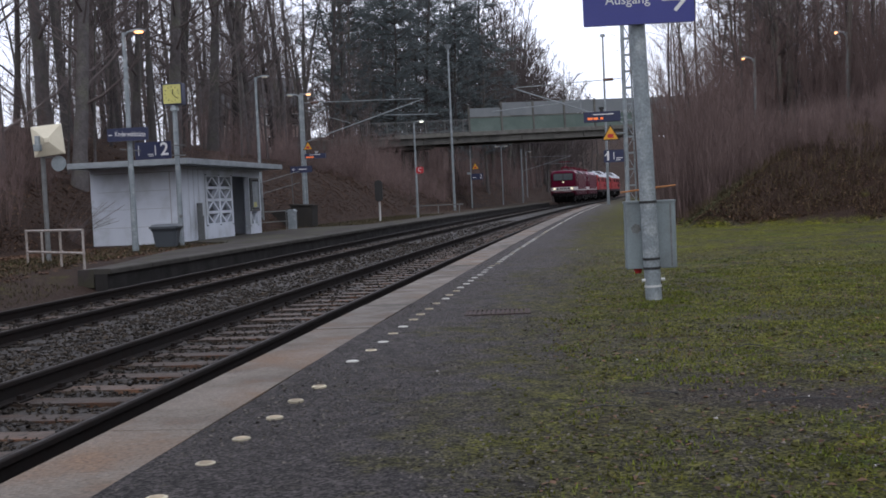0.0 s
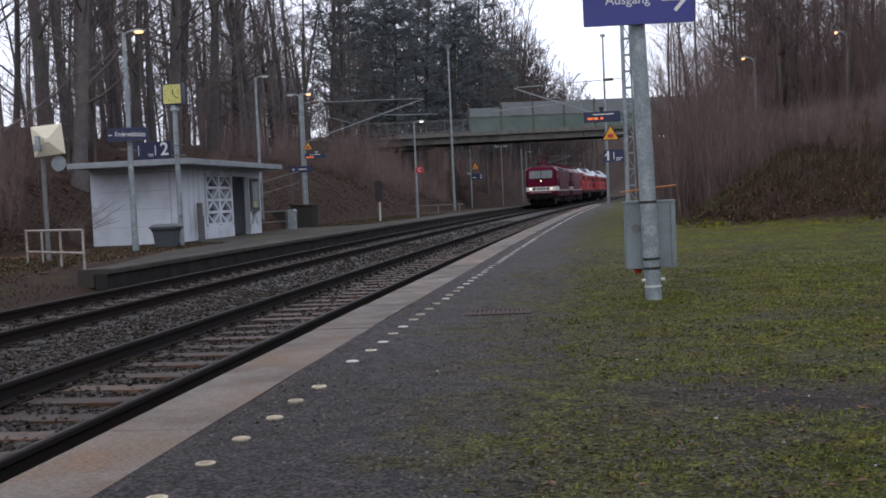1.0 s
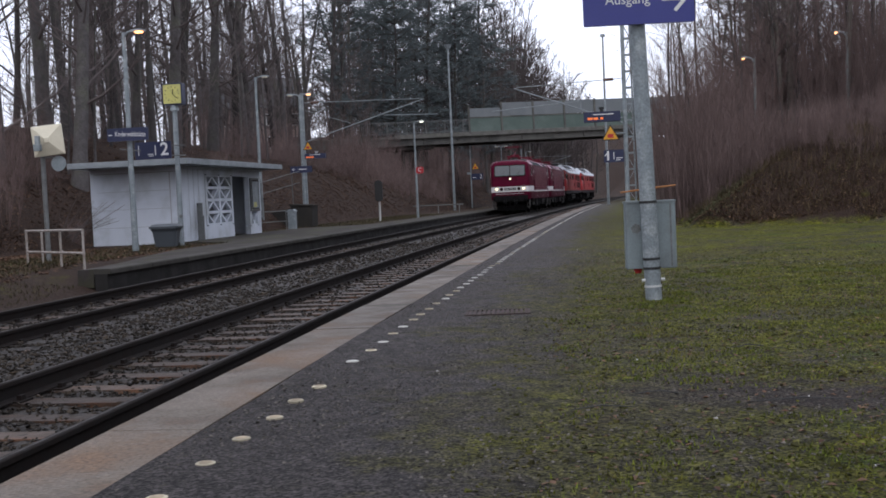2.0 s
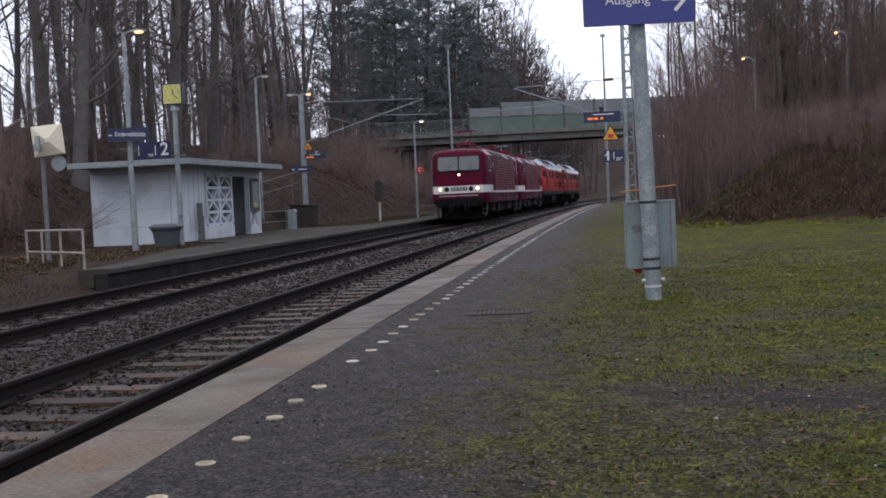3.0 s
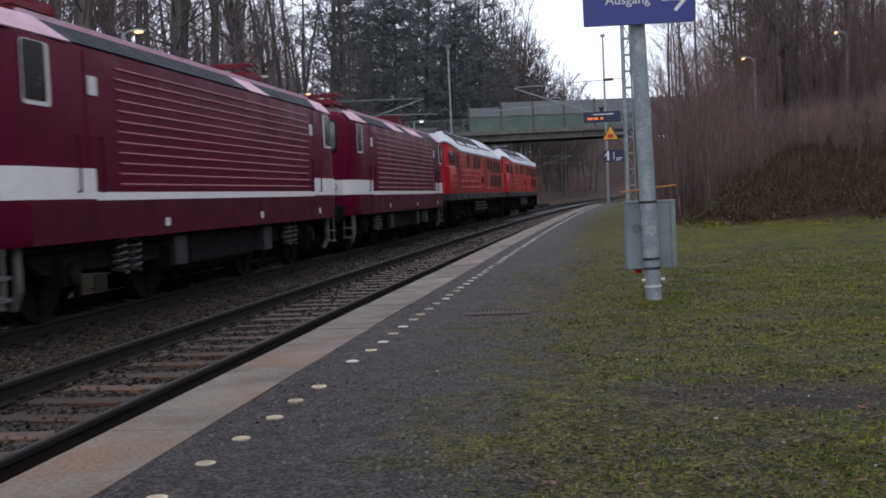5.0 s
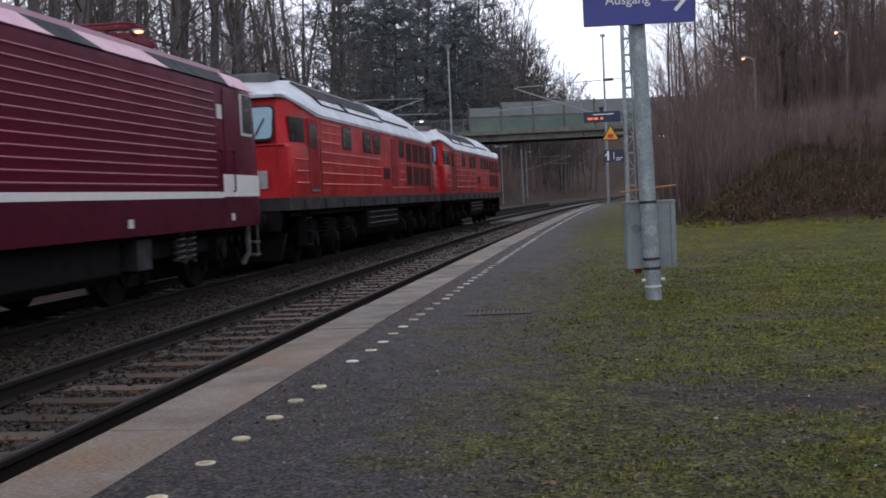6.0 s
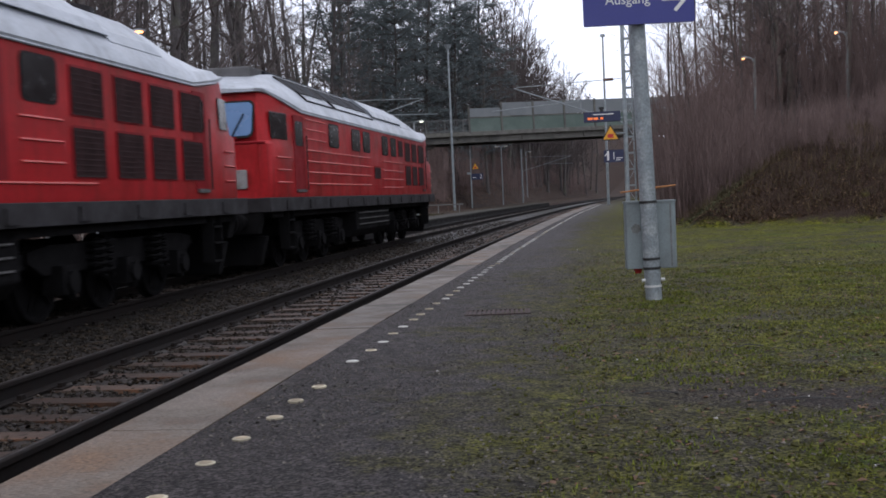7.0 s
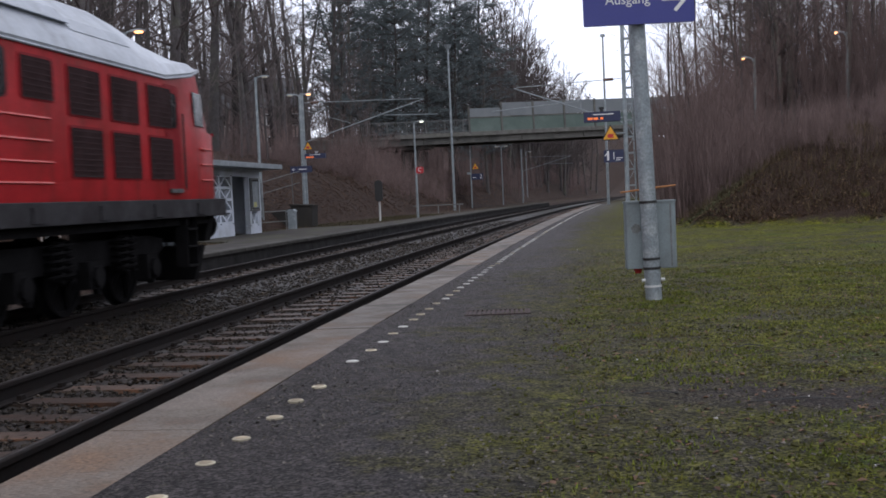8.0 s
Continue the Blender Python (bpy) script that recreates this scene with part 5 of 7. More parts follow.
text_bar(tb, -0.18, 0.0, 2.97, 2.99, -0.06)
text_bar(tb, -0.14, 0.0, 2.92, 2.94, -0.06)
part("hanger", Geo().tube([(-0.5, 0, 2.95), (0.6, 0.9, 2.95)], 0.018, 6).tube([(-0.5, 0, 3.25), (0.6, 0.9, 3.25)], 0.018, 6).tube([(-0.45, -1.3, 3.1), (-0.4, 0.0, 3.1)], 0.018, 6), M_GALVDARK, track2)

clock = post_at("platform_clock", facing(-8.04, 34.18, 0.18), 4.35, 0.085, 0.075, "square yellowed platform clock on a patchy grey post", "clock")
part("neck", Geo().tube([(0, 0, 4.2), (0, 0, 4.38)], [0.14, 0.1], 12), M_GALV, clock)
case = part("case", Geo().prism([(u, 4.69 + v) for u, v in rounded(0.64, 0.66, 0.03)], -0.14, 0.14, "y"), M_DARKBLUE, clock, "dark blue clock case", bevel=0.01)
part("dial", Geo().prism([(u, 4.69 + v) for u, v in rounded(0.56, 0.58, 0.02)], -0.15, -0.138, "y"), M_CLOCK, case, "yellowed square dial")
part("hour_needle", Geo().box(-0.015, 0.015, -0.003, 0.003, -0.02, 0.15, Matrix.Translation((0.02, -0.154, 4.69)) @ Matrix.Rotation(radians(8), 4, "Y")), M_SIGNBLACK, case, "short black needle")
part("minute_needle", Geo().box(-0.01, 0.01, -0.003, 0.003, -0.02, 0.23, Matrix.Translation((0.02, -0.158, 4.69)) @ Matrix.Rotation(radians(133), 4, "Y")), M_SIGNBLACK, case, "long black needle")
for k in range(12):
    a = radians(30 * k)
    part("hour_mark", Geo().box(-0.008, 0.008, -0.153, -0.15, 0.2, 0.24, Matrix.Translation((0.0, 0, 4.69)) @ Matrix.Rotation(a, 4, "Y")), M_SIGNBLACK, case)
part("key_box", Geo().tube([(0.06, -0.08, 0.95), (0.06, -0.12, 0.95)], 0.05, 10), M_GALVDARK, clock)

# loudspeaker post with its round sign, by the white barrier
spk = post_at("loudspeaker_post", facing(-9.61, 27.0, 0.12), 3.2, 0.06, 0.055, "grey post with a cream square loudspeaker and round plate", "loudspeaker", material=M_GALVDARK)
horn_m = pose(0.26, -0.16, 3.02, 0, 0, 12) @ Matrix.Rotation(radians(-5), 4, "Y")
horn = Geo().skin([[horn_m @ Vector((u * w, -dep, v * w)) for u, v in ((-1, -1), (1, -1), (1, 1), (-1, 1))] for dep, w in ((0.0, 0.36), (0.05, 0.37), (0.07, 0.34), (0.17, 0.08), (0.19, 0.06))])
part("horn", horn, M_CREAM, spk, "cream pyramid-backed loudspeaker", bevel=0.012)
part("driver_unit", Geo().box(0.06, 0.22, -0.54, -0.42, 2.76, 2.92).box(0.09, 0.19, -0.52, -0.42, 2.92, 3.12), M_GALV, spk, "small grey driver unit", bevel=0.01)
part("bracket", Geo().tube([(0, 0, 3.1), (0.1, -0.35, 3.1), (0.14, -0.46, 2.85)], 0.025, 6).tube([(0, 0, 2.62), (0.3, -0.05, 2.62)], 0.02, 6), M_GALVDARK, spk)
part("round_plate", Geo().tube([(0.45, -0.10, 2.46), (0.45, -0.07, 2.46)], 0.185, 24), M_GALV, spk, "round grey plate seen from behind")

fence_m = Matrix.Translation((-9.72, 25.92, 0.05)) @ pose(0, 0, 0, 0, 0, math.degrees(math.atan2(23.5 - 25.92, -7.62 + 9.72)))
fence = thing("tube_barrier", fence_m, "white-painted tube barrier with flaking paint at the platform end", "barrier")
flen = math.hypot(23.5 - 25.92, -7.62 + 9.72)
for px_, hh in ((0, 0.98), (0.28, 0.93), (flen * 0.62, 0.96), (flen, 0.96)):
    part("post", Geo().tube([(px_, 0.0 if px_ != 0.28 else 0.25, -0.2), (px_, 0.0 if px_ != 0.28 else 0.25, hh)], 0.028, 8), M_FENCE, fence)
for zz in (0.95, 0.46):
    part("rail_tube", Geo().tube([(-0.03, 0, zz), (flen + 0.03, 0, zz)], 0.026, 8), M_FENCE, fence)
part("rail_tube", Geo().tube([(flen * 0.62, 0.0, 0.47), (flen * 0.38, 0.35, 0.47)], 0.022, 8), M_FENCE, fence)

# wheeled bin
bin_ = thing("wheeled_bin", facing(-8.2, 33.0, 0.2, 8), "dark grey plastic wheeled rubbish bin beside the clock post", "bin")
bw = [[Vector((x * w, y * d, z)) for x, y in rounded(1, 1, 0.12, 3)] for z, w, d in ((0.06, 0.6, 0.5), (0.5, 0.72, 0.62), (0.58, 0.82, 0.7), (0.6, 0.82, 0.7))]
part("body", Geo().skin(bw), M_BIN, bin_)
part("lid", Geo().skin([[Vector((x * w, y * d, z)) for x, y in rounded(1, 1, 0.15, 3)] for z, w, d in ((0.605, 0.9, 0.78), (0.66, 0.9, 0.78), (0.72, 0.75, 0.62), (0.735, 0.5, 0.4))]), M_BIN, bin_, "slightly domed grey lid", smooth=True)
for sx in (-1, 1):
    part("wheel", Geo().tube([(sx * 0.26, 0.2, 0.08), (sx * 0.32, 0.2, 0.08)], 0.09, 14), M_RUBBER, bin_)
part("handle", Geo().tube([(0.3, 0.42, 0.64), (-0.3, 0.42, 0.64)], 0.018, 6), M_BIN, bin_)
solid("marker_post", Geo().box(-0.1, 0.1, -0.03, 0.03, -0.2, 1.33).box(0.09, 0.14, -0.03, 0.03, -0.2, 0.9), M_GALVDARK, "flat grey marker post beside the shelter wall", "post", line_pose(21.2, -6.0, 0.2), bevel=0.01)

# ---- shelter ----
SH = line_pose(20.0, -6.18, 0.2)
shelter = thing("waiting_shelter", SH, "white-painted brick waiting shelter with a flat grey roof", "shelter")
part("side_wall", Geo().box(-3.15, 0, 0, 0.24, -0.2, 2.56), M_WALL, shelter, "white painted end wall", bevel=0.01)
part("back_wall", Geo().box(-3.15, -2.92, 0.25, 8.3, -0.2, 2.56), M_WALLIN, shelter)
part("side_wall", Geo().box(-2.91, 0, 8.06, 8.3, -0.2, 2.56), M_WALL, shelter, "white painted end wall")
part("front_wall", Geo().box(-0.22, 0, 0.25, 2.25, -0.2, 2.56), M_WALL, shelter, "white painted front wall", bevel=0.008)
for yy in (0.75, 1.2, 1.65):
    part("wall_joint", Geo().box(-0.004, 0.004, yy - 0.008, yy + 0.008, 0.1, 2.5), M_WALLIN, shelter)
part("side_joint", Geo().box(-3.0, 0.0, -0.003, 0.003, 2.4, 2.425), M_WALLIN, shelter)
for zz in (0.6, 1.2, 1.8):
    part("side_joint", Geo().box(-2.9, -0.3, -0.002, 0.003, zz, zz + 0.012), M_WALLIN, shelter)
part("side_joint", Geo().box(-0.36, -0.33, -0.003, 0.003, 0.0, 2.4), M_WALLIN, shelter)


def lattice(y0, y1, z0, z1, cols, rows):
    """A pierced screen: posts and rails, with a V or an inverted V in each cell."""
    cw, ch = (y1 - y0) / cols, (z1 - z0) / rows
    for c in range(cols + 1):
        part("screen_post", Geo().box(-0.2, -0.005, y0 + c * cw - 0.085, y0 + c * cw + 0.085, z0, z1), M_WALL, shelter)
    for r_ in range(rows + 1):
        for c in range(cols):
            part("screen_rail", Geo().box(-0.19, -0.01, y0 + c * cw + 0.085, y0 + (c + 1) * cw - 0.085, z0 + r_ * ch - 0.05, z0 + r_ * ch + 0.05), M_WALL, shelter)
    for r_ in range(rows):
        for c in range(cols):
            a, b = y0 + c * cw + 0.085, y0 + (c + 1) * cw - 0.085
            zb, zt = z0 + r_ * ch + 0.05, z0 + (r_ + 1) * ch - 0.05
            mid = (a + b) / 2
            flip = (r_ + c * 0) % 2
            for e in (a, b):
                p0, p1_ = ((e, zt), (mid, zb)) if flip == 0 else ((e, zb), (mid, zt))
                d = Vector((p1_[0] - p0[0], p1_[1] - p0[1])).normalized() * 0.05
                nrm = Vector((-d.y, d.x)) * 0.8
                part("screen_bar", Geo().prism([(p0[0] + nrm.x, p0[1] + nrm.y), (p1_[0] + nrm.x, p1_[1] + nrm.y), (p1_[0] - nrm.x, p1_[1] - nrm.y), (p0[0] - nrm.x, p0[1] - nrm.y)], -0.17, -0.02, "x"), M_WALL, shelter)


part("front_wall", Geo().box(-0.22, 0, 2.255, 5.1, -0.2, 0.5), M_WALL, shelter, "white painted front wall", bevel=0.008)
part("front_wall", Geo().box(-0.22, 0, 2.255, 5.1, 2.34, 2.56), M_WALL, shelter, "white painted front wall", bevel=0.008)
lattice(2.4, 5.0, 0.55, 2.3, 2, 4)
part("front_wall", Geo().box(-0.22, 0, 6.95, 8.05, -0.2, 0.35), M_WALL, shelter, "white painted front wall", bevel=0.008)
part("front_wall", Geo().box(-0.22, 0, 5.1, 8.05, 2.3, 2.56), M_WALL, shelter, "white painted front wall", bevel=0.008)
lattice(7.05, 7.95, 0.4, 0.95, 1, 1)
part("front_wall", Geo().box(-0.2, -0.01, 6.95, 8.05, 1.0, 2.295), M_WALL, shelter, "white painted front wall")
case = part("poster_case", Geo().box(0.002, 0.07, 7.0, 8.0, 0.95, 2.25), M_GALVDARK, shelter, "grey glazed poster case", bevel=0.01)
part("poster", Geo().box(0.071, 0.075, 7.07, 7.93, 1.03, 2.17), M_DARKGLASS, case, "dark glazed front")
part("notice", Geo().box(0.0765, 0.079, 7.12, 7.88, 1.08, 2.12), M_GALV, case, "faded grey notice")
part("notice_patch", Geo().box(0.08, 0.082, 7.25, 7.6, 1.1, 1.3), M_CLOCK, case, "yellow patch at its foot")
part("bench", Geo().box(-2.7, -2.3, 1.0, 7.0, 0.4, 0.46), M_SLEEPER, shelter, "wooden bench along the back wall")
part("inner_brace", Geo().tube([(-0.5, 5.4, 1.9), (-0.5, 6.2, 1.2)], 0.04, 6).tube([(-0.5, 6.3, 0.9), (-0.5, 5.6, 0.4)], 0.04, 6), M_WALL, shelter)
roof_out = [(-3.25, -1.35), (0.85, -1.35), (0.85, 8.75), (-3.25, 8.75)]
part("roof_slab", Geo().prism(roof_out, 2.58, 2.77, "z"), M_FELT, shelter, "flat grey roof with a felt edge", bevel=0.012)
part("roof_fascia", Geo().prism([(-3.1, -0.05), (0.1, -0.05), (0.1, 8.4), (-3.1, 8.4)], 2.5, 2.575, "z"), M_WALL, shelter, "white roof beam")

# litter bin and handrail by the steps beyond the shelter
lb = thing("litter_bin", line_pose(32.8, -6.3, 0.22), "grey metal litter bin with a rounded lid", "bin")
part("body", Geo().prism(rounded(0.36, 0.3, 0.05), 0.02, 0.78, "z"), M_GALV, lb, bevel=0.01)
part("lid", Geo().prism([(0.2, 0.78), (0.2, 0.83), (0.1, 0.9), (-0.1, 0.9), (-0.2, 0.83), (-0.2, 0.78)], -0.17, 0.17, "y"), M_GALV, lb, "rounded lid")
hr = thing("handrail", line_pose(30.5, -7.2, 0.22), "pale tubular handrail climbing beside the shelter", "handrail")
for zz in (0.85, 0.4):
    part("rail_tube", Geo().tube([(0, -1.2, zz), (0.75, 1.9, zz)], 0.02, 8), M_GALVDARK, hr)
for k in (0.0, 1.0):
    part("post", Geo().tube([(0.75 * k, -1.2 + 3.1 * k, -0.3), (0.75 * k, -1.2 + 3.1 * k, 0.85)], 0.02, 8), M_GALVDARK, hr)
for off in (0.0, 0.55):
    part("sloping_rail", Geo().tube([(-1.4, -0.6, 1.15 + off * 0.9), (0.1, 6.4, 2.15 + off)], 0.018, 8), M_GALVDARK, hr, "sloping rail up the bank")
for k in (0.15, 0.5, 0.9):
    part("post", Geo().tube([(-1.4 + 1.5 * k, -0.6 + 7 * k, -0.6), (-1.4 + 1.5 * k, -0.6 + 7 * k, 1.65 + 1.0 * k)], 0.02, 8), M_GALVDARK, hr)
gb = thing("grit_container", line_pose(36.4, -7.3, 0.2), "dark grit container at the foot of the bank", "container")
part("body", Geo().prism([(0.0, 0), (1.0, 0), (1.04, 1.02), (-0.04, 1.08)], -0.5, 0.5, "y"), M_GRIME, gb, bevel=0.03)
part("lid", Geo().prism([(-0.08, 1.085), (1.08, 1.025), (1.08, 1.08), (-0.08, 1.15)], -0.55, 0.55, "y"), M_GRIME, gb, "sloping lid", bevel=0.01)
part("side_bin", Geo().prism([(-1.0, 0.0), (-0.06, 0.0), (-0.06, 0.95), (-1.04, 0.78)], -0.4, 0.4, "y"), M_GRIME, gb, "lower dark bin beside it", bevel=0.03)

# lamp posts along the far platform
lp2 = post_at("lamp_post", facing(-8.15, 50.5, 0.2), 6.95, 0.09, 0.05, "galvanised lamp post behind the shelter, unlit", "lamp post", "lamp posts")
lamp_head(lp2, 0, 0, 6.95, 1, -0.2, None, 0.45)
lp3 = post_at("lamp_post", facing(-6.66, 54.3, 0.2), 6.45, 0.085, 0.055, "galvanised twin-headed lamp post with signs and display", "lamp post", "lamp posts")
lamp_head(lp3, 0, 0, 6.45, 1, -0.1, M_GLOW, 0.4)
lamp_head(lp3, 0, 0, 6.45, -1, -0.1, None, 0.4)
warning(lp3, 0.34, 3.75, 0.5, -0.12)
part("bracket", Geo().tube([(0, -0.05, 3.9), (0.3, -0.1, 3.9)], 0.02, 6), M_GALV, lp3)
d3 = sign_board(lp3, "departure_display", 0.16, 1.18, 3.32, 3.56, -0.15, M_DARKBLUE, "dark blue departure display", 0.2)
text_bar(d3, 0.4, 0.95, 3.49, 3.515, -0.151)
part("amber_text", Geo().box(0.22, 0.62, -0.154, -0.151, 3.36, 3.42), M_AMBER, d3, "amber display bar")
part("display_lamp", Geo().tube([(0.72, 0, 3.56), (0.72, 0, 3.68)], [0.05, 0.1], 10), M_PALE, d3, "small pale unit on top")
x3 = sign_board(lp3, "exit_board", -0.6, 0.5, 2.66, 2.98, -0.14, M_DARKBLUE, "dark blue exit sign")
text_bar(x3, -0.18, 0.22, 2.8, 2.85, -0.14)
part("arrow", Geo().box(-0.5, -0.36, -0.144, -0.14, 2.81, 2.835).box(-0.1, 0, -0.002, 0.002, -0.012, 0.012, Matrix.Translation((-0.5, -0.142, 2.822)) @ Matrix.Rotation(radians(215), 4, "Y")).box(-0.1, 0, -0.002, 0.002, -0.012, 0.012, Matrix.Translation((-0.5, -0.142, 2.822)) @ Matrix.Rotation(radians(145), 4, "Y")), M_WHITE, x3, "white arrow")

lp4 = post_at("lamp_post", facing(-1.36, 64.5, 0.2), 5.55, 0.075, 0.05, "lit lamp post with a small red letter sign", "lamp post", "lamp posts")
lamp_head(lp4, 0, 0, 5.6, 1, -0.15, M_GLOWWHITE, 0.4)
cs = sign_board(lp4, "letter_sign", 0.02, 0.46, 2.6, 2.98, -0.09, M_SIGNRED, "rounded red platform section sign", 0.02, 0.1)
writing("C", 0.32, M_WHITE, cs, pose(0.24, -0.092, 2.8) @ FACE, "white letter")
lp5 = post_at("lamp_post", facing(2.95, 104.5, 0.2), 5.9, 0.065, 0.05, "grey post with track sign and warning triangle", "sign post", "lamp posts")
t5 = sign_board(lp5, "track_sign", 0.05, 1.15, 2.68, 3.25, -0.1, M_DARKBLUE, "dark blue track sign")
writing("2", 0.55, M_WHITE, t5, pose(0.95, -0.102, 2.96) @ FACE, "white numeral")
warning(lp5, 0.45, 3.65, 0.75, -0.1)
part("text_bar", Geo().box(0.15, 0.5, -0.103, -0.1, 2.85, 2.9), M_WHITE, t5)
sign_board(lp5, "small_board", -0.35, 0.0, 3.2, 3.4, -0.1, M_GALV, "small grey board")
for (xx, yy, hh, arms) in ((7.12, 126.5, 6.7, 2), (12.11, 154.6, 7.0, 1)):
    q_ = post_at("lamp_post", facing(xx, yy, 0.15), hh, 0.065, 0.05, "slim grey lamp post at the platform's far end", "lamp post", "lamp posts")
    lamp_head(q_, 0, 0, hh, 1, -0.1, None, 0.6)
    if arms == 2:
        lamp_head(q_, 0, 0, hh, -1, -0.1, None, 0.6)
mast9 = post_at("light_mast", facing(1.14, 92.7, 0.4), 13.4, 0.12, 0.065, "tall grey light mast beside the far platform", "light mast")
part("lamp_head", Geo().tube([(0, 0, 13.3), (0, 0, 13.6)], [0.2, 0.3], 12), M_GALV, mast9, "small mast-top lamp", smooth=True)
sg = thing("marker_signal", line_pose(42.9, -4.59, 0.2), "slim pale post with a narrow black signal board", "signal")
part("pole", Geo().tube([(0, 0, -0.2), (0, 0, 2.2)], 0.05, 8), M_PALE, sg, "pale post")
part("board", Geo().prism([(u, 1.65 + v) for u, v in rounded(0.42, 1.12, 0.18)], -0.12, -0.06, "y"), M_SIGNBLACK, sg, "black rounded board")

# ---- overhead line ----
def lattice_mast(m, height, w0, w1, label):
    mast = thing("catenary_mast", m, label, "catenary mast", "catenary masts")
    for sx in (-1, 1):
        for sy in (-1, 1):
            part("leg", Geo().tube([(sx * w0 / 2, sy * w0 / 2, -0.3), (sx * w1 / 2, sy * w1 / 2, height)], 0.035, 5), M_GALV, mast)
    n = int(height / 0.62)
    for k in range(n):
        z0, z1 = height * k / n, height * (k + 1) / n
        a, b = w0 + (w1 - w0) * k / n, w0 + (w1 - w0) * (k + 1) / n
        for sy in (-1, 1):
            part("brace", Geo().box(-a / 2, a / 2, sy * a / 2 - 0.012, sy * a / 2 + 0.012, z0 - 0.03, z0 + 0.03), M_GALV, mast)
            sg_ = 1 if k % 2 else -1
            part("brace", Geo().tube([(sg_ * a / 2, sy * a / 2, z0), (-sg_ * b / 2, sy * b / 2, z1)], 0.014, 4), M_GALV, mast)
    return mast


def cantilever(mast, x0, x1, tube_z, stay_z, reg, y=0.0):
    """Top tube and slanting stay from the mast to the messenger wire, and a registration arm below."""
    sx = 1 if x1 > x0 else -1
    arm = part("cantilever", Geo().tube([(x0, y, tube_z + 0.12), (x1, y, tube_z)], 0.016, 7), M_GALV, mast, "grey tube arm")
    part("stay", Geo().tube([(x0, y, stay_z), (x1 + sx * 0.1, y, tube_z - 0.03)], 0.026, 7), M_GALV, mast, "slanting grey tube")
    part("insulator", Geo().tube([(x0 + sx * 0.35, y, tube_z + 0.11), (x0 + sx * 0.75, y, tube_z + 0.1)], 0.06, 8), M_INSUL, arm, "brown ribbed insulator")
    part("registration_arm", Geo().tube([(reg[0], y, reg[1]), (reg[2], y, reg[3])], 0.018, 6), M_GALV, mast, "thin grey registration arm")
    part("drop_bracket", Geo().tube([(reg[0], y, reg[1]), (reg[0], y, stay_z + (tube_z - stay_z) * (reg[0] - x0) / (x1 - x0))], 0.015, 5), M_GALV, mast)


near_mast = lattice_mast(line_pose(30.8, 8.62, 0.2), 10.5, 0.42, 0.26, "grey steel lattice catenary mast on the near platform side")
cantilever(near_mast, -0.2, -4.5, 5.52, 3.85, (-1.9, 4.82, -5.55, 4.6))
ml = post_at("catenary_mast", line_pose(38.4, -7.25, 0.2), 6.6, 0.085, 0.075, "plain grey catenary mast behind the far platform", "catenary mast", "catenary masts")
cantilever(ml, 0.1, 6.0, 6.0, 4.2, (4.1, 5.3, 6.8, 5.2))
part("tie_rod", Geo().tube([(0.1, 0, 5.75), (2.45, 0, 5.0)], 0.012, 6), M_GALV, ml, "thin slanting tie rod")
for s_, l_, sgn in ((128, -7.0, 1),):
    q_ = post_at("catenary_mast", line_pose(s_, l_, 0.1), 7.0, 0.11, 0.09, "plain grey catenary mast beside the line", "catenary mast", "catenary masts")
    cantilever(q_, sgn * 0.1, sgn * (6.2 if sgn > 0 else 4.4), 5.85, 4.2, (sgn * 3.6, 4.95, sgn * 6.5 if sgn > 0 else -5.2, 4.9))


def wire(l0, z0, sag, name, label):
    g_ = Geo()
    supports = [-45, -5, 38, 84, 128, 175, 220]
    pts = []
    for a, b in zip(supports[:-1], supports[1:]):
        for k in range(8):
            f_ = k / 8
            pts.append(spot(a + (b - a) * f_, l0 + 0.2 * math.cos(math.pi * (a + (b - a) * f_) / 45), z0 - sag * 4 * f_ * (1 - f_)))
    g_.tube(pts, 0.004, 4)
    return solid(name, g_, M_WIRE, label, "wire", group="overhead wires")


for l0 in (0.0, NEAR):
    wire(l0, 4.875, 0.0, "contact_wire", "thin dark contact wire over the track")
    wire(l0, 6.2, 0.7, "messenger_wire", "thin dark messenger wire sagging over the track")

# ---- road bridge across the line ----
ang = math.degrees(math.atan2(110.7 - 100.4, 21.6 + 5.9))
RISE = Matrix.Translation((6, 0, 6.5)) @ pose(0, 0, 0, 0, -1.3, 0) @ Matrix.Translation((-6, 0, -6.5))      # the deck climbs a little
BR = Matrix.Translation((-5.9, 100.4, 0)) @ pose(0, 0, 0, 0, 0, ang) @ RISE
bridge = thing("road_bridge", BR, "steel girder road bridge with sage-green screens over the tracks", "bridge")
L0, L1 = -6.0, 52.0
for yy in (0.0, 6.4):
    part("girder", Geo().box(L0, L1, yy, yy + 0.3, 6.3, 6.92), M_BRIDGE, bridge, "dark painted girder")
    part("flange", Geo().box(L0, L1, yy - 0.08, yy + 0.38, 6.26, 6.3), M_BRIDGE, bridge)
part("deck", Geo().box(L0, L1, -0.2, 6.9, 6.92, 7.12), M_CONCRETE, bridge, "stained concrete deck")
part("deck_edge", Geo().box(2.0, L1, -0.32, -0.2, 6.86, 7.26), M_CONCRETE, bridge, "pale stained deck edge", bevel=0.02)
for k in range(17):
    part("girder_stiffener", Geo().box(L0 + 1 + k * 3.3, L0 + 1.08 + k * 3.3, -0.1, 0.0, 6.3, 6.92), M_BRIDGE, bridge)
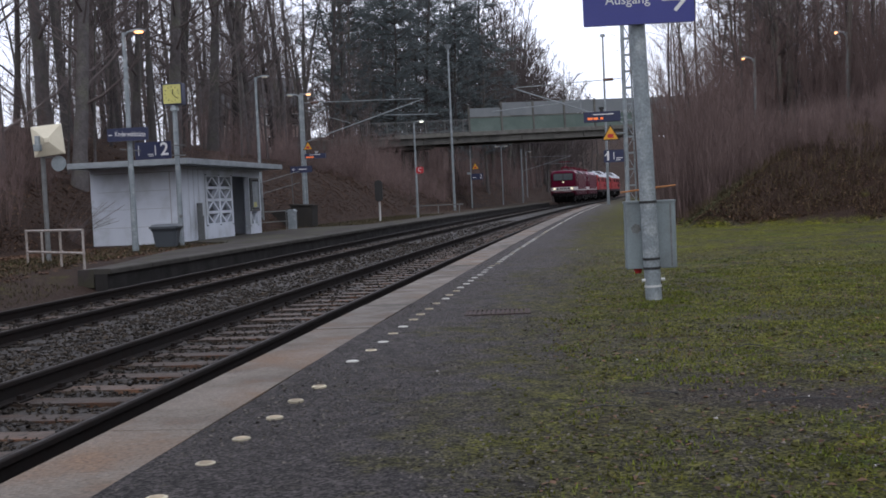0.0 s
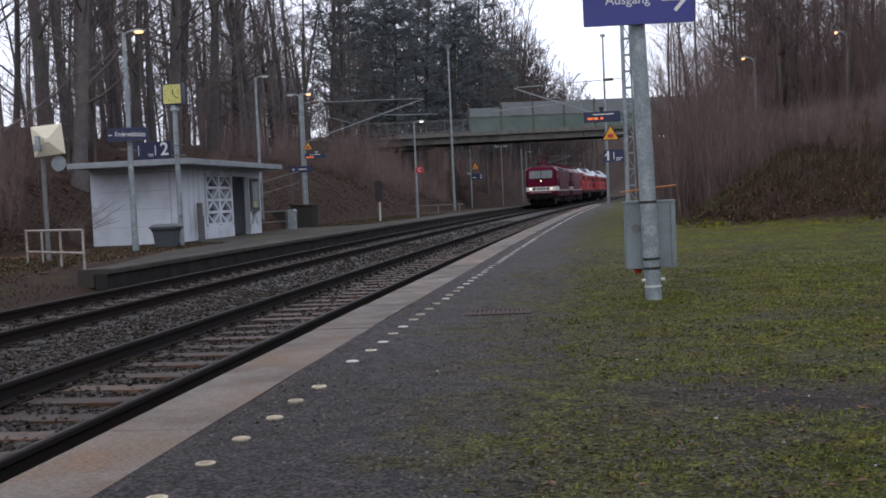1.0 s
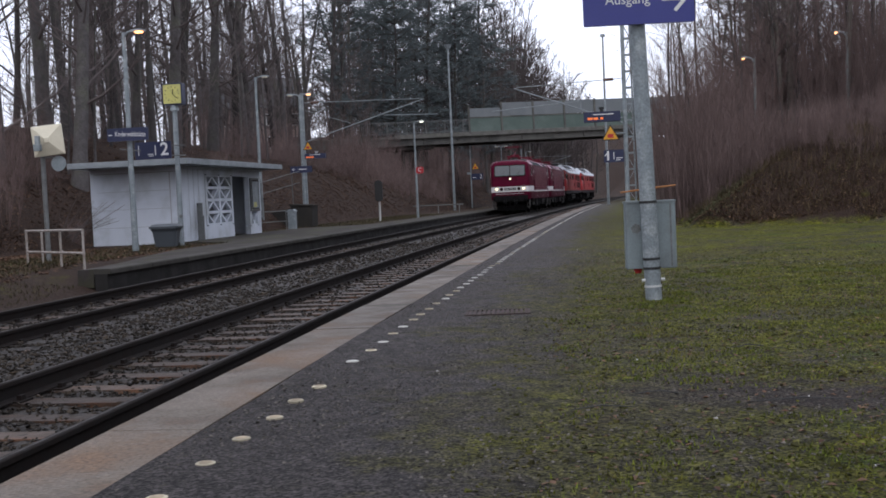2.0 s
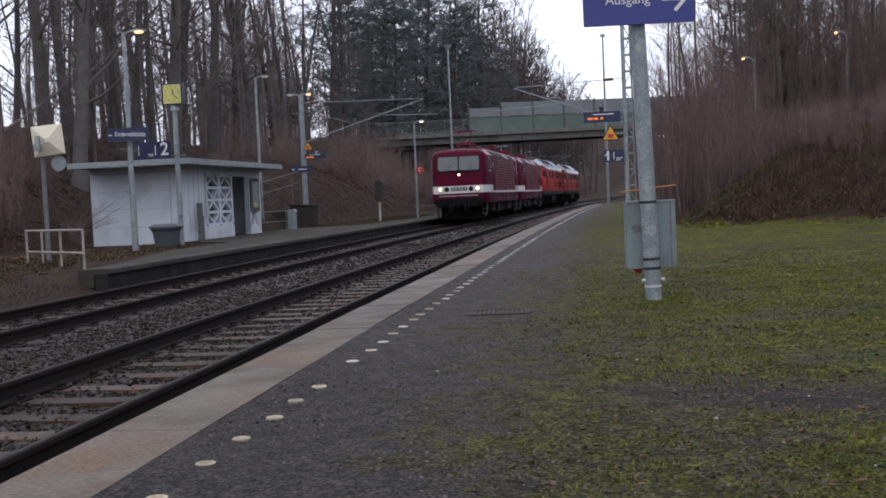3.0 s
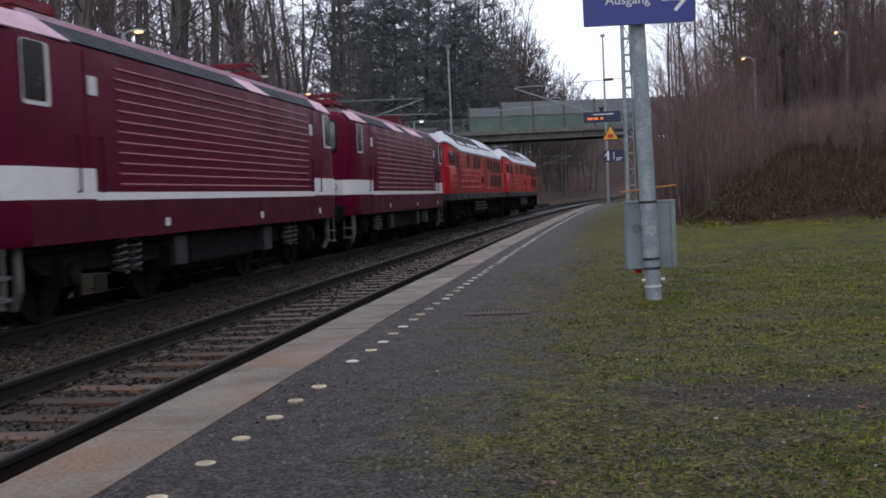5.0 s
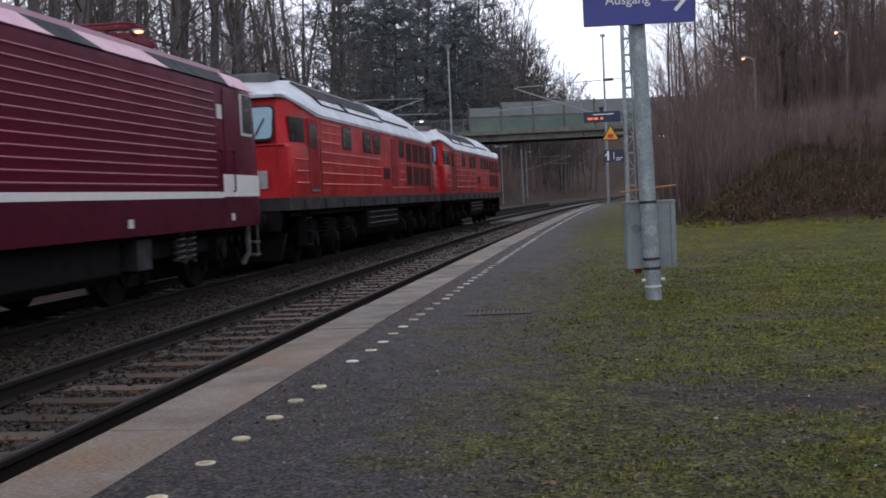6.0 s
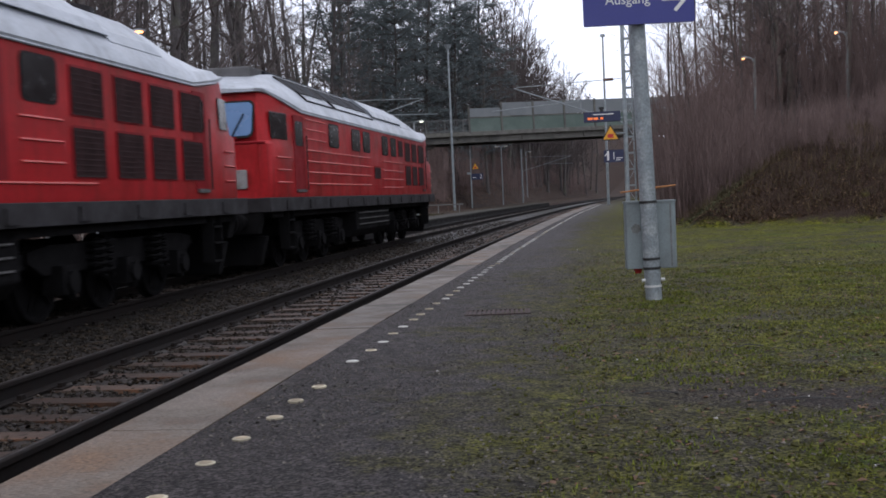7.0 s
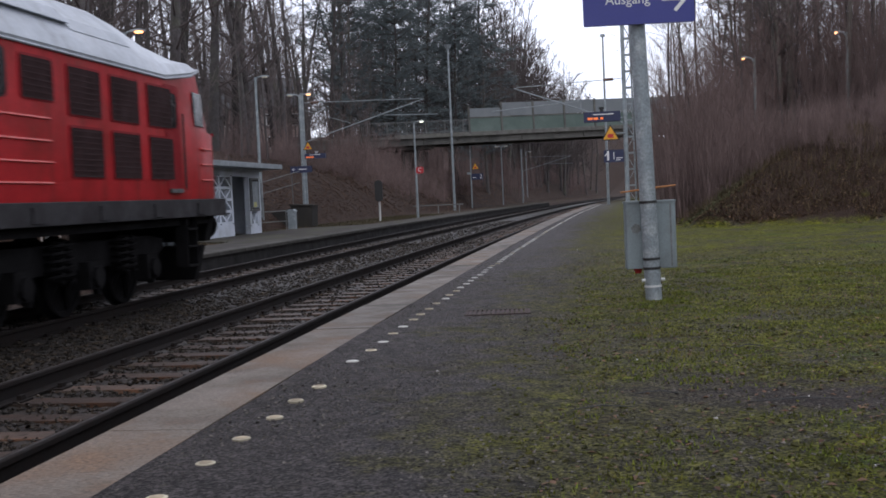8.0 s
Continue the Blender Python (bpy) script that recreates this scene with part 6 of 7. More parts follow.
for k in range(6):
    xx = -0.5 + 1.85 * k
    part("railing_post", Geo().box(xx, xx + 0.07, -0.28, -0.2, 7.1, 8.4), M_GALVDARK, bridge)
for zz in (8.36, 7.35):
    part("railing_bar", Geo().box(-2.0, 9.3, -0.27, -0.22, zz, zz + 0.06), M_GALVDARK, bridge)
for k in range(60):
    xx = -1.6 + k * 0.18
    part("railing_bar", Geo().box(xx, xx + 0.025, -0.26, -0.235, 7.4, 8.36), M_GALVDARK, bridge)
for k in range(10):
    a = 9.4 + 3.3 * k
    part("screen_post", Geo().box(a - 0.08, a + 0.08, -0.33, -0.17, 7.1, 9.95 if 0 < k < 9 else 9.6), M_BRIDGE, bridge)
    if k < 9:
        part("screen_panel", Geo().box(a + 0.1, a + 3.2, -0.27, -0.21, 7.262, 8.5), M_GREENPANEL, bridge, "sage-green screen panel")
        part("screen_rail", Geo().box(a + 0.08, a + 3.22, -0.31, -0.19, 8.51, 8.6), M_BRIDGE, bridge)
        part("upper_panel", Geo().box(a + 0.1, a + 3.2, -0.25, -0.23, 8.61, 9.85 if k else 9.4), M_MESHPANEL, bridge, "grey upper screen panel")
for xx in (3.2, 4.6):
    part("pier", Geo().box(xx, xx + 0.75, 1.2, 2.2, -0.4, 6.26), M_PIER, bridge, "dark concrete pier", bevel=0.03, m=RISE.inverted())
part("pier_cap", Geo().box(2.6, 6.0, 0.4, 6.4, 5.85, 6.2), M_PIER, bridge, bevel=0.03, m=RISE.inverted())
part("abutment", Geo().box(-7.5, -3.6, 0.2, 6.8, 0.5, 6.25), M_PIER, bridge, "concrete abutment in the bank")
part("abutment", Geo().box(36, 40, 0.2, 6.8, -0.3, 6.25), M_PIER, bridge, "concrete abutment in the bank")
barrier = thing("small_barrier", facing(-0.2, 78.0, 0.3), "low grey barrier on the grass below the bridge", "barrier")
part("bar", Geo().box(-1.8, 1.8, 0, 0.06, 0.5, 0.57), M_GALVDARK, barrier)
for xx in (-1.5, 0, 1.5):
    part("post", Geo().box(xx - 0.03, xx + 0.03, 0, 0.06, -0.3, 0.53), M_GALVDARK, barrier)


# ---- houses glimpsed between the trees, street lamps on the banks ----
def house(x, y, rz, w, d, h, label):
    z = ground_at(x, y) - 0.6
    hs = thing("house", pose(x, y, z, 0, 0, rz), label, "house", "houses behind the wood")
    part("wall", Geo().box(-w / 2, w / 2, -d / 2, d / 2, 0, h), M_HOUSEWALL, hs, "pale rendered walls")
    part("roof", Geo().prism([(-d / 2 - 0.5, h - 0.1), (d / 2 + 0.5, h - 0.1), (0, h + d * 0.42)], -w / 2 - 0.4, w / 2 + 0.4, "x"), M_HOUSEROOF, hs, "dark slate roof")
    for fz in (1.4, 4.0):
        for k in range(4):
            xx = -w / 2 + w * (k + 0.5) / 4
            win = part("window", Geo().box(xx - 0.55, xx + 0.55, -d / 2 - 0.06, -d / 2 + 0.04, fz, fz + 1.4), M_WHITE, hs, "white framed window")
            part("pane", Geo().box(xx - 0.45, xx + 0.45, -d / 2 - 0.075, -d / 2 - 0.062, fz + 0.1, fz + 1.3), M_DARKGLASS, win)
    part("chimney", Geo().box(w * 0.2, w * 0.2 + 0.7, -0.35, 0.35, h + 1, h + d * 0.42 + 1.0), M_INSUL, hs)


house(-22, 132, 20, 11, 9, 6.2, "pale house with a slate roof behind the wood")


def street_lamp(x, y, z_top, label):
    z = ground_at(x, y)
    sl_ = thing("street_lamp", pose(x, y, z), label, "street lamp", "street lamps on the bank")
    hh = z_top - z
    part("pole", Geo().tube([(0, 0, -0.3), (0, 0, hh)], [0.07, 0.045], 8), M_GALVDARK, sl_)
    lamp_head(sl_, 0, 0, hh, -1, -0.3, M_GLOW, 0.2)


street_lamp(13.3, 36, 6.1, "street lamp with an orange glow behind the brush")
street_lamp(10.3, 36, 5.4, "street lamp with an orange glow above the bank")


# ---- trees and brush ----
class Limbs:
    """Tapered three-sided limbs, gathered as arrays."""
    def __init__(self):
        self.v, self.f = [], []

    def limb(self, pts, r0, r1, n=3):
        base = len(self.v)
        k = len(pts)
        d = (pts[-1] - pts[0])
        side = d.orthogonal().normalized()
        up = d.normalized().cross(side)
        for i, p in enumerate(pts):
            r = r0 + (r1 - r0) * i / (k - 1)
            for j in range(n):
                a = 2 * math.pi * j / n
                self.v.append(p + (side * math.cos(a) + up * math.sin(a)) * r)
        for i in range(k - 1):
            for j in range(n):
                a, b = base + i * n + j, base + i * n + (j + 1) % n
                self.f.append((a, b, b + n))
                self.f.append((a, b + n, a + n))

    def spike(self, p, d, r):
        base = len(self.v)
        side = d.orthogonal().normalized() * r
        up = d.normalized().cross(side)
        self.v += [p + side, p - side * 0.5 + up * 0.87, p - side * 0.5 - up * 0.87, p + d]
        self.f += [(base, base + 1, base + 3), (base + 1, base + 2, base + 3), (base + 2, base, base + 3)]

    def mesh(self, name, material):
        return raw_mesh(name, np.array([tuple(p) for p in self.v]), np.array(self.f), material)


def heading(rnd, elev):
    a = rnd.uniform(0, 2 * math.pi)
    return Vector((math.cos(a) * math.cos(elev), math.sin(a) * math.cos(elev), math.sin(elev)))


def bent(rnd, p, d, length, steps, lift, wander):
    pts, d = [p.copy()], d.copy()
    for _ in range(steps):
        d = (d + Vector((rnd.uniform(-wander, wander), rnd.uniform(-wander, wander), rnd.uniform(-wander, wander) + lift))).normalized()
        pts.append(pts[-1] + d * (length / steps))
    return pts


def bare_tree(seed, height, r, first, limbs, reach, subs, twigs, fine=0.008):
    rnd = random.Random(seed)
    trunk, crown = Limbs(), Limbs()
    tp = bent(rnd, Vector((0, 0, -0.5)), Vector((rnd.uniform(-0.06, 0.06), rnd.uniform(-0.06, 0.06), 1)).normalized(), height, 10, 0.02, 0.045)
    trunk.limb(tp[:2], r * 1.35, r * 1.0, 8)
    trunk.limb(tp[1:], r, r * 0.12, 8)
    for k in range(limbs):
        f = first + (0.97 - first) * (k + rnd.random()) / limbs
        i = min(int(f * 10), 9)
        p = tp[i].lerp(tp[i + 1], f * 10 - i)
        rr = r * (1 - f * 0.85) * rnd.uniform(0.22, 0.42)
        ln = reach * rnd.uniform(0.55, 1.1) * (1.15 - 0.7 * f)
        lp = bent(rnd, p, heading(rnd, rnd.uniform(0.15, 0.85)), ln, 4, 0.09, 0.16)
        crown.limb(lp, rr, rr * 0.3, 4)
        for _ in range(subs):
            g = rnd.uniform(0.2, 1.0)
            j = min(int(g * 4), 3)
            q = lp[j].lerp(lp[j + 1], g * 4 - j)
            d = ((lp[j + 1] - lp[j]).normalized() + heading(rnd, rnd.uniform(-0.4, 1.0)) * 0.9).normalized()
            sp = bent(rnd, q, d, ln * rnd.uniform(0.25, 0.5), 3, 0.05, 0.2)
            crown.limb(sp, max(rr * 0.32, fine * 1.5), fine, 3)
            for _ in range(twigs):
                h = rnd.uniform(0.15, 1.0)
                j2 = min(int(h * 3), 2)
                w = sp[j2].lerp(sp[j2 + 1], h * 3 - j2)
                crown.spike(w, ((sp[j2 + 1] - sp[j2]).normalized() + heading(rnd, rnd.uniform(-0.6, 1.1)) * 0.9).normalized() * ln * rnd.uniform(0.12, 0.3), fine)
    return trunk, crown


def brush(seed, height, stems, spread, side, twigs, thick=1.0):
    rnd = random.Random(seed)
    g, t = Limbs(), Limbs()
    for _ in range(stems):
        a, rad = rnd.uniform(0, 2 * math.pi), spread * math.sqrt(rnd.random())
        p = Vector((math.cos(a) * rad, math.sin(a) * rad, -0.4))
        h = height * rnd.uniform(0.5, 1.08)
        d = Vector((math.cos(a) * 0.12 * rad / spread + rnd.uniform(-0.1, 0.1), math.sin(a) * 0.12 * rad / spread + rnd.uniform(-0.1, 0.1), 1)).normalized()
        sp = bent(rnd, p, d, h, 4, 0.03, 0.1)
        r = rnd.uniform(0.007, 0.02) * height / 5 * thick
        g.limb(sp, r, 0.004, 3)
        for _ in range(side):
            f = rnd.uniform(0.15, 1.0)
            j = min(int(f * 4), 3)
            q = sp[j].lerp(sp[j + 1], f * 4 - j)
            d = ((sp[j + 1] - sp[j]).normalized() + heading(rnd, rnd.uniform(0.0, 1.0)) * 0.75).normalized() * h * rnd.uniform(0.1, 0.26)
            t.spike(q, d, 0.006 * thick)
            for _ in range(twigs):
                t.spike(q + d * rnd.uniform(0.1, 0.9), (d.normalized() + heading(rnd, rnd.uniform(-0.2, 1.1)) * 0.8).normalized() * rnd.uniform(0.25, 0.75), 0.0045 * thick)
    return g, t


def pine(seed, height, r, first):
    """A broad-crowned pine: bare lower trunk, spreading limbs, needles in flat tufts."""
    rnd = random.Random(seed)
    trunk, needles = Limbs(), Limbs()
    tp = bent(rnd, Vector((0, 0, -0.5)), Vector((0, 0, 1)), height, 10, 0.02, 0.04)
    trunk.limb(tp, r, r * 0.2, 7)
    levels = int(height * (1 - first) / 0.8)
    for k in range(levels):
        f = first + (0.99 - first) * (k + rnd.uniform(-0.3, 0.3)) / levels
        f = min(max(f, 0.05), 0.985)
        i = min(int(f * 10), 9)
        p = tp[i].lerp(tp[i + 1], f * 10 - i)
        u = (f - first) / (1 - first)
        ln = (1.3 + 3.6 * math.sin(math.pi * min(max(0.15 + 0.8 * u, 0), 1)) ** 0.8) * rnd.uniform(0.7, 1.15)
        for _ in range(rnd.randint(3, 5)):
            lp = bent(rnd, p, heading(rnd, rnd.uniform(-0.1, 0.45)), ln * rnd.uniform(0.55, 1.15), 3, 0.03, 0.16)
            trunk.limb(lp, 0.05, 0.014, 3)
            for _ in range(11):
                g = rnd.uniform(0.2, 1.05)
                j = min(int(g * 3), 2)
                spread = 0.2 + 0.4 * g
                q = lp[j].lerp(lp[j + 1], g * 3 - j) + Vector((rnd.uniform(-spread, spread), rnd.uniform(-spread, spread), rnd.uniform(-0.12, 0.25)))
                for _ in range(5):
                    needles.spike(q + heading(rnd, rnd.uniform(-0.5, 0.5)) * rnd.uniform(0, 0.2), heading(rnd, rnd.uniform(-0.5, 0.9)) * rnd.uniform(0.3, 0.65), 0.034)
    return trunk, needles


def kind_of_tree(name, label, trunk, crown, bark, leafmat, crown_label, group):
    t = thing(name, pose(0, -400, -50), label, "tree", group)
    part("trunk", trunk.mesh("trunk", bark), bark, t)
    part("crown", crown.mesh("crown", leafmat), leafmat, t, crown_label)
    return t


def sow(model, places, rnd, lo=0.85, hi=1.15):
    """Stand copies of a model on the land."""
    for k, (x, y) in enumerate(places):
        sc = rnd.uniform(lo, hi)
        m = pose(x, y, ground_at(x, y) - 0.05, rnd.uniform(-2.5, 2.5), rnd.uniform(-2.5, 2.5), rnd.uniform(0, 360))
        o = copy_thing(model, m)
        o.scale = (sc, sc, sc * rnd.uniform(0.9, 1.1))


def drop_model(model):
    for o in (*model.children_recursive, model):
        bpy.data.objects.remove(o)


rnd = random.Random(7)
WOOD = "trees of the wood"
models = [kind_of_tree("bare_tree", "bare dark-barked tree on the wooded bank", *bare_tree(20 + k, h, r, fi, li, re, 5, 5), M_BARK, M_TWIG, "leafless crown of fine twigs", WOOD)
          for k, (h, r, fi, li, re) in enumerate(((19, 0.23, 0.14, 28, 5.0), (22, 0.3, 0.18, 28, 5.6), (17, 0.17, 0.1, 26, 4.2), (20, 0.2, 0.2, 26, 4.6), (24, 0.34, 0.2, 28, 6.0)))]
plain = [kind_of_tree("bare_tree", "bare tree standing deeper in the wood", *bare_tree(30 + k, h, r, fi, li, re, 5, 4), M_BARK, M_TWIG, "leafless crown of fine twigs", WOOD)
         for k, (h, r, fi, li, re) in enumerate(((19, 0.2, 0.1, 16, 5.5), (22, 0.24, 0.14, 17, 6.0), (16, 0.16, 0.08, 16, 4.8)))]
pale = kind_of_tree("bare_tree", "slender pale-barked leafless tree on the bank", *bare_tree(41, 15, 0.09, 0.12, 24, 2.6, 5, 4), M_PALEBARK, M_TWIG, "leafless crown of fine twigs", WOOD)


misty = [kind_of_tree("bare_tree", "bare tree of the far wood", *bare_tree(50 + k, h, r, fi, li, re, 5, 5, 0.026), M_BARK, M_TWIG, "leafless crown", WOOD)
         for k, (h, r, fi, li, re) in enumerate(((20, 0.2, 0.1, 20, 6.0), (23, 0.24, 0.12, 20, 6.5)))]
sapling_model = kind_of_tree("bare_tree", "thin leafless sapling under the taller trees", *bare_tree(47, 10, 0.06, 0.1, 22, 2.6, 5, 4), M_BARK, M_TWIG, "leafless crown of fine twigs", WOOD)


def far_wood(name, label, sets, category="wood"):
    """Trees too far off or too many to tell apart: one joined mesh for bark, one for twigs."""
    for child in (0, 1):
        vs, fs, base = [], [], 0
        mt = None
        for model, m in sets:
            me = model.children[child].data
            mt = me.materials[0]
            co = np.empty(len(me.vertices) * 3, np.float32)
            me.vertices.foreach_get("co", co)
            idx = np.empty(len(me.polygons) * 3, np.int32)
            me.loops.foreach_get("vertex_index", idx)
            mm = np.array(m)
            vs.append(co.reshape(-1, 3) @ mm[:3, :3].T + mm[:3, 3])
            fs.append(idx.reshape(-1, 3) + base)
            base += len(me.vertices)
        ob = new(name, raw_mesh(name, np.concatenate(vs), np.concatenate(fs), mt))
        tagged(ob, label[child], category, kind="stuff")


def stand(x, y, lo, hi):
    sc = rnd.uniform(lo, hi)
    return Matrix.Translation((x, y, ground_at(x, y) - 0.05)) @ pose(0, 0, 0, rnd.uniform(-2, 2), rnd.uniform(-2, 2), rnd.uniform(0, 360)) @ Matrix.Diagonal((sc, sc, sc, 1))


# trees that stand out at the front of the wood: along the line, across it, which
for s_, l_, k in ((21, -17, 1), (25, -15.5, 2), (27, -19, 4), (31, -20, 1), (32.5, -16.6, 3), (35, -19, 4), (38, -15, 2), (40, -18, 1), (44, -16.5, 4), (47, -20, 3), (51, -17, 1), (55, -21, 4), (60, -18, 0), (66, -20, 1), (50, -25, 1), (58, -27, 4), (27.5, -13.6, 1), (33.5, -14, 3)):
    p = spot(s_, l_)
    sow(models[k], [(p.x, p.y)], rnd, 0.95, 1.15)


def by_house(p):
    return (p.x + 22) ** 2 + (p.y - 132) ** 2 < 90


for _ in range(22):
    p = spot(rnd.uniform(48, 110), -rnd.uniform(18, 38))
    if not by_house(p):
        sow(rnd.choice(models), [(p.x, p.y)], rnd)
for _ in range(34):
    p = spot(rnd.uniform(58, 150), -rnd.uniform(22, 55))
    if not by_house(p):
        sow(rnd.choice(plain), [(p.x, p.y)], rnd)
for _ in range(16):
    p = spot(rnd.uniform(62, 104), -rnd.uniform(20, 36))
    if not by_house(p):
        sow(rnd.choice(plain), [(p.x, p.y)], rnd, 0.9, 1.15)
for _ in range(58):
    p = spot(rnd.uniform(24, 85), -rnd.uniform(13.5, 28))
    sow(sapling_model, [(p.x, p.y)], rnd, 0.8, 1.3)
deep = []
for _ in range(26):
    p = spot(rnd.uniform(105, 200), -rnd.uniform(42, 80))
    if not by_house(p):
        deep.append((rnd.choice(misty), stand(p.x, p.y, 0.85, 1.15)))
for _ in range(8):
    p = spot(rnd.uniform(38, 90), -rnd.uniform(30, 58))
    deep.append((rnd.choice(misty), stand(p.x, p.y, 0.75, 1.05)))
far_wood("deep_wood", ("dark trunks and limbs of the wood up the hill", "fine twigs of the wood up the hill"), deep)
deep = []
for _ in range(44):
    p = spot(rnd.uniform(112, 190), -rnd.uniform(17, 45))
    deep.append((rnd.choice(misty), stand(p.x, p.y, 0.85, 1.1)))
for _ in range(60):
    p = spot(rnd.uniform(165, 245), -rnd.uniform(15, 32))
    deep.append((rnd.choice(misty), stand(p.x, p.y, 0.8, 1.05)))
for _ in range(40):
    s_ = rnd.uniform(125, 205)
    p = spot(s_, -rnd.uniform(11.5, 24))
    deep.append((rnd.choice(misty), stand(p.x, p.y, 1.05, 1.35)))
for _ in range(34):
    p = spot(rnd.uniform(150, 235), -rnd.uniform(7.8, 15))
    deep.append((rnd.choice(misty), stand(p.x, p.y, 0.8, 1.05)))
for _ in range(30):
    p = spot(rnd.uniform(238, 330), rnd.uniform(-45, 75))
    deep.append((rnd.choice(misty), stand(p.x, p.y, 0.5, 0.7)))
for _ in range(40):
    p = spot(rnd.uniform(130, 250), rnd.uniform(11, 50))
    deep.append((rnd.choice(plain), stand(p.x, p.y, 0.5, 0.75)))
far_wood("far_wood", ("grey trunks of the bare wood beyond the bridge", "fine grey twigs of the bare wood beyond the bridge"), deep)
# trees out of view, added to cut the light from behind the camera
deep = []
for _ in range(28):
    p = spot(rnd.uniform(-75, 22), rnd.choice((-1, 1)) * rnd.uniform(17, 50))
    if p.y < 22 and not (p.y > 3 and abs(p.x) < 0.5 * p.y + 3):
        deep.append((rnd.choice(plain), stand(p.x, p.y, 0.85, 1.1)))
for _ in range(14):
    p = spot(rnd.uniform(-140, -60), rnd.choice((-1, 1)) * rnd.uniform(8, 45))
    deep.append((rnd.choice(plain), stand(p.x, p.y, 0.85, 1.1)))
far_wood("wood_behind", ("unseen trunks added round the camera to cut sky light", "unseen twigs added round the camera to cut sky light"), deep)
# right bank: slender trees behind the brush
thicket = [kind_of_tree("bare_tree", "slim brown leafless tree crowding the bank", *bare_tree(70 + k, h, 0.055, 0.14, 30, 2.0, 4, 4, 0.0055), M_BARK, M_BRUSH, "dense crown of fine brown twigs", WOOD) for k, h in enumerate((11, 13))]
for _ in range(34):
    y = rnd.uniform(35, 52)
    x = y * (0.2 + 0.14 * rnd.random() ** 0.8) + 0.4
    sow(rnd.choice(thicket), [(x, y)], rnd, 0.8, 1.15)
for _ in range(16):
    y = rnd.uniform(36, 52)
    sow(rnd.choice(thicket), [(y * rnd.uniform(0.33, 0.42), y)], rnd, 0.7, 1.0)
for _ in range(32):
    y = rnd.uniform(36, 64)
    x = y * rnd.uniform(0.275, 0.46)
    sow(pale, [(x, y)], rnd, 0.85, 1.2)
for _ in range(24):
    p = spot(rnd.uniform(48, 135), rnd.uniform(13, 34))
    sow(rnd.choice((pale, models[2], plain[2])), [(p.x, p.y)], rnd, 0.55, 0.85)

PINES = "evergreens behind the wood"
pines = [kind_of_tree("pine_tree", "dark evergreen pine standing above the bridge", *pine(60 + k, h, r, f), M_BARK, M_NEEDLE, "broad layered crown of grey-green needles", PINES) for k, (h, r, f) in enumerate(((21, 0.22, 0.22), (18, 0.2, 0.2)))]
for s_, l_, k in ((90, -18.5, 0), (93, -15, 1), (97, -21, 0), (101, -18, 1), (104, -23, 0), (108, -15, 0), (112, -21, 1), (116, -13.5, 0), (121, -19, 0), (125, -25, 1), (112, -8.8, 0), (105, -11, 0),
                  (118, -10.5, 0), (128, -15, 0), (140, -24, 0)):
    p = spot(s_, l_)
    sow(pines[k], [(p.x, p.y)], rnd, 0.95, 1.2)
for x, y in ((19.0, 66.0), (23.5, 80.0)):
    sow(pines[1], [(x, y)], rnd, 0.8, 0.95)

BRUSH = "shrubs on the banks"


def kind_of_shrub(label, geo, material):
    t = thing("shrub", pose(0, -400, -50), label, "shrub", BRUSH)
    part("stem", geo[0].mesh("stem", material), material, t, "upright leafless stems")
    part("crown", geo[1].mesh("crown", material), material, t, "fine leafless twigs")
    return t


shrubs = [kind_of_shrub("tall reddish-brown leafless shrub on the bank", brush(80 + k, h, n, sp, 11, 4), M_BRUSH) for k, (h, n, sp) in enumerate(((5.5, 26, 1.4), (7.0, 26, 1.6), (4.2, 26, 1.3)))]
low = [kind_of_shrub("low brown leafless brush on the bank", brush(90 + k, h, n, sp, 7, 3), M_BRUSH) for k, (h, n, sp) in enumerate(((2.2, 24, 1.0), (1.5, 22, 0.9)))]
for _ in range(58):
    y = rnd.uniform(33.5, 50)
    x = 7.4 + (y - 32) * 0.17 + rnd.uniform(0.0, 1.0) ** 1.3 * 11
    sow(rnd.choice(shrubs), [(x, y)], rnd, 0.6, 1.02)
for _ in range(12):
    y = rnd.uniform(31.2, 34.5)
    sow(rnd.choice(shrubs[2:] + low), [(7.2 + rnd.uniform(0, 1.3), y)], rnd, 0.8, 1.1)
for _ in range(46):
    s_ = rnd.uniform(22, 110)
    l_ = 10.4 - 3.2 * float(smooth(60, 150, s_)) + rnd.uniform(0.4, 6)
    p = spot(s_, l_)
    if p.y > 33:
        sow(rnd.choice(shrubs), [(p.x, p.y)], rnd, 0.55, 0.9)
for _ in range(34):
    x = rnd.uniform(7.4, 15)
    y = 29.6 - (x - 7) * 0.36 + rnd.uniform(1.6, 5.5)
    sow(rnd.choice(low), [(x, y)], rnd, 0.5, 0.9)
for _ in range(64):
    p = spot(rnd.uniform(36, 112), -rnd.uniform(9.5, 18))
    sow(rnd.choice(shrubs[:1] + shrubs[2:] + low), [(p.x, p.y)], rnd, 0.5, 0.85)
for _ in range(44):
    p = spot(rnd.uniform(8, 38), -rnd.uniform(8.5, 20))
    sow(rnd.choice(shrubs[2:] + low), [(p.x, p.y)], rnd, 0.5, 0.8)
for _ in range(26):
    p = spot(rnd.uniform(70, 96), -rnd.uniform(8.5, 15))
    sow(rnd.choice(shrubs[2:] + low), [(p.x, p.y)], rnd, 0.6, 1.0)
far_brush = []
for _ in range(62):
    p = spot(rnd.uniform(98, 225), -rnd.uniform(8.2, 17))
    far_brush.append((rnd.choice(shrubs[:1] + shrubs[2:]), stand(p.x, p.y, 0.65, 1.1)))
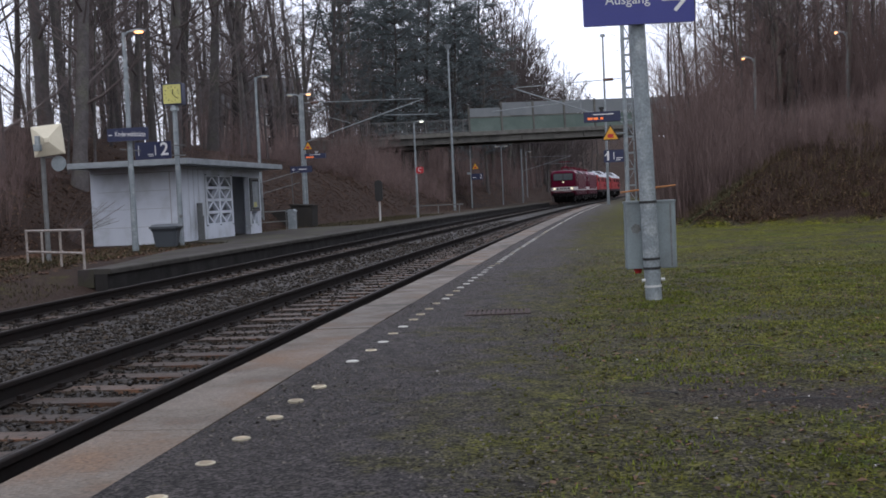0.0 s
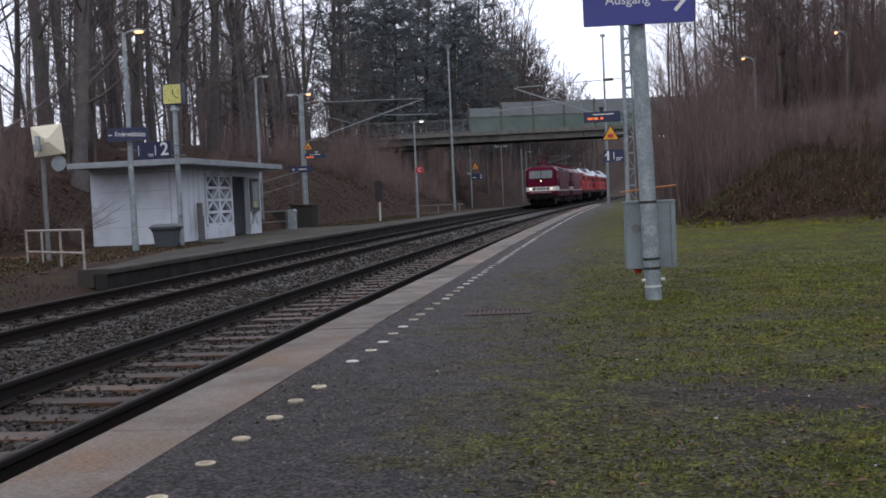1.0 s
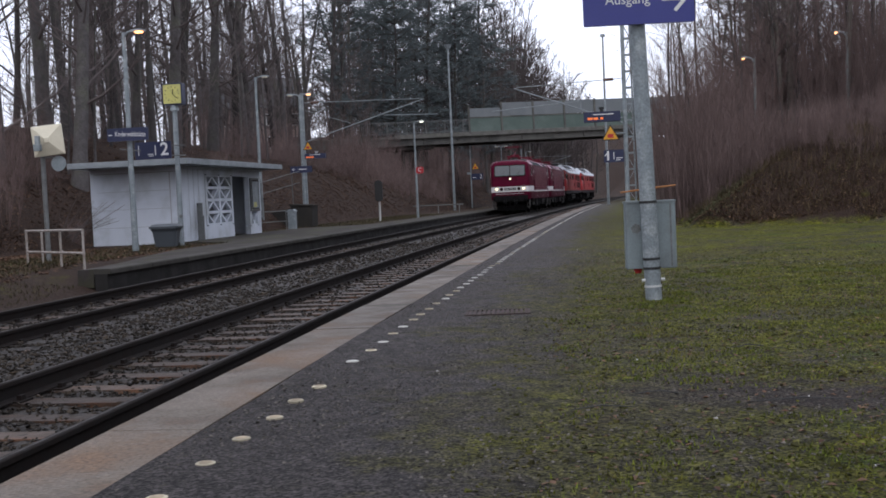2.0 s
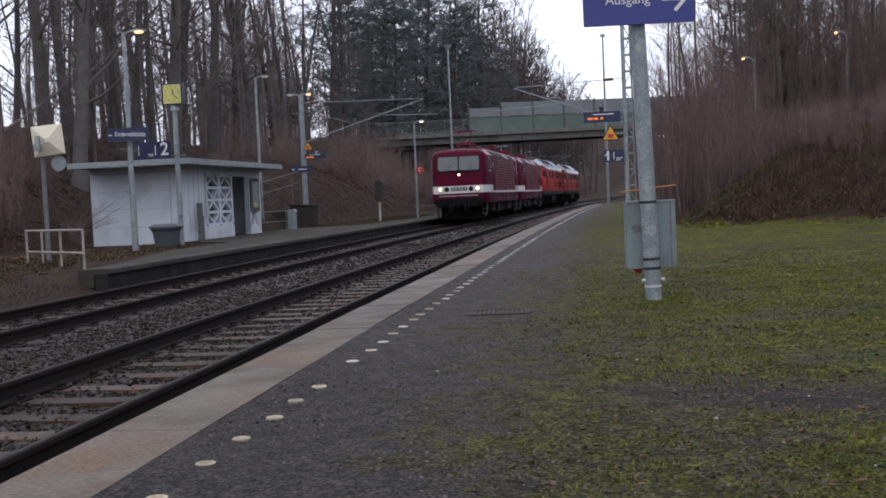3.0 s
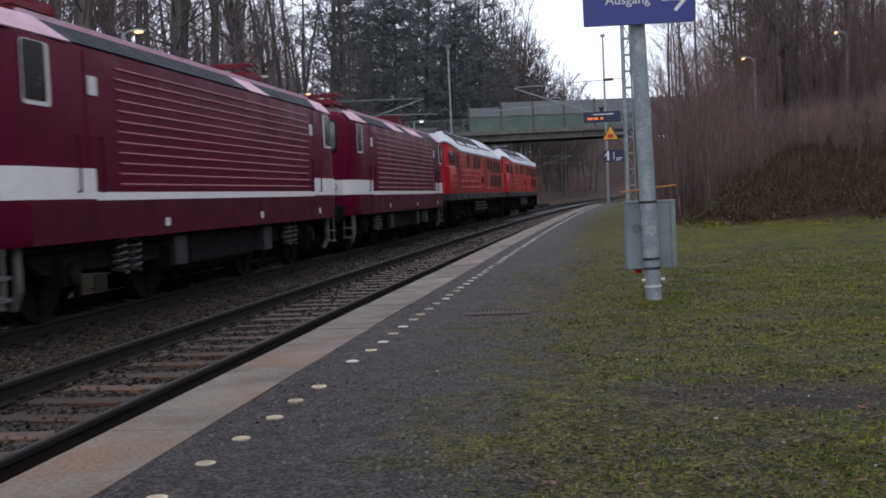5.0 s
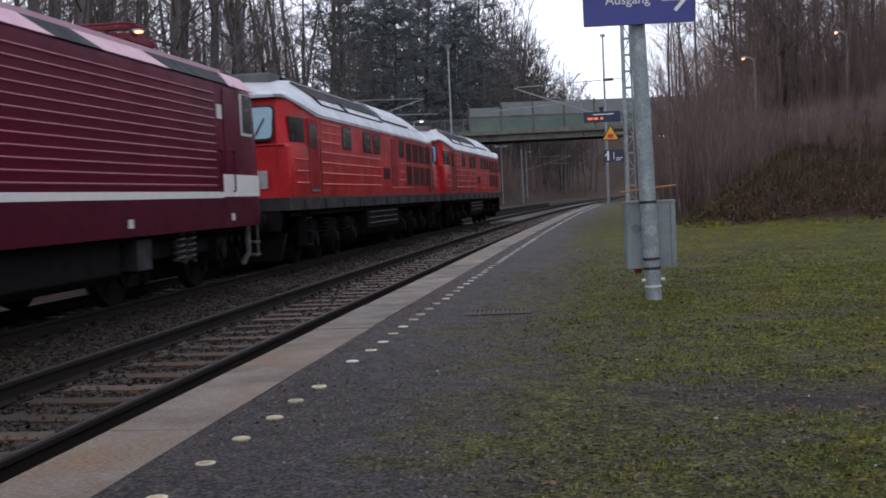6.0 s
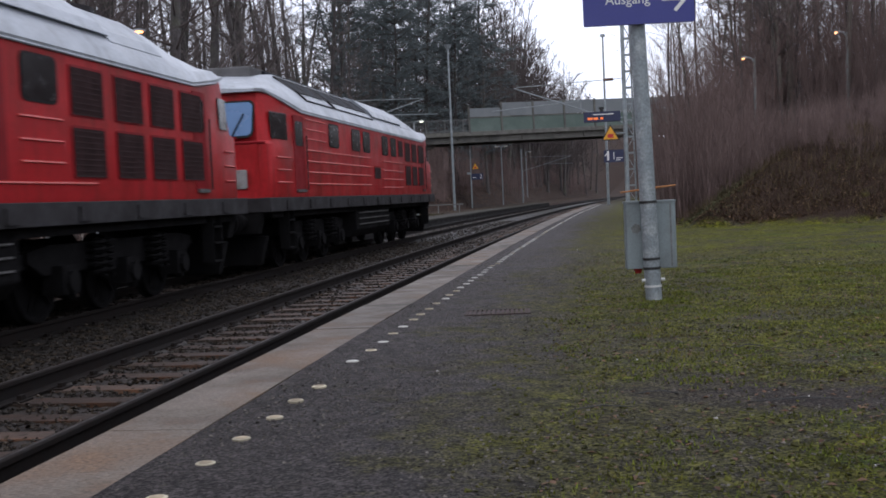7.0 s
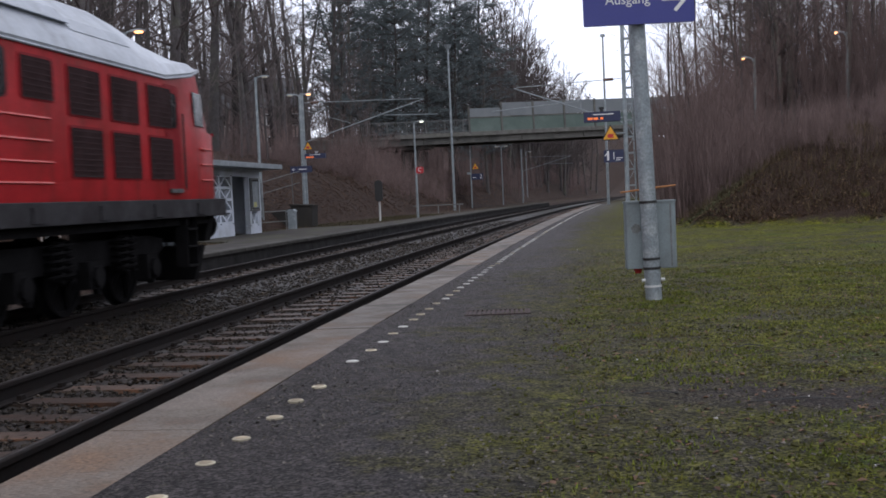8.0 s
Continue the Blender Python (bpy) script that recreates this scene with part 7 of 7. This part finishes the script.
for _ in range(30):
    p = spot(rnd.uniform(52, 104), -rnd.uniform(8.4, 15))
    far_brush.append((rnd.choice(low), stand(p.x, p.y, 0.8, 1.6)))
far_wood("far_brush", ("upright stems of leafless brush on the far bank", "fine brown twigs of the brush on the far bank"), far_brush, "brush")
for mdl in thicket + models + plain + misty + [sapling_model, pale] + pines + shrubs + low:
    drop_model(mdl)

# thin twigs reaching over the end of the shelter
tw = Limbs()
rt = random.Random(5)
for k in range(16):
    p = Vector((rt.uniform(-0.7, 0.1), rt.uniform(-0.4, 0.4), rt.uniform(-0.3, 0.2)))
    lp = bent(rt, p, Vector((rt.uniform(0.3, 1.0), rt.uniform(-0.3, 0.3), rt.uniform(0.3, 1.0))).normalized(), rt.uniform(1.2, 2.3), 5, -0.05, 0.1)
    tw.limb(lp, 0.016, 0.005, 3)
    for _ in range(5):
        q = lp[rt.randint(1, 4)]
        tw.spike(q, heading(rt, rt.uniform(-0.2, 0.6)) * rt.uniform(0.3, 0.7), 0.006)
pt = spot(18.6, -9.4)
sapling = thing("shrub", pose(pt.x, pt.y, ground_at(pt.x, pt.y)), "small leafless sapling in front of the shelter's end wall", "shrub", BRUSH)
part("crown", tw.mesh("crown", M_TWIG), M_TWIG, sapling)


# ---- small loose matter, joined by kind ----
rng = np.random.default_rng(11)


def lie(s, l):
    x, y = spots(s, l)
    return x, y, land(s, l, x, y)


def flakes(name, x, y, z, size, material, label, category, tilt=0.28):
    """Small curled leaves: two triangles folded along the middle."""
    n = len(x)
    a = rng.uniform(0, 2 * np.pi, n)
    sz = size * rng.uniform(0.6, 1.3, n)
    d = np.stack([np.cos(a), np.sin(a), rng.uniform(-tilt, tilt, n)], -1) * sz[:, None]
    w = np.stack([-np.sin(a), np.cos(a), rng.uniform(-tilt, tilt, n)], -1) * (sz * rng.uniform(0.4, 0.7, n))[:, None]
    c = np.stack([x, y, z + sz * 0.15], -1)
    lift = np.zeros((n, 3))
    lift[:, 2] = sz * rng.uniform(0.05, 0.4, n)
    v = np.stack([c - d, c + w + lift, c + d, c - w + lift], 1).reshape(-1, 3)
    i = np.arange(n)[:, None] * 4
    f = np.concatenate([i + np.array([[0, 1, 2]]), i + np.array([[0, 2, 3]])], 0)
    return tagged(new(name, raw_mesh(name, v, f, material)), label, category, kind="stuff")


def lumps(name, x, y, z, size, material, label, category, flat=0.7, sliver=0.0):
    """Angular stones: stretched, turned octahedra."""
    n = len(x)
    base = np.array([(1, 0, 0), (-1, 0, 0), (0, 1, 0), (0, -1, 0), (0, 0, 1), (0, 0, -1)], float)
    fs = np.array([(0, 2, 4), (2, 1, 4), (1, 3, 4), (3, 0, 4), (2, 0, 5), (1, 2, 5), (3, 1, 5), (0, 3, 5)])
    q = rng.normal(size=(n, 4))
    q /= np.linalg.norm(q, axis=1)[:, None]
    w_, i_, j_, k_ = q.T
    rot = np.stack([1 - 2 * (j_ * j_ + k_ * k_), 2 * (i_ * j_ - k_ * w_), 2 * (i_ * k_ + j_ * w_), 2 * (i_ * j_ + k_ * w_), 1 - 2 * (i_ * i_ + k_ * k_), 2 * (j_ * k_ - i_ * w_),
                    2 * (i_ * k_ - j_ * w_), 2 * (j_ * k_ + i_ * w_), 1 - 2 * (i_ * i_ + j_ * j_)], -1).reshape(n, 3, 3)
    pts = base[None] * rng.uniform(0.55, 1.25, (n, 6, 1)) + rng.uniform(-0.25, 0.25, (n, 6, 3))
    pts = pts * rng.uniform(1 - sliver, 1 + sliver, (n, 1, 3))
    pts = np.einsum("nij,nkj->nki", rot, pts) * (size * rng.uniform(0.6, 1.3, n))[:, None, None]
    pts[:, :, 2] *= flat
    v = (pts + np.stack([x, y, z], -1)[:, None, :]).reshape(-1, 3)
    f = (np.arange(n)[:, None, None] * 6 + fs[None]).reshape(-1, 3)
    return tagged(new(name, raw_mesh(name, v, f, material, False)), label, category, kind="stuff")


def blades(name, x, y, z, high, material, label, category, thin=0.09):
    n = len(x)
    a = rng.uniform(0, 2 * np.pi, n)
    h = high * rng.uniform(0.5, 1.4, n)
    lean = rng.uniform(0.1, 0.9, n) * h
    w = 0.003 + thin * h
    c = np.stack([x, y, z - 0.004], -1)
    side = np.stack([-np.sin(a), np.cos(a), np.zeros(n)], -1) * w[:, None]
    tip = c + np.stack([np.cos(a) * lean, np.sin(a) * lean, h], -1)
    v = np.stack([c - side, c + side, tip], 1).reshape(-1, 3)
    return tagged(new(name, raw_mesh(name, v, np.arange(n * 3).reshape(-1, 3), material)), label, category, kind="stuff")


# ballast stones, thickest near the camera
sb = np.concatenate([rng.uniform(-13, 4, 54000), rng.uniform(4, 22, 22000), rng.uniform(22, 48, 7000)])
lb_ = rng.uniform(-1.62, 5.3, len(sb))
near_rail = np.min(np.abs(lb_[:, None] - np.array([-GAUGE, GAUGE, NEAR - GAUGE, NEAR + GAUGE])[None]), axis=1) < 0.1
in_four_foot = np.minimum(np.abs(lb_), np.abs(lb_ - NEAR)) < 1.3
on_sleeper = in_four_foot & (np.abs(((sb + 0.325) % 0.65) - 0.325) < 0.14)
keep = ~near_rail & ~(on_sleeper & (rng.random(len(sb)) < 0.93))
sb, lb_ = sb[keep], lb_[keep]
xb, yb = spots(sb, lb_)
lumps("ballast_stones", xb, yb, bed(sb, lb_, xb, yb) + rng.uniform(-0.005, 0.025, len(xb)), np.where(sb > 20, 0.042, np.where(sb > 4, 0.028, 0.0215)), M_STONE, "grey crushed ballast stones between the rails", "ballast", 0.7, 0.5)

# dead leaves on both banks
n = 34000
sv = rng.uniform(7, 62, n)
lv = -7.2 - rng.gamma(1.4, 3.2, n)
lv = np.where((sv > 16) & (sv < 32), np.minimum(lv, -9.6 - rng.uniform(0, 6, n)), lv)
flakes("dead_leaves", *lie(sv, lv), 0.055, M_LEAF, "brown dead leaves strewn over the wooded bank", "leaves")
n = 7000
sv, lv = rng.uniform(0, 18, n), -rng.uniform(3.6, 9.5, n)
flakes("dead_leaves", *lie(sv, lv), 0.05, M_LEAF, "brown dead leaves on the verge at the platform's end", "leaves")
n = 14000
sv, lv = rng.uniform(58, 125, n), -7.2 - rng.gamma(1.6, 3.4, n)
flakes("dead_leaves", *lie(sv, lv), 0.09, M_LEAF, "brown dead leaves on the bank below the bridge", "leaves")
n = 30000
xv = rng.uniform(6.6, 17, n)
yv = 28.9 - (xv - 7) * 0.36 + rng.gamma(1.3, 1.6, n)
i_near = np.array([int(np.argmin((LINE_X[600:800] - a) ** 2 + (LINE_Y[600:800] - b) ** 2)) + 600 for a, b in zip(xv, yv)])
tt = LINE_T[i_near]
dx_, dy_ = xv - LINE_X[i_near], yv - LINE_Y[i_near]
zv = land(LINE_S[i_near] + dx_ * np.sin(tt) + dy_ * np.cos(tt), dx_ * np.cos(tt) - dy_ * np.sin(tt), xv, yv)
flakes("dead_leaves", xv, yv, zv, 0.025, M_LEAF, "brown dead leaves at the foot of the brushy bank", "leaves")
n = 2600
xv = rng.uniform(6.6, 16, n)
yv = 28.7 - (xv - 7) * 0.36 + rng.gamma(1.2, 0.7, n)
flakes("tan_leaves", xv, yv, np.array([ground_at(a, b) for a, b in zip(xv, yv)]), 0.034, M_TANLEAF, "pale tan dead leaves gathered at the foot of the bank", "leaves", 0.5)
xv = rng.uniform(7.0, 17, 9000)
yv = 28.9 - (xv - 7) * 0.36 + rng.uniform(0.2, 7.0, 9000)
blades("bank_grass", xv, yv, np.array([ground_at(a, b) for a, b in zip(xv, yv)]), 0.26, M_STRAW, "dead grass and fine brambles on the bank", "grass", 0.012)
f_ = rng.uniform(0, 1, n)
xv = 7.0 + 1.6 * f_ + rng.normal(0, 0.45, n)
yv = 29.2 + 3.4 * f_ + rng.normal(0, 0.4, n)
flakes("ivy", xv, yv, np.array([ground_at(a, b) for a, b in zip(xv, yv)]) + rng.uniform(0.0, 0.12, n), 0.03, M_IVY, "green ivy creeping up the brushy bank", "ivy", 0.6)
n = 5000
sv, lv = -12.6 + 20 * rng.beta(1, 1.8, n), rng.uniform(6.5, 13, n)
flakes("dead_leaves", *lie(sv, lv), 0.018, M_LEAF, "scattered dead leaves on the lawn", "leaves", 0.2)


# grass on the lawn, in clumps
def clumps(n_clump, per, s0, s1, l0, l1, spread):
    cs, cl = rng.uniform(s0, s1, n_clump), l0 + (l1 - l0) * rng.beta(1.5, 1.0, n_clump)
    s_ = (cs[:, None] + rng.normal(0, spread, (n_clump, per))).ravel()
    l_ = (cl[:, None] + rng.normal(0, spread, (n_clump, per))).ravel()
    ok = l_ > 6.7
    x, y = spots(s_[ok], l_[ok])
    bare = (y > 5.15) & (y < 6.0) & (x > 1.0)
    ok2 = ~bare | (rng.random(len(x)) < 0.12)
    return s_[ok][ok2], l_[ok][ok2]


for args, high in (((2600, 34, -13, 0, 7.0, 14, 0.07), 0.02), ((3000, 18, -6, 16, 7.2, 20, 0.16), 0.018), ((20, 46, -5.0, -3.4, 8.0, 8.6, 0.09), 0.022)):
    sg_, lg_ = clumps(*args)
    blades("grass", *lie(sg_, lg_), high, M_GRASS, "short patchy winter grass on the lawn", "grass")
sg_, lg_ = rng.uniform(6, 60, 12000), -rng.uniform(3.9, 7.2, 12000)
ok_ = ~((sg_ > 18.5) & (sg_ < 34.5) & (lg_ > -6.6))
sg_, lg_ = sg_[ok_], lg_[ok_]
blades("grass", *lie(sg_, lg_), 0.08, M_ROUGH, "rough grass along the back of the far platform", "grass")
sg_, lg_ = rng.uniform(-6, 12, 16000), -rng.uniform(2.2, 7.5, 16000)
sg_, lg_ = sg_[(sg_ < 5) | (lg_ < -4.1)], lg_[(sg_ < 5) | (lg_ < -4.1)]
blades("grass", *lie(sg_, lg_), 0.055, M_ROUGH, "rough grass before the far platform's end", "grass")

# moss tufts and crumbs on the lawn
n = 60000
sv, lv = -12.8 + 18 * rng.beta(1, 1.7, n), 7.15 + 8 * rng.beta(1.5, 1.6, n)
xs_, ys_ = spots(sv, lv)
patchy = np.sin(xs_ * 2.3 + 1.1 * np.sin(ys_ * 1.9)) * np.sin(ys_ * 2.9 + 0.7 * np.sin(xs_ * 3.1)) + rng.normal(0, 0.5, n)
path_ = (ys_ > 5.1) & (ys_ < 6.05) & (xs_ > 0.9)
ok_ = (patchy > -0.15) & ~(path_ & (rng.random(n) < 0.9))
sv, lv, xs_, ys_ = sv[ok_], lv[ok_], xs_[ok_], ys_[ok_]
zs_ = np.maximum(land(sv, lv, xs_, ys_), np.where(lv < 7.9, PLAT - 0.05 * smooth(7.2, 8.2, lv), -1))
lumps("moss_tufts", xs_, ys_, zs_ + 0.002, rng.uniform(0.004, 0.016, len(xs_)), M_TUFT, "small cushions of moss and grass on the lawn", "moss", 0.75, 0.4)

# grit and pale pebbles
n = 36000
sv, lv = -12.5 + 20 * rng.beta(1, 1.8, n), rng.uniform(5.9, 12.0, n)
xs_, ys_ = spots(sv, lv)
zs_ = np.maximum(land(sv, lv, xs_, ys_), np.where(lv < 7.9, PLAT - 0.05 * smooth(7.2, 8.2, lv), -1))
lumps("grit", xs_, ys_, zs_ + 0.001, rng.uniform(0.003, 0.011, n), M_GRIT, "loose grit scattered on platform and lawn", "grit", 0.6)
n = 70
sv, lv = rng.uniform(-12.5, 14, n), rng.uniform(6.3, 13, n)
xs_, ys_ = spots(sv, lv)
zs_ = np.maximum(land(sv, lv, xs_, ys_), np.where(lv < 7.9, PLAT - 0.05 * smooth(7.2, 8.2, lv), -1))
lumps("pebbles", xs_, ys_, zs_ + 0.003, 0.012, M_PEBBLE, "pale pebbles scattered on the ground", "pebbles", 0.5)
for x, y, rz, ln in ((1.75, 5.42, -6, 0.55), (2.35, 5.5, 25, 0.2), (0.75, 5.4, 4, 0.32), (-0.35, 5.5, 30, 0.16), (1.1, 5.75, -12, 0.25), (2.0, 7.3, 10, 0.2), (0.4, 6.3, -3, 0.14), (2.6, 5.2, -20, 0.18)):
    solid("twig", Geo().tube([(-ln / 2, 0, 0.008), (0, 0.02, 0.02), (ln / 2, -0.01, 0.006)], [0.003, 0.004, 0.002], 5), M_SIGNBLACK, "thin dark fallen twig lying on the lawn", "twig", pose(x, y, ground_at(x, y), 0, 0, rz), smooth=True)
grate = thing("drain_cover", pose(0.47, 9.98, PLAT + 0.004, 0, 0, -4), "rusty slotted drain cover set in the asphalt", "drain cover")
part("frame", Geo().box(-0.29, 0.29, -0.2, -0.18, 0, 0.008).box(-0.29, 0.29, 0.18, 0.2, 0, 0.008).box(-0.29, -0.27, -0.18, 0.18, 0, 0.008).box(0.27, 0.29, -0.18, 0.18, 0, 0.008), M_GRATE, grate)
for k in range(13):
    part("bar", Geo().box(-0.262 + k * 0.042, -0.238 + k * 0.042, -0.18, 0.18, 0, 0.007), M_GRATE, grate)

# ---- sleepers, edge slabs and studs: pieces of the setting ----
bed_ob, near_ob, far_ob = bpy.data.objects["ballast_bed"], bpy.data.objects["platform_near"], bpy.data.objects["platform_far"]
SLEEPER = Geo().prism([(-1.3, -0.1), (1.3, -0.1), (1.3, 0.06), (1.28, 0.08), (-1.28, 0.08), (-1.3, 0.06)], -0.125, 0.125, "y").mesh("sleeper")
SLEEPER.materials.append(M_SLEEPER)
PLATE_G = Geo().box(-0.16, 0.16, -0.1, 0.1, 0, 0.02).box(-0.13, -0.09, -0.04, 0.04, 0.02, 0.06).box(0.09, 0.13, -0.04, 0.04, 0.02, 0.06).mesh("rail_chair")
PLATE_G.materials.append(M_RAIL)
rs = random.Random(3)
for track, s_from, s_to in ((NEAR, -15.0, 80.0), (0.0, -4.0, 80.0)):
    s_ = s_from
    while s_ < s_to:
        sl_ob = part("sleeper", SLEEPER, M_SLEEPER, bed_ob, m=line_pose(s_, track + rs.uniform(-0.03, 0.03), -0.262 + rs.uniform(-0.006, 0.008), rs.uniform(-0.7, 0.7)))
        if s_ < 22:
            for sx in (-GAUGE, GAUGE):
                part("rail_chair", PLATE_G, M_RAIL, sl_ob, m=pose(sx, 0, 0.075))
        s_ += 0.65
rest = Geo()
for track in (0.0, NEAR):
    for s_ in np.arange(80.3, 230, 0.65):
        rest.box(-1.3, 1.3, -0.125, 0.125, -0.1, 0.08, line_pose(float(s_), track, -0.262))
part("sleepers", rest, M_SLEEPER, bed_ob, kind="stuff")

SLAB = Geo().prism([(0.0, -0.1), (0.5, -0.1), (0.5, 0.0), (0.02, 0.0), (0.0, -0.02)], 0.006, 1.994, "y").mesh("edge_slab")
SLAB.materials.append(M_EDGE)
for k in range(57):
    s_ = -38.0 + 2.0 * k
    part("edge_slab", SLAB, M_EDGE, near_ob, m=line_pose(s_, E1, PLAT + rs.uniform(-0.002, 0.006)))
SLAB2 = Geo().prism([(0.0, -0.1), (-0.36, -0.1), (-0.36, 0.0), (-0.02, 0.0), (0.0, -0.02)], 0.006, 1.994, "y").mesh("edge_slab")
SLAB2.materials.append(M_EDGE2)
for k in range(53):
    part("edge_slab", SLAB2, M_EDGE2, far_ob, m=line_pose(5.2 + 2.0 * k, -1.672, PLAT2 + rs.uniform(0.0, 0.006)))
STUD = Geo().tube([(0, 0, -0.01), (0, 0, 0.004), (0, 0, 0.007)], [0.043, 0.043, 0.036], 16).mesh("stud", True)
STUD.materials.append(M_STUD)
STUDW = Geo().tube([(0, 0, -0.01), (0, 0, 0.005), (0, 0, 0.008)], [0.043, 0.043, 0.036], 16).mesh("stud", True)
STUDW.materials.append(M_STUDWHITE)
STUD_CENTRE = Geo().tube([(0, 0, 0.0), (0, 0, 0.0082)], 0.028, 12).mesh("stud_centre", True)
STUD_CENTRE.materials.append(M_STUDTAN)
s_, k = -11.2, 0
while s_ < 70:
    bright = (k in (7, 9, 11)) or (k > 15 and rs.random() < 0.75)
    if k != 6:
        stud_ob = part("stud", STUDW if bright else STUD, M_STUD, near_ob, m=line_pose(s_ + rs.uniform(-0.03, 0.03), 6.14 + rs.uniform(-0.015, 0.015), PLAT + 0.001))
        if not bright:
            part("stud_centre", STUD_CENTRE, M_STUDTAN, stud_ob)
    s_ += 0.475
    k += 1


# ---- what moves ----
def train_front(t):
    """Where the leading buffers stand along the line."""
    return 109.745 - 23.3007 * t + 0.5 * 0.1574 * t * t


def motions():
    for (loco, sets), start, length, pivot, radius in TRAIN:
        rows = []
        for k in range(33):
            t = k * 0.25
            a, b = spot(train_front(t) + start + pivot), spot(train_front(t) + start + length - pivot)
            d = b - a
            rows.append((t, Matrix.Translation((a + b) / 2) @ pose(0, 0, 0, 0, 0, -math.degrees(math.atan2(d.x, d.y)))))
        walk(loco, rows)
        for ws in sets:
            at = ws.matrix_local.translation.copy()
            walk(ws, [(k / 30, Matrix.Translation(at) @ Matrix.Rotation((train_front(0) - train_front(k / 30)) / radius, 4, "X")) for k in range(241)])


motions()
